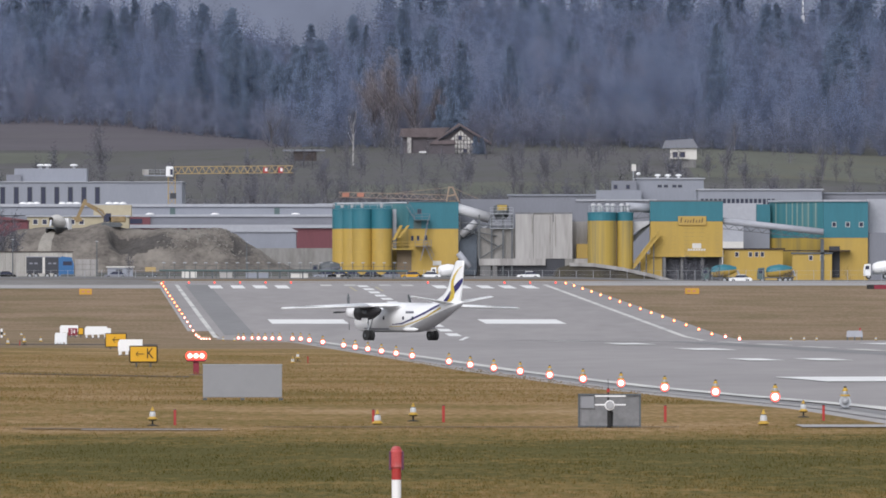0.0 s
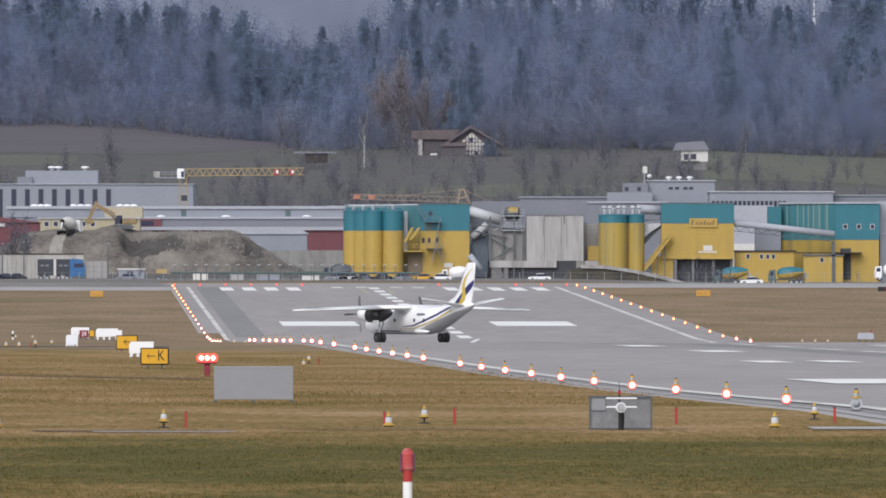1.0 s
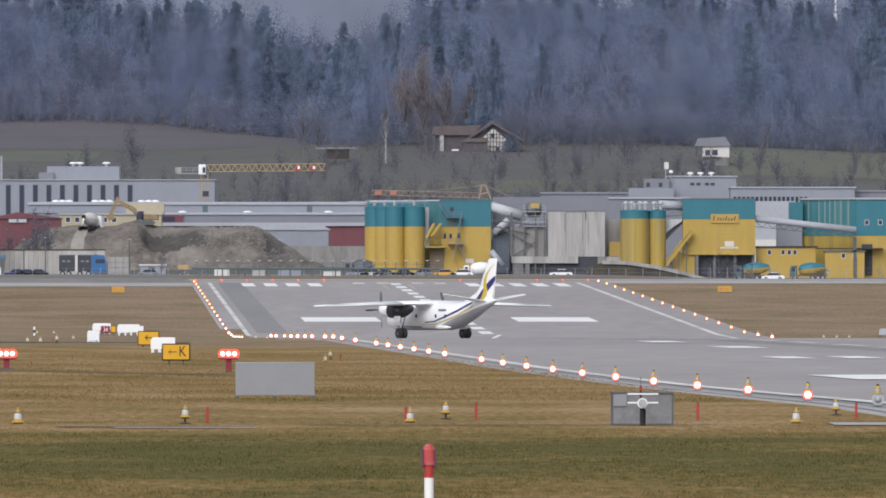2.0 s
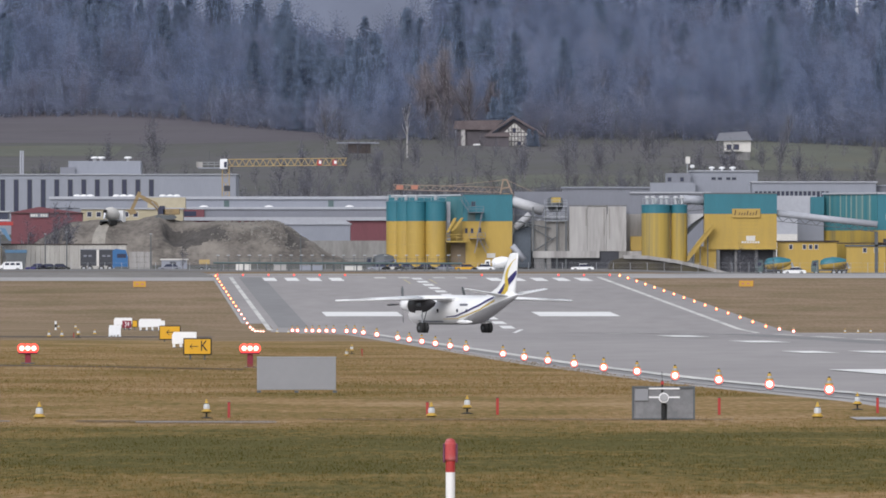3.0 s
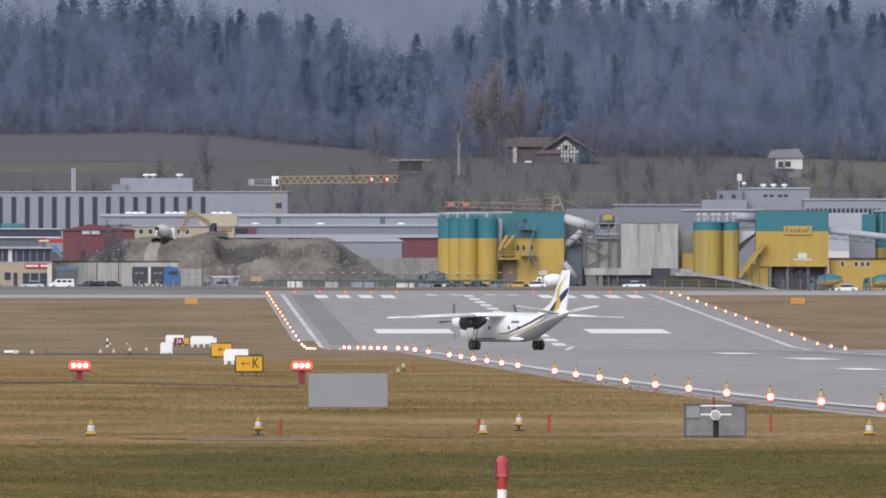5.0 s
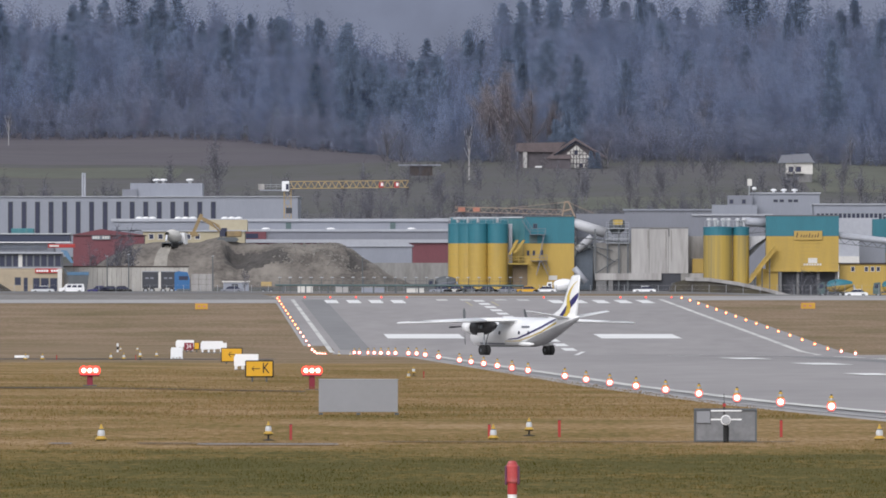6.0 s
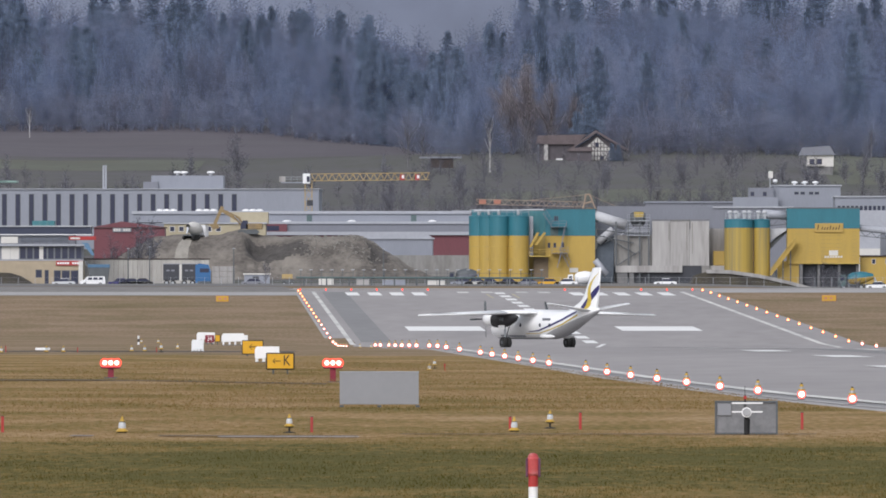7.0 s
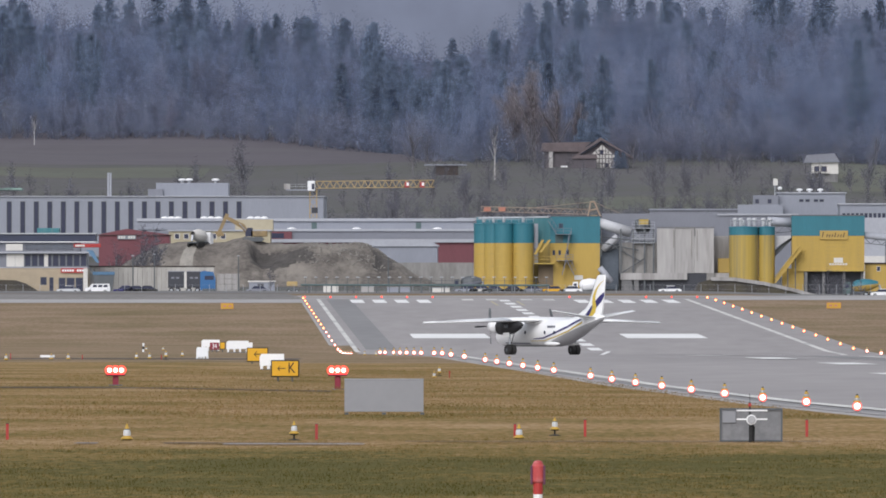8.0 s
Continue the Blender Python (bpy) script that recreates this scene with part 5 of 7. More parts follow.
for xx, w_, h_, mat, lab in ((-44.02, 2.6, 1.6, M_OFFWHITE, "pale cabinet behind the pipe rail"), (-32.25, 4.0, 1.1, M_GREY_CLAD, "grey low container behind the pipe rail"),
                        (-37.65, 2.2, 1.2, M_CONCRETE, "concrete block behind the pipe rail"), (-24.9, 3.0, 1.0, M_OFFWHITE, "pale low cabinet behind the pipe rail")):
    c_ = thing("cabinet", (xx, 2445.59, 7.2), lab, "cabinet")
    part("body", box(xx - w_ / 2, xx + w_ / 2, 2445.59, 2445.59 + 1.2, 6.7, 7.2 + h_, bevel=0.05), mat, c_)
    part("lid", box(xx - w_ / 2 - 0.08, xx + w_ / 2 + 0.08, 2445.59 - 0.08, 2445.59 + 1.28, 7.2 + h_, 7.28 + h_), M_STEEL, c_)
# wire fence along the road
fence = thing("boundary_fence", (-28.4, 2494.5, 7.2), "grey wire boundary fence on thin posts", "fence")
fx = -111.4
while fx < 91.6:
    part("post", rod((fx, 2494.5, 6.6), (fx, 2494.5, 8.9), 0.04, 5), M_STEEL, fence)
    fx += 3.0
for zz in (7.3, 8.1, 8.85):
    part("wire", rod((-111.4, 2494.5, zz), (91.6, 2494.5, zz), 0.012, 4), M_STEEL, fence)

# tower crane with its jib over the halls
YC = 3042.07
crane = thing("tower_crane", (-58.54, YC, 11), "yellow tower crane with a lattice jib", "crane")
truss((-57.93, YC, 31.13), (-32.44, YC - 2, 31.37), 1.4, 1.5, 0.085, crane, M_CRANE_YELLOW, "jib", bays=34)
m_ = bmesh.new()
for dx in (-0.75, 0.75):
    for dy in (-0.75, 0.75):
        rod((-58.54 + dx, YC + dy, 10), (-58.54 + dx, YC + dy, 30.89), 0.09, 5, m_)
for i in range(11):
    z0 = 11 + i * 1.9
    rod((-58.54 - 0.75, YC - 0.75, z0), (-58.54 + 0.75, YC - 0.75, z0 + 1.9), 0.06, 4, m_)
    rod((-58.54 + 0.75, YC + 0.75, z0), (-58.54 - 0.75, YC + 0.75, z0 + 1.9), 0.06, 4, m_)
part("mast", m_, M_CRANE_YELLOW, crane)
part("cab", box(-59.76, -58.17, YC - 1.4, YC + 0.4, 30.52, 32.72, bevel=0.12), M_WHITE, crane, "white cab")
part("cab_glass", box(-58.9, -58.29, YC - 1.43, YC - 1.39, 30.89, 32.11), M_GLASS, crane)
part("counter_jib", box(-64.51, -59.63, YC - 0.6, YC + 0.6, 30.64, 30.89), M_GREY_CLAD, crane)
part("ballast", box(-64.88, -63.54, YC - 0.7, YC + 0.7, 30.89, 32.11), M_CONCRETE, crane)
railing([(-63.66, YC - 0.6, 30.89), (-59.63, YC - 0.6, 30.89)], crane)
part("peak", rod((-62.07, YC, 30.89), (-62.07, YC, 34.55), 0.06, 5), M_STEEL_DARK, crane)
for xx in (-38.29, -35):
    part("jib_board", box(xx - 0.5, xx + 0.5, YC - 2.85, YC - 2.75, 31.3, 32.5), M_RED, crane, "red jib board with a white panel")
    part("jib_panel", box(xx - 0.1, xx + 0.42, YC - 2.9, YC - 2.853, 31.65, 32.35), M_WHITE, crane)
part("mast_board", box(-58.9, -57.56, YC - 0.95, YC - 0.85, 25.76, 26.98), M_DARK, crane)
# second crane, only its jib and head above the roofs
YD = 2867.24
crane2 = thing("tower_crane", (1.49, YD, 9), "dull yellow crane jib with red boards laid low over the works", "crane")
truss((-21.15, YD, 24.76), (0.69, YD, 24.19), 1.1, 1.0, 0.07, crane2, M_CRANE_PALE, "jib", bays=26)
for xx in (-19.77, -16.78):
    part("jib_board", box(xx - 0.7, xx + 0.7, YD - 0.75, YD - 0.66, 24.8, 25.6), M_ORANGE, crane2)
bm = bmesh.new()
for dy in (-0.6, 0.6):
    for a, b in (((0.69, 23.73), (1.26, 26.83)), ((3.22, 23.73), (1.95, 26.83)), ((0.92, 24.88), (2.76, 25.34)), ((1.26, 26.72), (2.07, 26.72))):
        rod((a[0], YD + dy, a[1]), (b[0], YD + dy, b[1]), 0.17, 6, bm)
part("head", bm, M_CRANE_PALE, crane2)
part("mast", box(1.26, 2.53, YD - 0.7, YD + 0.7, 9, 23.96), M_CRANE_YELLOW, crane2)
part("tie_rod", rod((1.61, YD, 26.72), (-10.8, YD, 25.45), 0.05, 5), M_CRANE_PALE, crane2)
part("tie_rod", rod((1.84, YD, 26.72), (7.13, YD, 24.42), 0.05, 5), M_CRANE_PALE, crane2)

# ---- perimeter road ----
bm = bmesh.new()
for a, b in ((2036, 2066),):
    v = [bm.verts.new(p) for p in ((-42, a, level(0, a) + 0.04), (260, a, level(0, a) + 0.04), (260, b, level(0, b) + 0.04), (-42, b, level(0, b) + 0.04))]
    bm.faces.new(v)
tagged(part("perimeter_road", bm, M_CONCRETE_ROAD), "pale concrete perimeter road crossing beyond the runway", "road", kind="structure")
field("works_yard", -350, 350, 2275, 2680, surface("yard_gravel", (0.15, 0.145, 0.14), 0.9, vary=0.2, scale=0.08, fine=0.8), "grey gravel yard of the concrete works")
for a, b, y0, y1 in ((-260, EDGE_L - 2.35, 1954, 1992), (EDGE_R + 4.55, 330, 1984, 2034)):
    ribbon("perimeter_road", a, b, y0, y1, 0.03, M_CONCRETE_ROAD, "pale concrete perimeter road beside the runway end")
part("grey_wall", box(-93.41, -68.12, 2934.71 + 0.1, 2934.71 + 4, 8, 21.17), M_GREY_MID, long_hall)
for z_ in (2.4, 4.8, 7.2):
    for px_x, dy in ((-19.14, 2.5), (-17.31, 1.2), (-15.38, -0.2), (-11.67, -0.8)):
        part("silo_hoop", turned([(1.955, 0), (1.985, 0.03), (1.955, 0.09)], 24, (px_x, YA + dy, GA + z_)), M_YELLOW_DIRTY, bank)
can = thing("filling_canopy", (-116, 2771.67 + 20, 8.5), "pale green steel canopy on posts", "canopy")
part("roof", box(-123.78, -111.33, 2771.67 + 15, 2771.67 + 25, 28.35, 28.79, bevel=0.06), surface("pale_green_sheet", (0.2, 0.3, 0.28), 0.5, vary=0.1), can)
truss((-123.78, 2771.67 + 15, 27.02), (-113.22, 2771.67 + 15, 28.13), 1.0, 0.8, 0.06, can, M_STEEL_DARK, bays=10)
for x in (-120.44, -116.22):
    part("post", box(x - 0.2, x + 0.2, 2771.67 + 19, 2771.67 + 19.4, 8, 28.35), M_STEEL, can)
ribbon("verge", -260, EDGE_L - 2.35, 1993, 2260, 0.03, surface("trodden_gravel_verge", (0.185, 0.175, 0.168), 0.95, vary=0.2, scale=0.08, fine=0.8, stain=(0.14, 0.125, 0.1), stain_amount=0.6, stretch=(1, 0.1, 1)), "bare brown verge beside the perimeter road")
road_vehicle("mixer_truck", 0.41, 2584.97, 6.9, 5.4, "white concrete mixer truck by the silos", "truck", M_WHITE, mixer_body)
road_vehicle("mixer_truck", -21.35, 2584.97 + 3, 7.4, 5.4, "grimy grey concrete mixer truck behind the pipe rail", "truck", M_GREY_MID, mixer_grimy)

# ---- the aircraft, turning off the runway ----
def aircraft(at, heading):
    """A twin-turboprop high-wing freighter; built nose along +x, standing on z 0."""
    t = thing("aircraft", (0, 0, 0), "white twin-propeller cargo aircraft with navy and gold stripes on the runway", "aircraft")
    stations = ((0.0, 1.95, 0.04, 0.04), (0.15, 1.96, 0.36, 0.36), (0.6, 2.02, 0.72, 0.74), (1.3, 2.1, 1.03, 1.06), (2.0, 2.24, 1.25, 1.3), (2.8, 2.36, 1.4, 1.43), (3.6, 2.4, 1.45, 1.46),
                (7, 2.4, 1.45, 1.46), (10, 2.4, 1.45, 1.46), (13.2, 2.4, 1.45, 1.46), (14.6, 2.5, 1.42, 1.38), (16, 2.72, 1.32, 1.22), (17.5, 3.02, 1.15, 1.02), (19, 3.36, 0.92, 0.8),
                (20.5, 3.68, 0.65, 0.58), (22, 3.98, 0.35, 0.34), (22.9, 4.12, 0.08, 0.1))
    st = []
    for (a, b) in zip(stations, stations[1:]):
        for k in range(3):
            u = k / 3
            st.append(tuple(p + (q - p) * u for p, q in zip(a, b)))
    st.append(stations[-1])
    SEG = 36

    def ring(s, k):
        x, zc, ry, rz = s
        a = 2 * math.pi * k / SEG
        return (-x, ry * math.cos(a), zc + rz * math.sin(a))

    def cut(bm, co, no, keep_upper):
        bmesh.ops.bisect_plane(bm, geom=[*bm.verts, *bm.edges, *bm.faces], plane_co=co, plane_no=no, clear_inner=keep_upper, clear_outer=not keep_upper)

    # the paint line between white sides and grey underside: level, then rising along the rear ramp
    level_cut = ((-9, 0, 1.12), (0, 0, 1))
    ramp_cut = ((-14.0, 0, 1.7), Vector((0.275, 0, 1)).normalized())
    shell = lambda: loft([[ring(s, k) for k in range(SEG)] for s in st])
    top, belly, rear = shell(), shell(), shell()
    cut(top, *level_cut, True)
    cut(top, *ramp_cut, True)
    cut(belly, *level_cut, False)
    cut(rear, *level_cut, True)
    cut(rear, *ramp_cut, False)
    fus = part("fuselage", top, M_PLANE, t, smooth=True)
    part("belly", belly, M_BELLY, t, "grey underside", smooth=True)
    part("rear_ramp", rear, M_BELLY, t, "grey rear loading ramp", smooth=True)

    def section(x):
        for a, b in zip(st, st[1:]):
            if a[0] <= x <= b[0]:
                u = (x - a[0]) / (b[0] - a[0])
                return [p + (q - p) * u for p, q in zip(a, b)]
        return list(st[-1])

    def stripe(name, path, mat, side):
        bm = bmesh.new()
        rows = []
        n = len(path)
        for i in range((n - 1) * 8 + 1):
            k, u = min(n - 2, i // 8), (i - 8 * min(n - 2, i // 8)) / 8
            x, z0, z1 = [p + (q - p) * u for p, q in zip(path[k], path[k + 1])]
            s = section(x)
            r = []
            for z in (z0, (z0 + z1) / 2, z1):
                w_ = max(-0.98, min(0.98, (z - s[1]) / s[3]))
                r.append(bm.verts.new((-x, side * (s[2] * math.sqrt(1 - w_ * w_) + 0.012), s[1] + s[3] * w_)))
            rows.append(r)
        for a, b in zip(rows, rows[1:]):
            for j in range(2):
                bm.faces.new((a[j], a[j + 1], b[j + 1], b[j]))
        part(name, bm, mat, fus)

    for side in (-1, 1):
        stripe("navy_stripe", ((9.8, 1.72, 1.8), (12, 1.8, 1.94), (14.5, 2.3, 2.5), (16.8, 2.92, 3.18), (18.3, 3.46, 3.8), (19, 3.74, 4.05)), M_NAVY, side)
        stripe("gold_stripe", ((9, 1.52, 1.57), (12, 1.55, 1.63), (14.5, 1.95, 2.06), (16.8, 2.5, 2.63), (18.3, 3.05, 3.22), (19.4, 3.45, 3.65)), M_STRIPE, side)
        stripe("grey_line", ((3.2, 1.25, 1.4), (6, 1.2, 1.36), (8.5, 1.2, 1.36)), M_GREY_CLAD, side)
        for x in (5.4, 8.2, 12.4, 14.4):
            s = section(x)
            part("porthole", rod((-x, side * (s[2] - 0.15), 2.45), (-x, side * (s[2] + 0.015), 2.45), 0.2, 12), M_GLASS, fus)
        for i in range(7):
            x = 12.9 + i * 0.24
            s = section(x)
            part("registration_bar", box(-x - 0.09, -x + 0.09, side * (s[2] * 0.93) - 0.02, side * (s[2] * 0.93) + 0.02, 2.95, 3.2), M_GREY_MID, fus)
    for a0, a1 in ((-62, -38), (-34, -10), (-6, 6), (10, 34), (38, 62)):
        bm = bmesh.new()
        rows = []
        for u in (0.0, 0.5, 1.0):
            ang = radians(a0 + (a1 - a0) * u)
            r = []
            for x, h in ((1.55, 0.62), (2.15, 0.78)):
                s = section(x)
                el = h
                wy = math.sin(ang) * 0.92
                r.append(bm.verts.new((-x + 0.25 * (1 - abs(wy)) - 0.05, s[2] * wy * 1.04, s[1] + s[3] * math.sqrt(max(0.02, 1 - (wy * 0.9) ** 2)) * (0.78 if x < 2 else 1.0) + 0.02)))
            rows.append(r)
        for p, q in zip(rows, rows[1:]):
            bm.faces.new((p[0], p[1], q[1], q[0]))
        part("cockpit_window", bm, M_GLASS, fus)

    def foil(x_le, y, z, chord, thick, n=7):
        up = [(-(x_le + chord * u), y, z + thick * 1.5 * (math.sqrt(u) * (1 - u) ** 0.8 + 0.03 * (1 - u))) for u in [i / n for i in range(n + 1)]]
        lo = [(-(x_le + chord * u), y, z - thick * 0.75 * math.sqrt(u) * (1 - u) ** 0.8) for u in [i / n for i in range(n - 1, 0, -1)]]
        return up + lo

    part("wing_centre", loft([foil(7.6, -4.6, 3.72, 3.5, 0.52), foil(7.6, 0, 3.78, 3.5, 0.54), foil(7.6, 4.6, 3.72, 3.5, 0.52)]), M_PLANE, t, smooth=True)
    for sd in (-1, 1):
        w_ = part("outer_wing", loft([foil(7.6, sd * 4.6, 3.72, 3.5, 0.52), foil(8.15, sd * 9.6, 3.6, 2.5, 0.38), foil(8.75, sd * 14.4, 3.48, 1.25, 0.2), foil(9.1, sd * 14.6, 3.48, 0.6, 0.05)]), M_PLANE, t, smooth=True)
        part("aileron_gap", box(-10.15, -10.11, min(sd * 9.8, sd * 13.6), max(sd * 9.8, sd * 13.6), 3.66, 3.74), M_BELLY, w_)
        yn = sd * 3.95

        def nac(stn):
            return [[(-x, yn + ry * math.cos(k * math.pi / 10), zc + rz * math.sin(k * math.pi / 10)) for k in range(20)] for x, zc, ry, rz in stn]

        n_ = part("nacelle", loft(nac(((5.25, 3.1, 0.42, 0.46), (5.4, 3.1, 0.56, 0.62), (6.0, 3.08, 0.62, 0.72), (7.2, 3.02, 0.64, 0.8)))), M_PLANE, t, smooth=True)
        part("exhaust_panel", loft(nac(((7.2, 3.02, 0.645, 0.8), (8.6, 2.98, 0.64, 0.82), (10.2, 3.05, 0.56, 0.68), (11.4, 3.2, 0.36, 0.4), (12.0, 3.3, 0.12, 0.12)))), M_SOOT, n_, "sooty black nacelle rear", smooth=True)
        part("intake", rod((-5.3, yn, 2.72), (-5.22, yn, 2.72), 0.2, 12), M_SOOT, n_)
        part("exhaust_pipe", rod((-9.2, yn + sd * 0.5, 3.1), (-9.9, yn + sd * 0.66, 3.1), 0.2, 10), M_STEEL_DARK, n_)
        pr = part("spinner", turned([(0.3, 0), (0.28, 0.2), (0.2, 0.4), (0.08, 0.55), (0.02, 0.58)], 14), M_BELLY, t)
        for v in pr.data.vertices:
            v.co = Vector((-5.22 + v.co.z, yn + v.co.x, 3.12 + v.co.y))
        for b_ in range(4):
            a = radians(2 + 90 * b_ + (14 if sd < 0 else 0))
            d, c = Vector((0, math.sin(a), math.cos(a))), Vector((0, math.cos(a), -math.sin(a)))
            rings = []
            for r_, w2, tw in ((0.2, 0.07, 1.2), (0.6, 0.13, 1.05), (1.2, 0.15, 0.9), (1.7, 0.13, 0.75), (1.95, 0.06, 0.7)):
                wd = c * w2 * math.cos(tw) + Vector((w2 * math.sin(tw), 0, 0))
                th = Vector((0.025, 0, 0))
                o = Vector((-5.05, yn, 3.12)) + d * r_
                rings.append([o - wd, o + th, o + wd, o - th])
            part("blade", loft(rings), M_STEEL_DARK, pr)
        g = part("main_strut", rod((-9.15, yn, 2.9), (-9.35, yn, 0.55), 0.12, 10, None, 0.09), M_STEEL, t)
        part("drag_brace", rod((-10.4, yn, 2.7), (-9.4, yn, 0.9), 0.06, 6), M_STEEL_DARK, t)
        part("gear_door", box(-9.9, -8.6, yn + sd * 0.42, yn + sd * 0.46, 2.0, 2.45), M_PLANE, t)
        for dy in (-0.28, 0.28):
            wl = part("tyre", turned([(0.3, -0.2), (0.5, -0.22), (0.585, -0.15), (0.6, 0), (0.585, 0.15), (0.5, 0.22), (0.3, 0.2)], 20), M_BLACK, g)
            for v in wl.data.vertices:
                v.co = Vector((-9.4 + v.co.x, yn + dy + v.co.z, 0.6 + v.co.y))
            part("hub", rod((-9.4, yn + dy - 0.205, 0.6), (-9.4, yn + dy + 0.205, 0.6), 0.2, 12), M_STEEL_DARK, wl)
        part("fairing", loft([[(-x, sd * (1.2 + ry * math.cos(k * math.pi / 6)), 1.25 + rz * math.sin(k * math.pi / 6)) for k in range(12)] for x, ry, rz in ((11.9, 0.05, 0.05), (12.6, 0.22, 0.2), (14.2, 0.22, 0.2), (15.2, 0.05, 0.05))]), M_PLANE, t, smooth=True)
        part("tailplane", loft([foil(18.9, sd * 0.3, 4.0, 2.7, 0.3), foil(19.7, sd * 4.8, 4.72, 1.3, 0.16), foil(20.0, sd * 4.95, 4.75, 0.7, 0.04)]), M_PLANE, t, smooth=True)
    part("wing_fairing", loft([[(-x, ry * math.cos(k * math.pi / 9), 3.55 + rz * math.sin(k * math.pi / 9)) for k in range(18)] for x, ry, rz in ((6.6, 0.2, 0.1), (7.6, 1.2, 0.48), (10.6, 1.2, 0.5), (12.6, 0.2, 0.1))]), M_PLANE, t, smooth=True)
    ns = part("nose_strut", rod((-2.75, 0, 1.3), (-2.6, 0, 0.36), 0.09, 8), M_STEEL, t)
    for dy in (-0.2, 0.2):
        wl = part("nose_tyre", turned([(0.2, -0.1), (0.32, -0.11), (0.36, 0), (0.32, 0.11), (0.2, 0.1)], 16), M_BLACK, ns)
        for v in wl.data.vertices:
            v.co = Vector((-2.6 + v.co.x, dy + v.co.z, 0.36 + v.co.y))

    def finfoil(x0, x1, z, th):
        n = 6
        a = [(-(x0 + (x1 - x0) * u), th * math.sqrt(u) * (1 - u) ** 0.8 * 1.6, z) for u in [i / n for i in range(n + 1)]]
        b = [(-(x0 + (x1 - x0) * u), -th * math.sqrt(u) * (1 - u) ** 0.8 * 1.6, z) for u in [i / n for i in range(n - 1, 0, -1)]]
        return a + b

    FIN = ((14.4, 22.3, 3.78, 0.12), (16.6, 22.35, 4.2, 0.16), (18.6, 22.5, 5.0, 0.18), (19.4, 22.62, 5.7, 0.17), (20.3, 22.85, 7.2, 0.13), (21.1, 23.0, 8.45, 0.09), (21.5, 22.9, 8.6, 0.03))
    fin = part("fin", loft([finfoil(*f) for f in FIN]), M_PLANE, t, smooth=True)

    def fin_mark(name, path, mat, side):
        bm = bmesh.new()
        rows = []
        for x0, x1, z in path:
            r = []
            for x in (x0, (x0 + x1) / 2, x1):
                for a, b in zip(FIN, FIN[1:]):
                    if a[2] <= z <= b[2]:
                        u = (z - a[2]) / (b[2] - a[2])
                        lo, hi, _, th = [p + (q - p) * u for p, q in zip(a, b)]
                        v = min(1, max(0, (x - lo) / (hi - lo)))
                        r.append(bm.verts.new((-x, side * (th * math.sqrt(v) * (1 - v) ** 0.8 * 1.6 + 0.02), z)))
                        break
            rows.append(r)
        for a, b in zip(rows, rows[1:]):
            for j in range(2):
                bm.faces.new((a[j], a[j + 1], b[j + 1], b[j]))
        part(name, bm, mat, fin)

    for side in (-1, 1):
        fin_mark("navy_band", ((18.3, 19.6, 4.0), (19.2, 20.5, 4.6), (20.0, 21.3, 5.2), (20.9, 22.2, 5.8), (21.7, 22.65, 6.3), (22.5, 22.7, 6.7)), M_NAVY, side)
        fin_mark("gold_swirl", ((19.2, 19.9, 4.0), (20.0, 20.9, 4.6), (20.35, 21.15, 5.2), (20.3, 20.95, 5.8), (20.4, 20.95, 6.4), (20.85, 21.3, 7.0), (21.7, 21.9, 7.6), (22.5, 22.6, 8.0)), M_STRIPE, side)
    part("aerial", rod((-4.9, 0, 3.8), (-5.0, 0, 4.25), 0.03, 5), M_STEEL, t)
    # main wheels stand over the given point
    t.matrix_basis = Matrix.Translation(at) @ Matrix.Rotation(heading, 4, "Z") @ Matrix.Translation((9.4, 0, 0))
    return t


aircraft((-4.52, 1511.82, level(0, 1511.82) + 0.03), radians(90 + 30))

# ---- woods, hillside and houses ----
# distance haze is put into the twig and needle colours as blue-grey
M_BARE = airy(thin(surface("hazed_winter_twigs", (0.204, 0.246, 0.358), 0.95, vary=0.1, scale=0.02, fine=0.09, bump=0, stain=(0.236, 0.236, 0.305), stain_amount=0.85, spec=0.1), 0.5), 0.66)
M_CONIFER = airy(thin(surface("hazed_conifer_needles", (0.194, 0.246, 0.338), 0.95, vary=0.12, scale=0.04, fine=0.2, bump=0, spec=0.1), 0.5), 0.6)
# grey-brown brush with a blue share added to its colour for haze
M_BRUSH = airy(thin(surface("hazed_brush", (0.175, 0.178, 0.213), 0.95, vary=0.16, scale=0.04, fine=0.25, bump=0, stain=(0.178, 0.165, 0.175), stain_amount=0.6, spec=0.1), 0.5), 0.55)
# edge brush lightened in colour, standing for haze over the dark wood foot
M_UNDERGROWTH = airy(thin(surface("hazed_edge_brush", (0.236, 0.266, 0.36), 0.95, vary=0.1, scale=0.03, fine=0.12, bump=0, stain=(0.24, 0.245, 0.315), stain_amount=0.7, spec=0.1), 0.5), 0.62)
M_RUSSET = airy(thin(surface("russet_winter_crown", (0.262, 0.24, 0.262), 0.95, vary=0.15, scale=0.05, fine=0.3, bump=0, spec=0.1), 0.5), 0.5)
M_BARK = surface("grey_bark", (0.09, 0.08, 0.075), 0.95, vary=0.25, scale=1.0, fine=5)
# bark colour lightened and blued to put distance haze on far trees
M_BARK_FAR = surface("hazed_bark", (0.135, 0.132, 0.145), 0.95, vary=0.2, scale=0.6, fine=4)
M_BIRCH = surface("pale_birch_bark", (0.33, 0.32, 0.32), 0.9, vary=0.2, scale=1.0, fine=5)


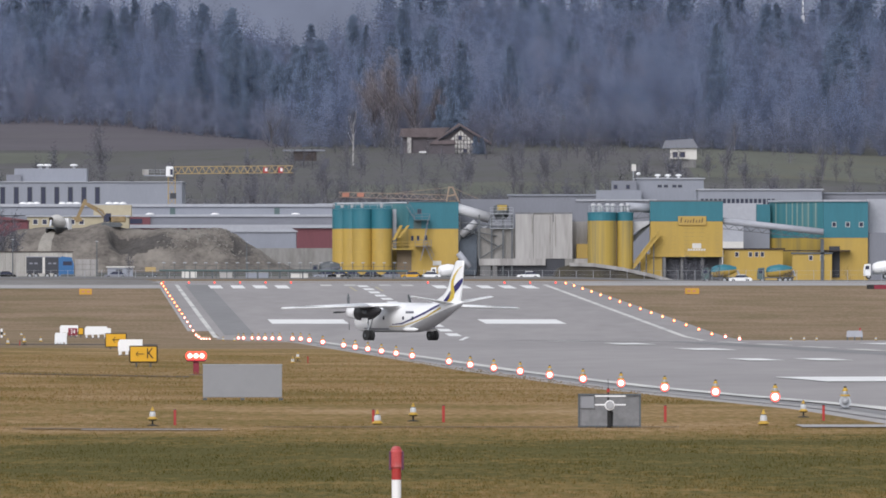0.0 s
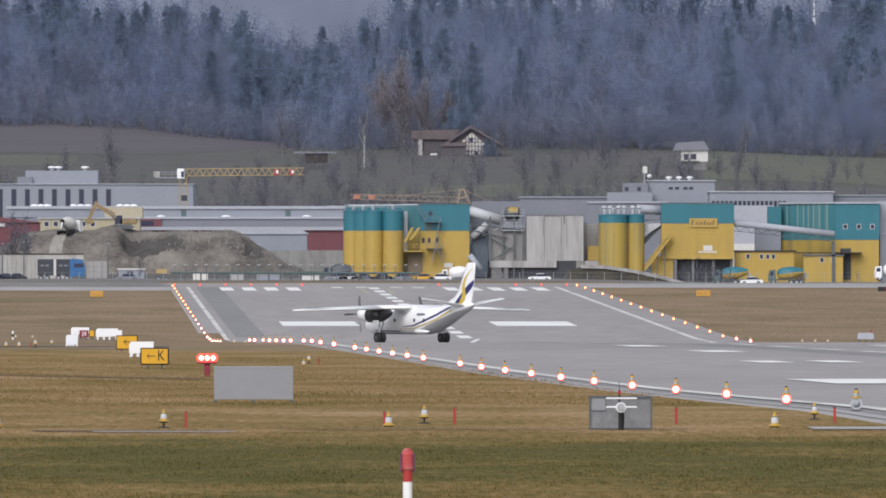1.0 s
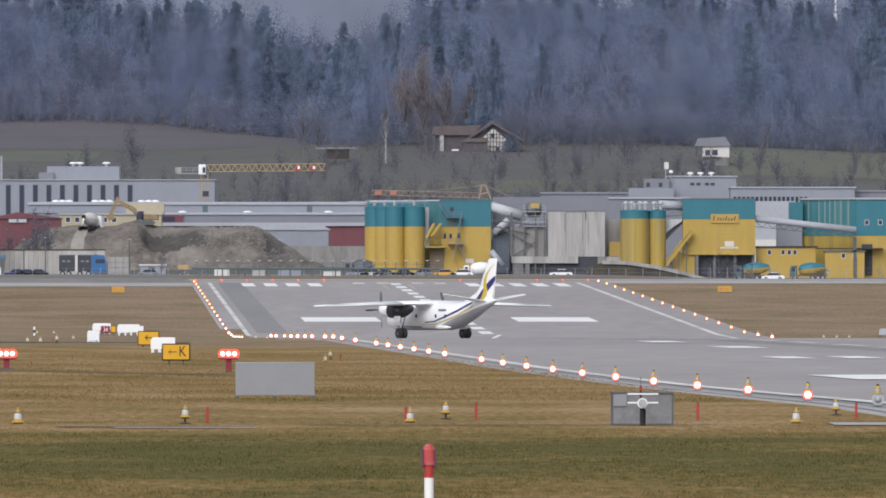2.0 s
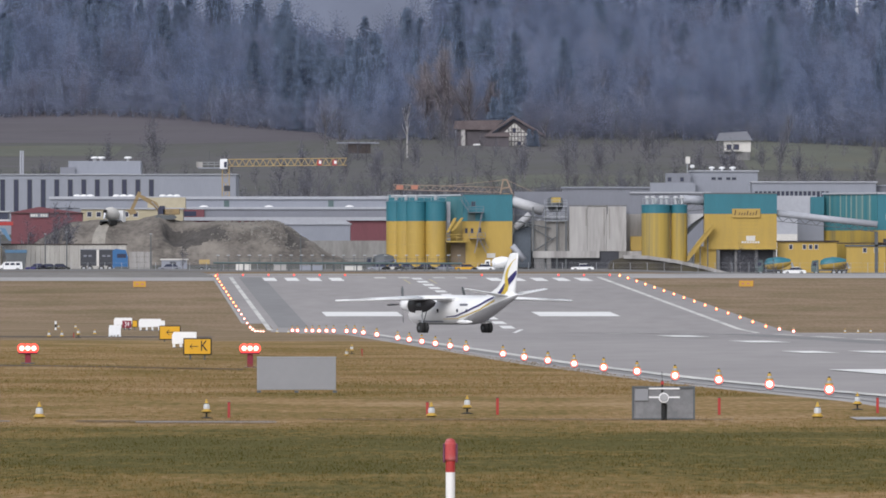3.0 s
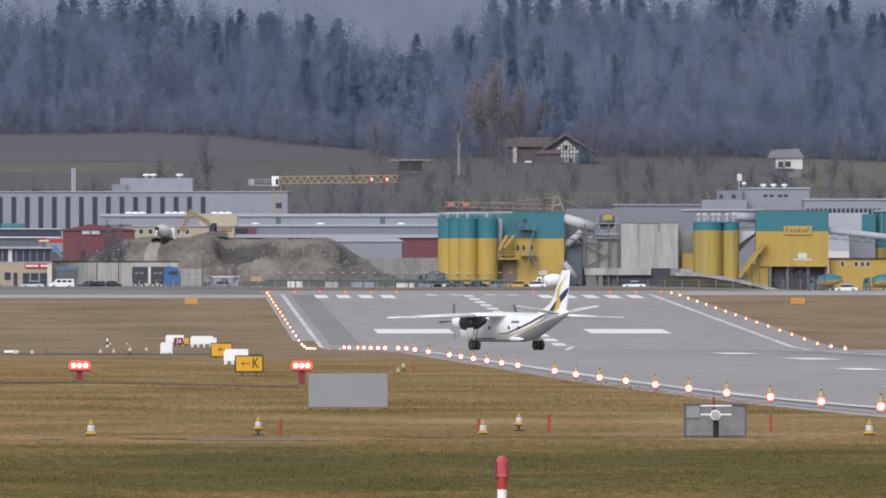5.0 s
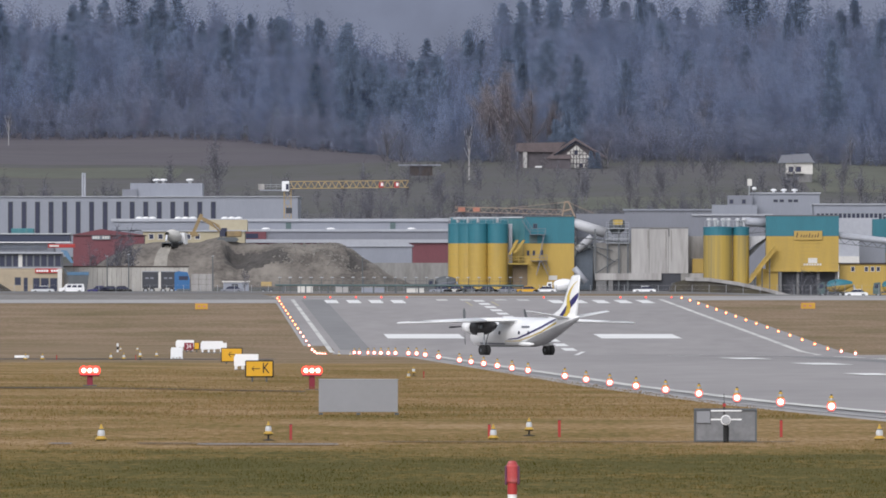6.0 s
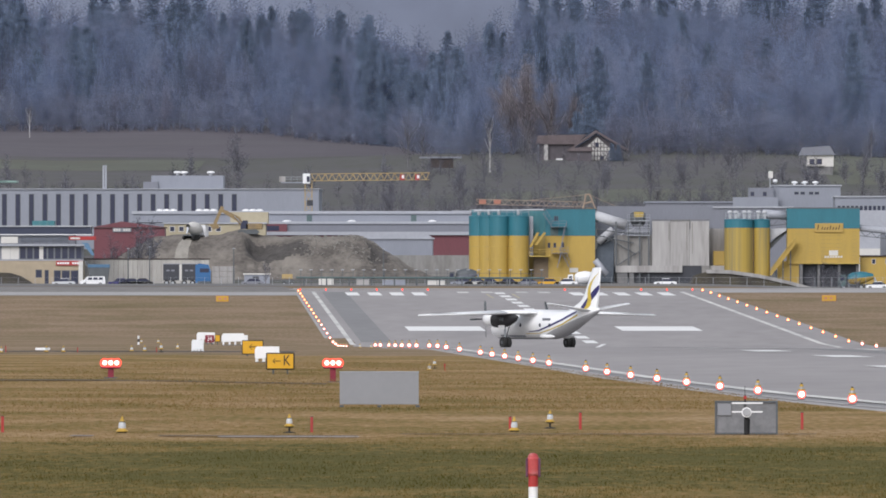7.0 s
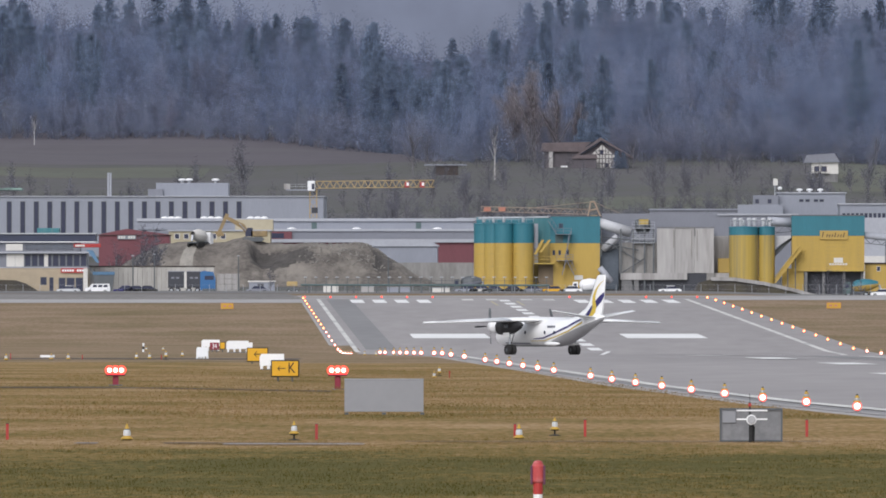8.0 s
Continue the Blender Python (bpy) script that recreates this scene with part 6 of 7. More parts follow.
def spike(V, F, a, b, wd, rg):
    """A thin twig or branch from a to b."""
    d = (b[0] - a[0], b[1] - a[1], b[2] - a[2])
    sx, sz = -d[2], d[0]
    ln = math.hypot(sx, sz) or 1.0
    n = len(V)
    t_ = rg.uniform(-wd, wd)
    V.append((a[0] - sx / ln * wd, a[1] - t_, a[2] - sz / ln * wd))
    V.append((a[0] + sx / ln * wd, a[1] + t_, a[2] + sz / ln * wd))
    V.append(b)
    F.append((n, n + 1, n + 2))


def trunk_mesh(V, F, a, b, r0, r1, seg=5):
    n = len(V)
    for p, r in ((a, r0), (b, r1)):
        for k in range(seg):
            c = 2 * math.pi * k / seg
            V.append((p[0] + r * math.cos(c), p[1] + r * math.sin(c), p[2]))
    for k in range(seg):
        F.append((n + k, n + (k + 1) % seg, n + seg + (k + 1) % seg))
        F.append((n + k, n + seg + (k + 1) % seg, n + seg + k))


def bare_tree(seed, h, spread, twigs, low=0.2, mass=0):
    """Trunk with limbs, and a crown of fine bare twigs with an uneven outline."""
    rg = random.Random(seed)
    TV, TF, CV, CF = [], [], [], []
    lean = (rg.uniform(-0.04, 0.04) * h, 0)
    trunk_mesh(TV, TF, (0, 0, -1), (lean[0], 0, h * 0.62), h * 0.018, h * 0.008)
    tips = []
    for i in range(9):
        u = low + 0.45 * (i / 9)
        a = rg.uniform(0, 6.28)
        p = (lean[0] * u, 0, h * u)
        r = spread * rg.uniform(0.55, 1.0) * (1.0 if i < 6 else 0.6)
        q = (p[0] + math.cos(a) * r * 0.75, math.sin(a) * r * 0.75, h * min(0.93, u + rg.uniform(0.2, 0.42)))
        trunk_mesh(TV, TF, p, q, h * 0.008, h * 0.002, 4)
        tips.append((p, q))
    tips.append(((0, 0, h * 0.4), (lean[0], 0, h * 0.97)))
    tips.append(((0, 0, h * 0.3), (lean[0] * 2, 0, h * 0.85)))
    for i in range(twigs):
        p, q = rg.choice(tips)
        u = rg.uniform(0.25, 1.0)
        s = [p[k] + (q[k] - p[k]) * u for k in range(3)]
        ln = h * rg.uniform(0.06, 0.17)
        a, e = rg.uniform(0, 6.28), rg.uniform(-0.1, 1.3)
        t_ = (s[0] + math.cos(a) * math.cos(e) * ln, s[1] + math.sin(a) * math.cos(e) * ln, s[2] + math.sin(e) * ln)
        spike(CV, CF, tuple(s), t_, rg.uniform(0.06, 0.2) * h / 20, rg)
        for _ in range(2):
            w_ = rg.uniform(0.3, 0.9)
            m_ = tuple(s[k] + (t_[k] - s[k]) * w_ for k in range(3))
            a += rg.uniform(-1.2, 1.2)
            spike(CV, CF, m_, (m_[0] + math.cos(a) * ln * 0.5, m_[1] + math.sin(a) * ln * 0.5, m_[2] + ln * rg.uniform(0.05, 0.5)), rg.uniform(0.05, 0.14) * h / 20, rg)
    for i in range(mass):       # thickets of fine twigs deep in the crown
        p, q = rg.choice(tips)
        u = rg.uniform(-0.15, 1.05)
        c = [p[k] + (q[k] - p[k]) * u + rg.gauss(0, h * 0.034) for k in range(3)]
        r = h * rg.uniform(0.01, 0.024)
        n = len(CV)
        for k in range(3):
            a = 2.1 * k + rg.uniform(-0.5, 0.5)
            CV.append((c[0] + r * math.cos(a), c[1] + rg.uniform(-r, r) * 0.4, c[2] + r * math.sin(a)))
        CF.append((n, n + 1, n + 2))
    return TV, TF, CV, CF


def conifer(seed, h, spread):
    """Broad fir with drooping boughs in uneven tiers round a straight trunk."""
    rg = random.Random(seed)
    TV, TF, CV, CF = [], [], [], []
    trunk_mesh(TV, TF, (0, 0, -1), (0, 0, h * 0.95), h * 0.014, h * 0.003)
    tiers = 30
    for i in range(tiers):
        u = 0.1 + 0.87 * i / tiers
        r = spread * (1 - u) ** 0.62 * rg.uniform(0.62, 1.12) + 0.35
        turn = rg.uniform(0, 6.28)
        for k in range(15):
            a = rg.uniform(0, 6.28)
            rr = r * rg.uniform(0.5, 1.05) * (1 + 0.25 * math.cos(a - turn))
            z = h * (u + rg.uniform(-0.02, 0.03))
            c, s = math.cos(a), math.sin(a)
            tip = (c * rr, s * rr, z - rr * rg.uniform(0.02, 0.35))
            spike(CV, CF, (c * rr * 0.1, s * rr * 0.1, z), tip, rg.uniform(0.3, 0.55), rg)
            for _ in range(2):
                w_ = rg.uniform(0.5, 1.0)
                m_ = (tip[0] * w_, tip[1] * w_, z + (tip[2] - z) * w_)
                spike(CV, CF, m_, (m_[0] + rg.uniform(-0.9, 0.9), m_[1] + rg.uniform(-0.9, 0.9), m_[2] - rg.uniform(0.3, 1.2)), rg.uniform(0.5, 0.95), rg)
    for k in range(6):
        spike(CV, CF, (0, 0, h * 0.92), (rg.uniform(-0.5, 0.5), rg.uniform(-0.5, 0.5), h * rg.uniform(0.95, 1.0)), 0.3, rg)
    return TV, TF, CV, CF


def mesh_from(name, V, F, mat):
    me = bpy.data.meshes.new(name)
    me.from_pydata(V, [], F)
    me.materials.append(mat)
    return me


def scatter(name, kinds, spots, mat, label):
    """Many far trees as one mesh."""
    vs, fs, off = [], [], 0
    ready = [(np.array(k[0] + k[2], dtype=np.float64), np.array(k[1] + [tuple(i + len(k[0]) for i in f) for f in k[3]])) for k in kinds]
    for x, y, z, sc, rot, which in spots:
        V, F = ready[which % len(ready)]
        c, s = math.cos(rot), math.sin(rot)
        R = np.array(((c, s, 0), (-s, c, 0), (0, 0, 1))) * sc
        vs.append(V @ R + (x, y, z))
        fs.append(F + off)
        off += len(V)
    V, F = np.concatenate(vs), np.concatenate(fs)
    me = bpy.data.meshes.new(name)
    me.vertices.add(len(V))
    me.vertices.foreach_set("co", V.ravel())
    me.loops.add(len(F) * 3)
    me.loops.foreach_set("vertex_index", F.ravel())
    me.polygons.add(len(F))
    me.polygons.foreach_set("loop_start", np.arange(0, len(F) * 3, 3))
    me.update(calc_edges=True)
    me.materials.append(mat)
    return tagged(new(name, me), label, "woods", kind="stuff")


rg = random.Random(11)
bare_kinds = [bare_tree(s, 24, 7.8, 70, 0.04, 1120) for s in range(7)]
fir_kinds = [conifer(40 + s, 24 + 2 * s, 7.6 + 0.5 * (s % 3)) for s in range(5)]


def wood_edge(x):
    """Where the wood begins, up the slope."""
    return lerp_table(((-400, 4150), (-95, 4150), (-55, 4060), (-30, 3860), (400, 3850)), x)


# stands of firs: middle, half width and depth of each, and how thick they grow
STANDS = ((-52, 4130, 15, 60, 0.75), (-38, 4000, 5, 50, 0.6), (-63, 4330, 12, 60, 0.6), (4, 3900, 6, 25, 0.8), (-176, 4380, 9, 120, 0.8),
          (-128, 4480, 12, 70, 0.6), (-96, 4520, 9, 60, 0.55), (-30, 4470, 14, 70, 0.5), (0, 4600, 22, 45, 0.5), (34, 4640, 16, 40, 0.55),
          (112, 4080, 7, 90, 0.7), (74, 4560, 14, 60, 0.5), (122, 4520, 18, 90, 0.5), (60, 3930, 5, 20, 0.5), (-152, 4300, 6, 60, 0.4))
bare_spots, fir_spots = [], []
for i in range(46):
    for j in range(37):
        x = -190 + i * 7.8 + rg.uniform(-3, 3)
        y = 3850 + j * 22 + rg.uniform(-9, 9)
        if y < wood_edge(x) or y > 4660:
            continue
        deep = (y - wood_edge(x)) / 500
        fir = max(d * math.exp(-((x - a) / c) ** 2 - ((y - b) / e) ** 2) for a, b, c, e, d in STANDS) + 0.03
        grown = rg.uniform(0.62, 1.08) * (0.72 if deep < 0.04 else 1.0)
        spot = (x, y, level(x, y) - 0.3, grown, rg.uniform(0, 6.28), rg.randrange(35))
        (fir_spots if rg.random() < fir else bare_spots).append(spot)
scatter("bare_woods", bare_kinds, bare_spots, M_BARE, "leafless winter woods tinted blue-grey for haze on the hillside")
scatter("conifer_woods", fir_kinds, fir_spots, M_CONIFER, "haze-tinted conifers standing among leafless woods")

# undergrowth along the wood's edge and brush over the lower slope
brush_kinds = [bare_tree(60 + s, 6, 4.2, 80, 0.02, 260) for s in range(5)]
spots = []
for i in range(900):
    x = rg.uniform(-190, 160)
    y = wood_edge(x) + rg.uniform(-12, 40)
    spots.append((x, y, level(x, y) - 0.4, rg.uniform(0.8, 2.6), rg.uniform(0, 6.28), rg.randrange(30)))
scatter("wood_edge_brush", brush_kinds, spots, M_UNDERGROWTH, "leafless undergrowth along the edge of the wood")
spots = []
for i in range(800):
    x = rg.uniform(-185, 160)
    y = rg.choice((rg.uniform(3150, 3340), rg.uniform(3150, 3420), rg.uniform(3560, 3850) if -40 < x < 70 else rg.uniform(3180, 3300)))
    if noise.noise((x * 0.05, y * 0.02, 2.0)) > -0.15:
        spots.append((x, y, level(x, y) - 0.4, rg.uniform(0.6, 1.7), rg.uniform(0, 6.28), rg.randrange(30)))
scatter("slope_brush", brush_kinds, spots, M_BRUSH, "haze-tinted grey-brown leafless brush on the lower slope")

# far rise behind the wood; its mist is put into the sheet's colour
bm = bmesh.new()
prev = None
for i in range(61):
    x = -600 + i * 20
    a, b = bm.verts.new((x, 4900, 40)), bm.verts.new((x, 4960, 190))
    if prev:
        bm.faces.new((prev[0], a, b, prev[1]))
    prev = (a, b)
tagged(part("backdrop", bm, surface("mist_coloured_slope", (0.15, 0.17, 0.228), 1.0, vary=0.14, scale=0.016, fine=0.04, bump=0, spec=0)), "blue-grey sheet coloured as a misty slope behind the woods", "backdrop", kind="structure")

# single trees and bushes on the slope and behind the halls
def place_tree(meshes, x, y, sc, rot, label, group):
    t = thing("tree", (x, y, level(x, y) - 0.2), label, "tree", group)
    t.rotation_euler = (0, 0, rot)
    t.scale = (sc, sc, sc)
    for nm, me_ in meshes:
        ob = new(nm, me_)
        ob.parent = t
    return t


def tree_kind(k, bark, leaf):
    return [("trunk", mesh_from("trunk", k[0], k[1], bark)), ("crown", mesh_from("crown", k[2], k[3], leaf))]


slope_kinds = [tree_kind(bare_tree(80 + s, 12, 4.2, 160, 0.12, 420), M_BARK_FAR, M_BRUSH) for s in range(5)]
bush_kinds = [tree_kind(bare_tree(90 + s, 5, 3.4, 120, 0.02, 260), M_BARK_FAR, M_BRUSH) for s in range(4)]
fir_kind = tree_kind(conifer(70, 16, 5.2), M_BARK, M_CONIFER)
birch_kind = tree_kind(bare_tree(120, 13, 2.4, 160, 0.3), M_BIRCH, M_BRUSH)
russet_kind = tree_kind(bare_tree(121, 22, 6.5, 160, 0.12, 2400), M_BARK_FAR, M_RUSSET)
for i in range(110):
    x = -165 + i * 2.75 + rg.uniform(-3, 3)
    y = rg.choice((3190, 3240, 3300, 3380, 3460, 3560)) + rg.uniform(-25, 25)
    place_tree(slope_kinds[i % 5], x, y, rg.uniform(0.55, 1.05), rg.uniform(0, 6.28), "bare haze-tinted grey-brown tree on the lower slope", "bare trees on the slope")
for i in range(150):
    x = -165 + i * 2.0 + rg.uniform(-2, 2)
    y = rg.uniform(3170, 3330) if i % 3 else (rg.uniform(3580, 3800) if x > -30 else rg.uniform(3400, 3500))
    place_tree(bush_kinds[i % 4], x, y, rg.uniform(0.6, 1.3), rg.uniform(0, 6.28), "low leafless bush on the grassy slope", "bushes on the slope")
for x, y, sc in ((-87.54, 3615.22, 1.35), (-99.86, 3615.22, 0.9), (-46.06, 3779.55, 1.3), (-42.27, 3779.55, 1.0), (-14.46, 3837.69, 1.0), (18.12, 3897.66, 1.5), (27.5, 3897.66, 1.5), (40, 3897.66, 1.4),
                 (13.03, 3779.55, 0.8), (79.38, 3837.69, 0.8), (50.94, 3897.66, 1.2)):
    place_tree(slope_kinds[int(abs(x)) % 5], x, y, sc, x, "tall bare tree beside the meadow", "bare trees on the slope")
for x, y, sc in ((2.8, 3805, 1.0), (-0.6, 3812, 0.8), (8.6, 3774, 0.32), (10.4, 3776, 0.3), (51.75, 3959.52, 0.9), (75.24, 3959.52, 0.85), (56.51, 3959.52, 0.7)):
    place_tree(fir_kind, x, y, sc, 0.4, "haze-tinted conifer beside the houses", "conifers by the houses")
place_tree(birch_kind, -23.56, 3695.56, 1.2, 0.3, "slender birch with a pale trunk", "birches")
place_tree(birch_kind, -159.67, 4089.34, 0.8, 1.3, "slender birch with a pale trunk", "birches")
for x, y, sc in ((-7.52, 3845, 1.0), (-13.4, 3850, 1.25), (-18.5, 3858, 1.05), (-2.2, 3852, 0.8)):
    place_tree(russet_kind, x, y, sc, x, "large russet-tinged leafless tree behind the farmhouse", "russet trees")

# half-timbered farmhouse with its barn
YH = 3779.55
GH = 41.29
farm = thing("farmhouse", (2.42, YH + 5, GH), "half-timbered farmhouse with white gable under a broad brown tiled roof", "house")
gx0, gx1, gxm = 1.21, 8.33, 4.7
ze, zr = 46.59, 49.77
part("gable_wall", prism([(gx0, GH - 2), (gx1, GH - 2), (gx1, ze), (gxm, zr), (gx0, ze)], YH, YH + 12), M_OFFWHITE, farm, "white plaster gable")
part("boarded_gable", prism([(-1.3, GH - 2), (11.6, GH - 2), (11.6, 46.5), (4.5, 50.6), (-1.3, 46.9)], YH + 0.5, YH + 11.5), M_TIMBER_HAZED, farm, "dark boarded gable behind the plaster front")
part("roof", prism([(-2.2, 46.6), (4.5, 51.0), (13.0, 46.0), (13.0, 46.5), (4.3, 51.75), (-2.2, 47.2)], YH - 1.2, YH + 13), M_TILE_HAZED, farm, "broad brown tiled roof")
for i in range(9):
    x = gx0 + 0.15 + i * (gx1 - gx0 - 0.3) / 8
    side_w = gxm - gx0 if x < gxm else gx1 - gxm
    top = ze + (zr - ze) * (1 - abs(x - gxm) / side_w) - 0.1
    part("upright_beam", box(x - 0.11, x + 0.11, YH - 0.08, YH - 0.004, GH - 1, max(top, ze - 0.3)), M_TIMBER_HAZED, farm)
for z in (GH + 0.9, GH + 2.2, GH + 3.5, ze - 0.5, ze + 0.55, ze + 1.5):
    k = max(0.0, min(1.0, (zr - z) / (zr - ze)))
    part("cross_beam", box(gxm - (gxm - gx0) * k, gxm + (gx1 - gxm) * k, YH - 0.1, YH - 0.081, z - 0.1, z + 0.1), M_TIMBER_HAZED, farm)
for a, b in (((gx0 + 0.3, ze - 0.2), (gx0 + 1.6, GH + 2.3)), ((gx1 - 0.3, ze - 0.2), (gx1 - 1.6, GH + 2.3)), ((gx0 + 2.0, ze + 1.2), (gx0 + 3.2, ze - 0.1)), ((gx1 - 2.0, ze + 1.2), (gx1 - 3.2, ze - 0.1))):
    part("brace", rod((a[0], YH - 0.06, a[1]), (b[0], YH - 0.06, b[1]), 0.11, 4), M_TIMBER_HAZED, farm)
for x, z in ((gx0 + 4.2, GH + 2.4), (gxm - 0.6, ze + 0.6)):
    window(farm, x, x + 1.0, YH - 0.1, z, z + 1.2, M_TIMBER_HAZED)
wing = thing("shed", (-0.1, YH - 4, GH), "dark boarded shed before the farmhouse", "shed")
part("wall", box(-3.4, 3.2, YH - 6.5, YH - 2.2, GH - 2.5, 46.1), M_TIMBER_HAZED, wing)
part("roof", prism([(-3.8, 46.0), (3.6, 46.0), (3.2, 47.1), (-2.6, 46.9)], YH - 7, YH - 2), M_TILE_HAZED, wing, "brown shed roof")
barn = thing("barn", (-6.15, YH + 8, GH), "dark timber barn with a wide brown tiled roof", "barn")
part("wall", box(-10.9, -1.35, YH + 2, YH + 14, GH - 2, 48.0), M_TIMBER_HAZED, barn)
part("roof", prism([(-11.9, 48.0), (-11.3, 50.3), (1.8, 50.6), (-0.9, 47.9)], YH + 1, YH + 15), M_TILE_HAZED, barn, "brown tiled roof")
part("corner_post", box(-9.6, -8.5, YH + 1.2, YH + 2.0, GH - 1, 49.0), M_CONCRETE, barn, "pale chimney wall")
part("side_post", box(-11.4, -10.9, YH + 1.4, YH + 2.0, GH - 1, 47.9), M_GREY_MID, barn)
part("door", box(-6.36, -4.55, YH + 1.85, YH + 1.99, GH, 44.17), M_WHITE, barn)
h2y, h2z = 3668.38, 40.59
cott = thing("cottage", (61.91, h2y + 4, h2z), "small white cottage with a grey roof", "house")
part("wall", box(59.12, 66.03, h2y, h2y + 8, h2z + 0.2, 43.82), M_OFFWHITE, cott)
part("basement", box(59.26, 65.88, h2y + 0.1, h2y + 7.9, h2z - 4, h2z + 0.2), M_CONCRETE_DARK, cott, "dark stone basement")
part("roof", prism([(57.06, 43.67), (57.94, 45.73), (65, 46.17), (66.47, 43.82)], h2y - 0.8, h2y + 9), M_GREY_MID, cott, "grey shallow roof")
for x in (59.71, 61.62):
    window(cott, x, x + 1.4, h2y, 41.32, 42.79, M_TIMBER)
part("balcony", box(58.82, 63.53, h2y - 1.2, h2y, h2z + 0.4, h2z + 0.7), M_OFFWHITE, cott)
hut = thing("field_hut", (-36.42, 3723.13, 42.95), "low brown field hut with a flat roof", "hut")
part("wall", box(-39.4, -33.43, 3723.13, 3723.13 + 5, 41.01, 43.54), M_TIMBER, hut)
part("roof", box(-42.39, -31.19, 3723.13 - 0.6, 3723.13 + 5.5, 43.54, 43.99), M_GREY_MID, hut)
mast = thing("radio_mast", (115.82, 4535.45, level(100, 4535.45)), "slender white radio mast above the woods", "mast")
part("pole", rod((115.82, 4535.45, level(100, 4535.45) - 1), (115.82, 4535.45, 103.8), 0.5, 8, None, 0.15), M_WHITE, mast)
part("aerial", rod((115.82, 4535.45 - 0.6, 93.99), (115.82, 4535.45 - 0.6, 96.17), 0.5, 8), M_WHITE, mast)
for x, y, k, sc in ((-89.14, 2682.26, 0, 0.85), (-84.52, 2682.26, 2, 1.05), (-81.61, 2682.26, 1, 1.0), (-57.92, 2598.44, 3, 0.42), (-88.84, 2682.26, 4, 0.55)):
    place_tree(slope_kinds[k], x, y, sc, x, "small bare tree at the edge of the yard", "bare trees in the yard")
for x, y, sc in ((42.4, 2558.46, 0.95), (44.21, 2558.46, 1.15), (45.54, 2558.46, 0.9), (47.3, 2558.46, 1.0), (50.2, 2558.46, 0.7), (58.05, 2558.46, 0.5), (63.18, 2558.46, 0.65), (73.44, 2558.46, 0.6), (20.1, 2558.46, 0.5)):
    place_tree(bush_kinds[int(x) % 4], x, y, sc, x, "scrubby bare bush before the works", "bushes before the works")

# ---- airfield lights, signs and equipment ----
def edge_light(core, ring, mid):
    """Elevated edge light facing the camera side: foot, stem, round lens and yellow cap."""
    t = thing("edge_light", (0, 0, 0), "elevated runway edge light with a yellow cap glowing red", "runway light", "runway edge lights")
    part("foot", turned([(0.12, 0), (0.12, 0.02), (0.05, 0.04)], 10), M_STEEL_DARK, t)
    part("pad", box(-0.3, 0.3, -0.5, 0.5, 0.0, 0.012), M_ASPHALT_DARK, t, "dark asphalt pad")
    part("stem", rod((0, 0, 0.03), (0, 0, 0.1), 0.03, 8), M_STEEL_DARK, t)
    part("housing", rod((0, -0.05, 0.17), (0, 0.09, 0.17), 0.12, 14), M_STEEL, t)
    # when lit, lens and glass discs glow in steps to imitate a halo
    ln = part("lens", rod((0, -0.07, 0.17), (0, -0.05, 0.17), 0.125, 18), ring, t)
    part("glass", rod((0, -0.078, 0.17), (0, -0.071, 0.17), 0.093, 18), mid, ln)
    part("bulb", ball((0, -0.078, 0.17), 0.068, seg=12), core, ln, smooth=True)
    part("collar", turned([(0.1, 0.275), (0.105, 0.29), (0.1, 0.31), (0.07, 0.315)], 12), M_LAMP_YELLOW, t, "yellow collar")
    part("globe", turned([(0.068, 0.312), (0.07, 0.36), (0.055, 0.385)], 12), M_STEEL, t, "grey prism globe")
    part("cap", turned([(0.06, 0.38), (0.062, 0.395), (0.045, 0.43), (0.03, 0.45)], 10), M_LAMP_YELLOW, t, "yellow cap")
    part("finial", turned([(0.032, 0.448), (0.03, 0.475), (0.008, 0.485)], 8), M_BLACK, t)
    return t


red_light = edge_light(G_PINK, G_RED, G_MID)
amber_light = edge_light(G_AMBER, G_AMBER_RING, G_AMBER_RING)
tagged(amber_light, "elevated runway edge light glowing amber in the distance")
off_light = edge_light(M_LAMP_GLASS, M_STEEL, M_LAMP_GLASS)
tagged(off_light, "unlit elevated runway light with yellow cap")


SIZE = 0.98


def put(ob, x, y, scale=1.0):
    z = level(x, y) + (0.03 if x > 17 - 0.0288 * y else -0.005)
    c = copy_thing(ob, Matrix.Translation((x, y, z)))
    c.scale = (scale * SIZE,) * 3
    return c


LIGHT_L, LIGHT_R = 17.62, 75.0
for k in range(19):
    y = 336.5 + 29.6 * k
    if k not in (10, 17):
        put(red_light, along(LIGHT_L, y), y, 1.0 + k * 0.018)
for y in (912, 942, 972, 1024, 1055, 1089, 1122, 1153, 1203, 1233):
    put(red_light, along(LIGHT_L, y), y, 1.32)
for k in range(6):
    put(red_light, along(LIGHT_L, 1440 + 24 * k), 1440 + 24 * k, 1.28)
for k in range(14):
    y = 1590 + 31 * k
    put(amber_light if k > 3 else red_light, along(LIGHT_L, y), y, 1.1)
for k in range(17):
    y = 1505 + 30.9 * k
    put(amber_light if k > 1 else red_light, along(LIGHT_R, y), y, 1.25 if k > 1 else 1.5)
red_end = edge_light(G_SIGNAL, G_SIGNAL, G_SIGNAL)
tagged(red_end, "small red runway end light")
red_end["group"] = "runway end lights"
for x0, ks in ((-39.97, range(6)), (-2.16, (0, 1, 3, 4, 5))):
    for k in ks:
        put(red_end, x0 + k * 3.652, 2015, 1.0)
put(off_light, 8.94, 313.38, 1.1)
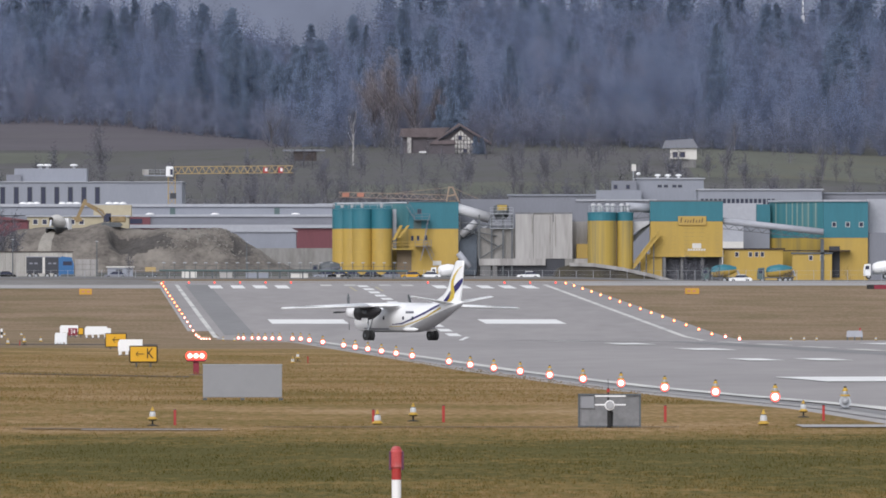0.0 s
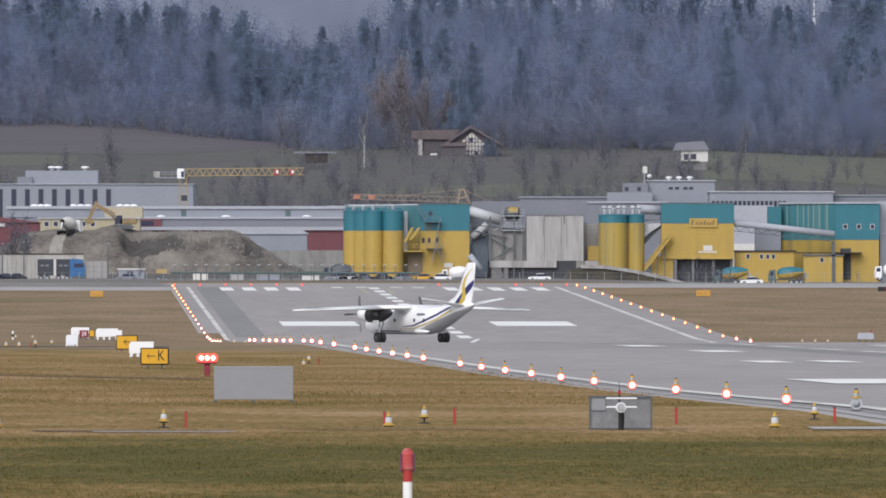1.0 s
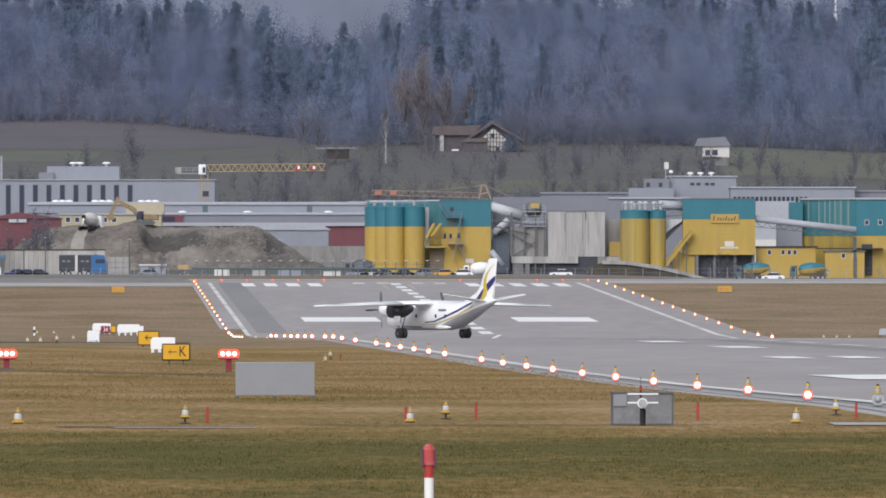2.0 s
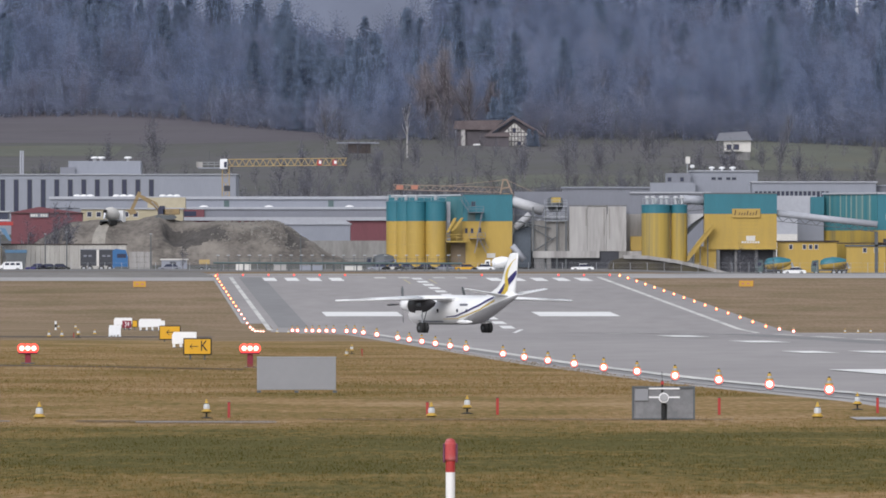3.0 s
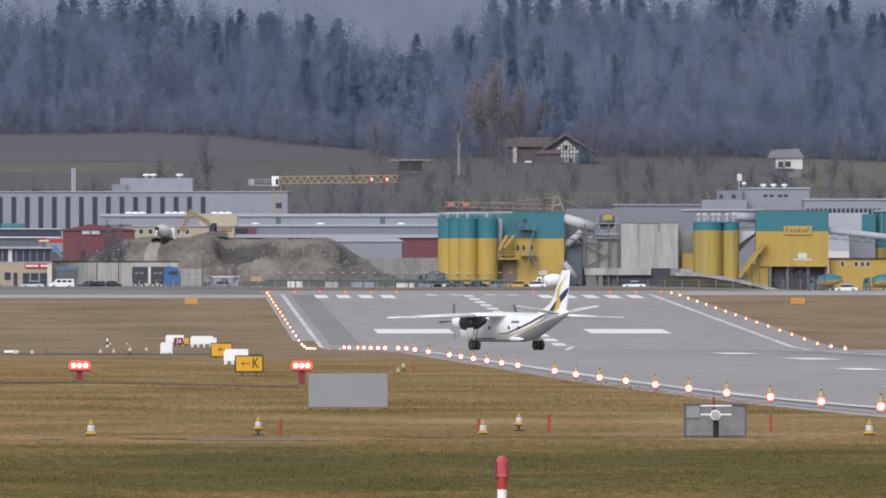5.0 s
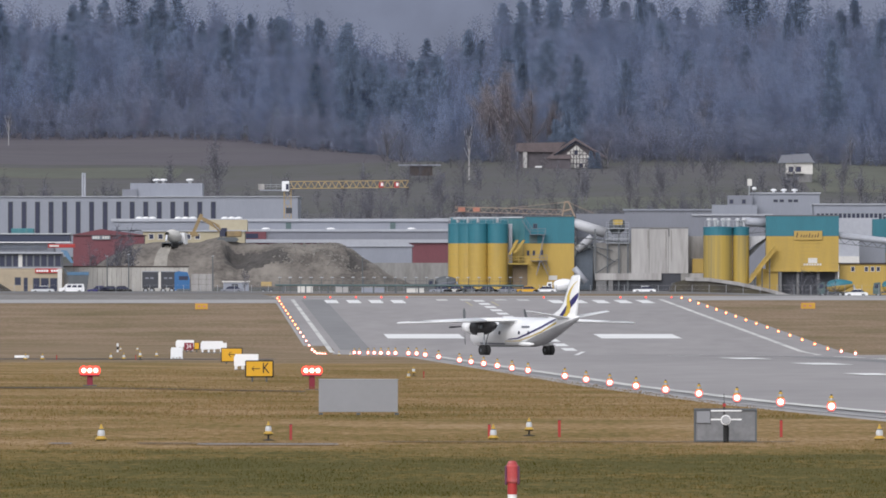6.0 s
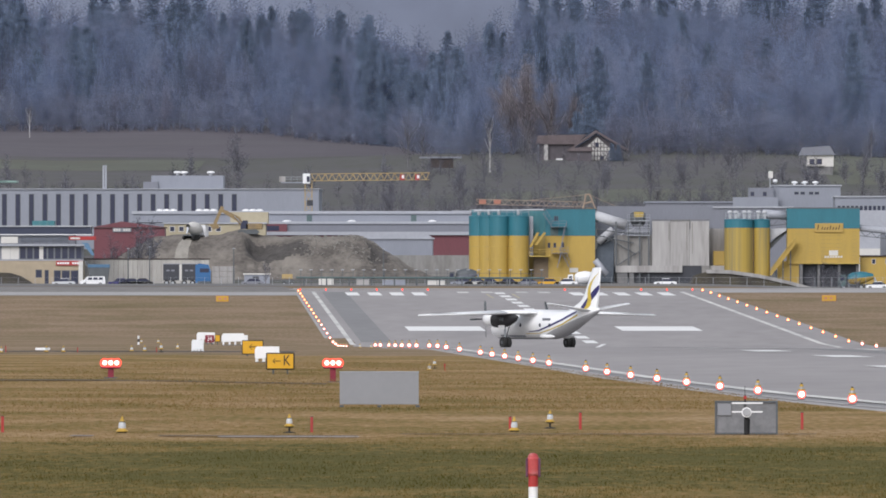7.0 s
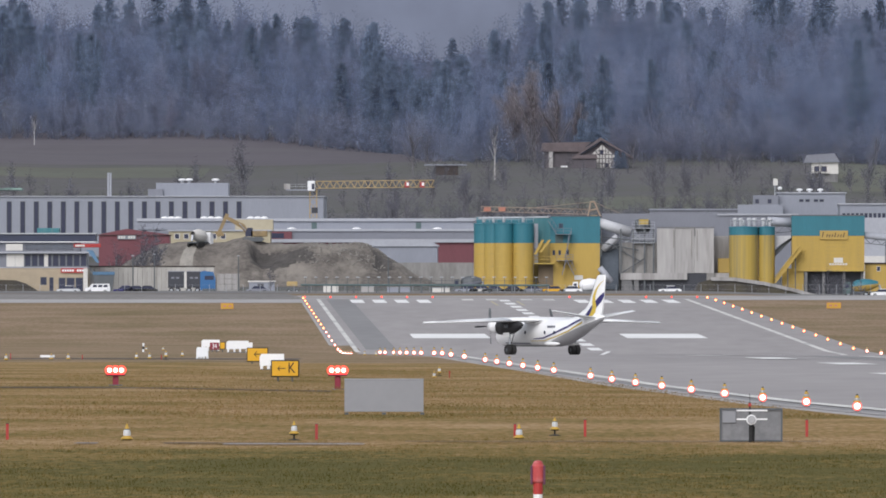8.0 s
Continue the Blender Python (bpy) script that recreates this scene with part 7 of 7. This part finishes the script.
for ob in (red_light, amber_light, off_light, red_end):
    for o in (*ob.children_recursive, ob):
        bpy.data.objects.remove(o)


def dome_light(stem):
    """Inset-style taxi light: yellow skirt, clear dome and yellow cone."""
    t = thing("taxi_light", (0, 0, 0), "small yellow and silver taxiway light in the grass", "taxiway light", "taxiway lights")
    b = 0.12 if stem else 0.0
    if stem:
        part("stem", rod((0, 0, 0), (0, 0, 0.14), 0.02, 8), M_BLACK, t)
        part("foot", turned([(0.14, 0), (0.13, 0.02), (0.03, 0.04)], 10), M_BLACK, t)
    part("base_ring", turned([(0.08, b), (0.088, b + 0.012), (0.08, b + 0.024)], 14), M_BLACK, t, "black base ring")
    part("skirt", turned([(0.1, b + 0.024), (0.11, b + 0.034), (0.104, b + 0.05), (0.078, b + 0.062), (0.066, b + 0.085)], 14), M_LAMP_YELLOW, t, "yellow skirt")
    part("dome", turned([(0.064, b + 0.086), (0.066, b + 0.13), (0.06, b + 0.17), (0.046, b + 0.192)], 14), M_SILVER, t, "silver dome")
    part("collar", turned([(0.05, b + 0.19), (0.054, b + 0.198), (0.046, b + 0.208)], 12), M_STEEL_DARK, t)
    part("cone", turned([(0.046, b + 0.208), (0.036, b + 0.232), (0.02, b + 0.262), (0.016, b + 0.288), (0.005, b + 0.296)], 12), M_LAMP_YELLOW, t, "yellow cone")
    return t


d0, d1 = dome_light(False), dome_light(True)
for px_x, y, kind, sc in ((-5.75, 279.03, d1, 0.95), (-1.31, 281.86, d0, 1.05), (-0.61, 288.72, d1, 0.95), (6.38, 280.6, d0, 1.1),
                          (7.61, 297.67, d1, 0.92), (-9.06, 279.03, d0, 1.15), (-6.72, 629.92, d0, 1.1), (-6.71, 651.31, d1, 1.1),
                          (-33.12, 875.26, d0, 1.4), (-32.07, 875.26, d0, 1.4), (-28.32, 890.89, d0, 1.4), (-27.5, 890.89, d0, 1.4), (-26, 875.26, d1, 1.4),
                          (-35.31, 860.17, d0, 1.4), (-27.38, 959.42, d0, 1.3), (-16.04, 1084.57, d0, 1.2), (-16.91, 1084.57, d0, 1.2), (-15.27, 1133.86, d0, 1.2), (-14.45, 1133.86, d0, 1.2),
                          (29.33, 1187.86, d0, 1.3), (30.43, 1187.86, d0, 1.3), (31.48, 1187.86, d0, 1.3), (36.48, 1187.86, d0, 1.3), (-37.85, 1216.83, d0, 1.3), (-36.39, 1216.83, d0, 1.3)):
    put(kind, px_x, y, sc)
for ob in (d0, d1):
    for o in (*ob.children_recursive, ob):
        bpy.data.objects.remove(o)


def stake(x, y, h):
    z = level(x, y)
    t = thing("marker_stake", (x, y, z), "thin red marker stake in the grass", "marker stake", "marker stakes")
    part("board", box(x - 0.028, x + 0.028, y - 0.012, y + 0.012, z - 0.1, z + h, bevel=0.006), M_RED, t)
    part("tip", box(x - 0.03, x + 0.03, y - 0.014, y + 0.014, z + h, z + h + 0.012), M_DARK, t)


for x, y, h in ((-5.33, 280.28, 0.31), (-1.4, 283.47, 0.28), (0.01, 286.72, 0.34), (4.52, 286.72, 0.34), (7.83, 290.06, 0.32), (-11.48, 280.28, 0.32), (-6.05, 631.52, 0.3),
                (-31.19, 875.26, 0.3), (-26.28, 875.26, 0.3), (-35.65, 875.26, 0.4)):
    stake(x, y, h)

# red and white post close to the camera
px_, py_ = -0.5, 151.18
post = thing("boundary_post", (px_, py_, 0), "weathered red and white round boundary post", "post")
part("white_shaft", turned([(0.05, -0.2), (0.05, 0.5)], 14, (px_, py_, 0)), M_WHITE, post, "white lower shaft")
part("red_shaft", turned([(0.052, 0.5), (0.052, 0.8)], 14, (px_, py_, 0)), M_RED, post)
part("red_head", turned([(0.056, 0.62), (0.07, 0.64), (0.071, 0.8), (0.058, 0.815), (0.05, 0.84), (0.038, 0.856), (0.012, 0.862)], 14, (px_, py_, 0)),
     surface("faded_red_paint", (0.4, 0.06, 0.062), 0.6, vary=0.15, scale=6, fine=30, stain=(0.6, 0.5, 0.5), stain_amount=0.35), post, "faded red head")
for sd in (-1, 1):
    part("strap", box(min(px_ + sd * 0.055, px_ + sd * 0.08), max(px_ + sd * 0.055, px_ + sd * 0.08), py_ - 0.05, py_ + 0.04, 0.6, 0.81, bevel=0.01), surface("purple_stained_strap", (0.13, 0.05, 0.09), 0.6, vary=0.2, scale=8, fine=30), post, "dark purple side strap")


def approach_unit(px_x, y, lift):
    """Slope-indicator box: three glowing red lamps on a short red pedestal."""
    g = level(px_x, y)
    z = g + lift
    t = thing("slope_indicator", (px_x, y, g), "red slope indicator unit with three glowing lamps", "approach light", "slope indicators")
    part("pedestal", box(px_x - 0.11, px_x + 0.11, y - 0.1, y + 0.1, g, z + 0.28, bevel=0.02), M_SIGN_RED, t)
    part("base_plate", box(px_x - 0.24, px_x + 0.24, y - 0.24, y + 0.24, g - 0.02, g + 0.03), M_STEEL_DARK, t)
    part("tray", box(px_x - 0.36, px_x + 0.36, y - 0.2, y + 0.3, z + 0.28, z + 0.35, bevel=0.02), M_SIGN_RED, t)
    part("housing", box(px_x - 0.34, px_x + 0.34, y - 0.1, y + 0.3, z + 0.352, z + 0.62, bevel=0.04), M_SIGN_RED, t)
    for i in (-1, 0, 1):
        # oversized glowing lens disc stands for the red halo round each lamp
        ln = part("lens", rod((px_x + i * 0.22, y - 0.14 - i * 0.006, z + 0.49), (px_x + i * 0.22, y - 0.101, z + 0.49), 0.17, 18), G_SLOPE, t)
        part("bulb", ball((px_x + i * 0.22, y - 0.152, z + 0.49), 0.085, seg=14), G_SLOPE_CORE, ln, smooth=True)


approach_unit(-9.1, 519.69, 0.22)
approach_unit(-17.29, 519.69, 0.07)


def sign(name, label, px0, px1, y, z0, z1, face, border, legs=2, text=""):
    g = level(px0, y)
    t = thing(name, ((px0 + px1) / 2, y, g), label, "airfield sign")
    part("housing", box(px0, px1, y - 0.08, y + 0.12, z0, z1, bevel=0.03), border, t)
    part("face", box(px0 + 0.05, px1 - 0.05, y - 0.1, y - 0.081, z0 + 0.05, z1 - 0.05), face, t)
    for i in range(legs):
        xx = px0 + (px1 - px0) * (i + 0.5) / legs
        part("leg", rod((xx, y + 0.02, g - 0.05), (xx, y + 0.02, z0 + 0.02), 0.04, 8), M_STEEL_DARK, t)
    return t


def arrow(t, x, y, z, s):
    """A black arrow pointing left."""
    bm = bmesh.new()
    for (a, b, c, d) in ((x - s, x + s, z - 0.05 * s, z + 0.13 * s),):
        box(a, b, y - 0.012, y, c, d, bm)
    for sg in (1, -1):
        prism([(x - s, z + 0.04 * s), (x - s + 0.16 * s, z + 0.04 * s), (x - 0.3 * s, z + 0.04 * s + sg * 0.6 * s), (x - 0.48 * s, z + 0.04 * s + sg * 0.6 * s)], y - 0.012, y, bm)
    part("arrow", bm, M_BLACK, t)


def letters(t, text, x, y, z, size, mat):
    cu = bpy.data.curves.new("letters", "FONT")
    cu.body, cu.size, cu.extrude, cu.align_x, cu.align_y = text, size, 0.006, "CENTER", "CENTER"
    tmp = new("letters_curve", cu)
    me_ = bpy.data.meshes.new_from_object(tmp)
    bpy.data.objects.remove(tmp)
    me_.materials.clear()
    me_.materials.append(mat)
    ob = new("lettering", me_)
    ob.parent = t
    ob.location = Vector((x, y, z)) - t.location
    ob.rotation_euler = (math.pi / 2, 0, 0)
    ob.scale = (0.78, 1, 1)


k_sign = sign("taxiway_sign", "yellow taxiway sign with black arrow and letter K", -12.91, -11.74, 580.12, 0.07, 0.77, M_SIGN_YELLOW, M_BLACK)
arrow(k_sign, -12.47, 580.12 - 0.101, 0.42, 0.17)
letters(k_sign, "K", -12.06, 580.12 - 0.107, 0.43, 0.62, M_BLACK)
a_sign = sign("taxiway_sign", "yellow taxiway sign with a black arrow", -19.29, -18.06, 804.68, 0.06, 0.87, M_SIGN_YELLOW, M_BLACK)
arrow(a_sign, -18.61, 804.68 - 0.101, 0.48, 0.26)
r_sign = sign("holding_sign", "dark red holding sign with white number 34", -30.14, -29.41, 1133.86, 0.08, 0.67, M_SIGN_RED, M_SIGN_RED)
letters(r_sign, "34", -29.77, 1133.86 - 0.107, 0.37, 0.52, M_WHITE)
y_sign = sign("taxiway_sign", "narrow yellow taxiway sign beside the holding sign", -29.63, -29.17, 1144.27, 0.1, 0.7, M_SIGN_YELLOW, M_BLACK, 1)


def sign_back(px0, px1, y, z0, z1, slant):
    """The white back of a sign housing, standing on its feet."""
    g = level(px0, y)
    t = thing("sign_back", ((px0 + px1) / 2, y, g), "white rounded back of an airfield sign", "airfield sign", "white sign backs")
    h, l = z1 - z0, px1 - px0
    part("shell", prism([(px0, z0 + h * 0.25), (px0, z1 - h * 0.2), (px0 + l * 0.07, z1), (px1, z1), (px1, z0 + h * 0.3), (px1 - l * 0.02, z0 + h * 0.28), (px0 + l * 0.04, z0 + h * 0.2)], y, y + 0.7), M_WHITE, t)
    for u in (0.08, 0.36, 0.62, 0.92):
        part("leg", box(px0 + l * u - 0.07, px0 + l * u + 0.07, y + 0.05, y + 0.5, g - 0.05, z0 + h * 0.3), M_WHITE, t)
    part("base", box(px0 + l * 0.05, px1 - l * 0.05, y - 0.05, y + 0.75, g - 0.02, g + 0.03), M_STEEL_DARK, t)


sign_back(-16.43, -15.2, 712.71, -0.05, 0.72, 1)
sign_back(-24.54, -23.79, 890.89, -0.08, 0.74, 1)
sign_back(-32.6, -31.06, 1199.28, 0.04, 0.81, 1)
sign_back(-28.43, -26.68, 1118.61, -0.03, 0.83, 1)
sign_back(-27.81, -27.35, 1160.23, -0.12, 0.63, 1)

for px0, px1, z0, z1, s_, lab in ((-48.79, -47.05, 4.02, 4.85, 1889.77, "small orange distance sign by the perimeter road"),
                                (32.42, 34.39, 4.09, 4.93, 1889.77, "small orange distance sign by the perimeter road")):
    t = sign("airfield_marker_sign", lab, px0, px1, s_, z0, z1, M_SIGN_FADED, M_ORANGE)
    for i in range(2):
        part("mark_bar", box(px0 + 0.35 + i * 0.7, px0 + 0.75 + i * 0.7, s_ - 0.13, s_ - 0.101, z0 + 0.3, z1 - 0.3), M_ORANGE, t)
sg = sign("runway_sign", "black and dark red sign by the perimeter road", 58.59, 61.56, 1948.83, 4.62, 5.47, M_SIGN_RED, M_BLACK)
part("black_face", box(58.63, 59.61, 1948.83 - 0.12, 1948.83 - 0.101, 4.66, 5.43), M_BLACK, sg)

# plain grey screen
gx_, gy_ = -6.07, 356.36
scr = thing("grey_screen", (-5.07, gy_, 0), "plain light grey metal screen standing in the grass", "screen")
part("panel", box(gx_, -4.07, gy_, gy_ + 0.05, 0.07, 0.89, bevel=0.008), M_GREY_PANEL, scr)
part("top_trim", box(gx_ - 0.01, -4.06, gy_ - 0.01, gy_ + 0.06, 0.89, 0.91), M_STEEL, scr)
for x in (gx_ + 0.05, (gx_ + -4.07) / 2, -4.1):
    part("foot", box(x - 0.05, x + 0.05, gy_ - 0.1, gy_ + 0.2, 0.0, 0.055), M_STEEL_DARK, scr)

# framed equipment board with its sensor head
ex0, ex1, ey, ez1 = 2.64, 3.87, 275.64, 0.66
eq = thing("equipment_board", ((ex0 + ex1) / 2, ey, 0), "grey framed equipment board in the grass", "equipment board")
part("panel", box(ex0 + 0.03, ex1 - 0.03, ey, ey + 0.03, 0.03, ez1 - 0.03), surface("smudged_grey_panel", (0.16, 0.163, 0.172), 0.5, vary=0.12, scale=2.5, fine=12, stain=(0.24, 0.24, 0.25), stain_amount=0.6), eq)
for a, b, c, d in ((ex0, ex0 + 0.035, 0, ez1), (ex1 - 0.035, ex1, 0, ez1), (ex0 + 0.035, ex1 - 0.035, ez1 - 0.035, ez1), (ex0 + 0.035, ex1 - 0.035, 0, 0.035)):
    part("frame_bar", box(a, b, ey - 0.04, ey + 0.05, c, d), M_STEEL_DARK, eq)
part("cover_plate", box(ex0 + 0.05, ex0 + 0.32, ey - 0.03, ey - 0.002, ez1 - 0.29, ez1 - 0.05, bevel=0.006), M_GREY_PANEL, eq)
hx = 3.25
hd = thing("flash_light", (hx, ey - 1.0, 0), "white flashing light on a dark post before the board", "approach light")
part("post", rod((hx, ey - 1.0, 0), (hx, ey - 1.0, 0.3), 0.035, 10), M_BLACK, hd)
part("bracket", prism([(hx - 0.05, 0.0), (hx + 0.06, 0.0), (hx + 0.07, 0.3), (hx + 0.02, 0.36), (hx - 0.05, 0.3)], ey - 0.98, ey - 0.92), M_BLACK, hd)
part("lamp_body", rod((hx, ey - 1.12, 0.44), (hx, ey - 0.95, 0.44), 0.1, 16), M_WHITE, hd)
part("lamp_lens", rod((hx, ey - 1.14, 0.44), (hx, ey - 1.121, 0.44), 0.08, 16), M_LAMP_GLASS, hd)
for z in (0.45, 0.62):
    part("cross_bar", box(hx - 0.29, hx + 0.31, ey - 1.06, ey - 1.03, z - 0.014, z + 0.014), M_WHITE, hd)
part("mast", rod((hx - 0.03, ey - 1.0, 0.3), (hx - 0.03, ey - 1.0, 0.78), 0.018, 6), M_BLACK, hd)
part("mast_cap", box(hx - 0.06, hx, ey - 1.03, ey - 0.97, 0.7, 0.76), M_RED, hd)
part("whip_aerial", rod((hx - 0.03, ey - 1.0, 0.78), (hx - 0.035, ey - 1.0, 0.95), 0.005, 5), M_BLACK, hd)

# pale cabinet on the far grass
cx0, cx1, cy = 36.43, 37.91, 1272.7
cz = level(cx0, cy) + 0.2
cab = thing("equipment_cabinet", ((cx0 + cx1) / 2, cy, cz), "pale grey rounded equipment cabinet with a small beacon", "cabinet")
part("body", prism([(cx0, cz + 0.15), (cx0 + 0.05, cz + 0.65), (cx0 + 0.15, cz + 0.72), (cx1 - 0.15, cz + 0.72), (cx1 - 0.05, cz + 0.65), (cx1, cz + 0.15)], cy, cy + 0.9), M_ROOF_PALE, cab)
for x in (cx0 + 0.1, (cx0 + cx1) / 2, cx1 - 0.1):
    part("leg", box(x - 0.06, x + 0.06, cy + 0.1, cy + 0.6, cz - 0.25, cz + 0.18), M_STEEL_DARK, cab)
part("beacon", rod((cx1 - 0.25, cy + 0.4, cz + 0.7), (cx1 - 0.25, cy + 0.4, cz + 0.98), 0.08, 8), M_RED, cab)
# small white flat markers and a banded pole on the meadow
bp = thing("banded_pole", (-35.5, 1133.86, level(0, 1133.86)), "short black and white banded pole", "pole")
zb = level(0, 1133.86)
for i in range(4):
    part("band", rod((-35.5, 1133.86, zb + i * 0.25), (-35.5, 1133.86, zb + i * 0.25 + 0.25), 0.08, 8), M_WHITE if i % 2 else M_BLACK, bp)
fm = thing("ground_marker", (-35.19, 923.89, level(0, 923.89)), "flat white marker board lying in the grass", "marker")
part("board", box(-35.7, -34.78, 923.89, 923.89 + 1.5, level(0, 923.89), level(0, 923.89) + 0.16, bevel=0.02), M_WHITE, fm)
part("skid", box(-35.56, -34.89, 923.89 + 0.4, 923.89 + 1.0, level(0, 923.89) - 0.05, level(0, 923.89) + 0.01), M_STEEL_DARK, fm)


# ---- grass of the meadow ----
def meadow(name, y0, y1, count, h0, h1, wd, seed, mat, label, spread=0.05):
    rs = np.random.RandomState(seed)
    u = rs.rand(count)
    y = y0 * (y1 / y0) ** u
    x = (rs.rand(count) * 2 - 1.0) * (1 + y * 0.05)
    keep = x < 17.2 - 0.0288 * y - 0.6
    x, y = x[keep], y[keep]
    n = len(x)
    tuft = 0.75 + 0.45 * np.sin(x * 1.7 + np.sin(y * 0.35) * 2) * np.sin(y * 0.21 + x * 0.4)
    h = (h0 + (h1 - h0) * rs.rand(n) ** 1.5) * tuft
    lean = (rs.rand(n, 2) - 0.5) * h[:, None] * 1.6
    a = rs.rand(n) * 3.14
    w_ = wd * (0.6 + 0.8 * rs.rand(n))
    z = np.zeros(n)
    dx, dy = np.cos(a) * w_, np.sin(a) * w_
    V = np.stack([np.stack([x - dx, y - dy, z - 0.01], 1), np.stack([x + dx, y + dy, z - 0.01], 1), np.stack([x + lean[:, 0], y + lean[:, 1], z + h], 1)], 1).reshape(-1, 3)
    me = bpy.data.meshes.new(name)
    me.vertices.add(len(V))
    me.vertices.foreach_set("co", V.ravel())
    me.loops.add(n * 3)
    me.loops.foreach_set("vertex_index", np.arange(n * 3))
    me.polygons.add(n)
    me.polygons.foreach_set("loop_start", np.arange(0, n * 3, 3))
    me.update(calc_edges=True)
    me.materials.append(mat)
    return tagged(new(name, me), label, "grass", kind="stuff")


meadow("grass", 130, 300, 170000, 0.015, 0.055, 0.006, 1, M_BLADES, "short straw-coloured and green winter grass")
meadow("grass", 300, 700, 130000, 0.015, 0.055, 0.012, 2, M_BLADES, "short straw-coloured winter grass farther off")
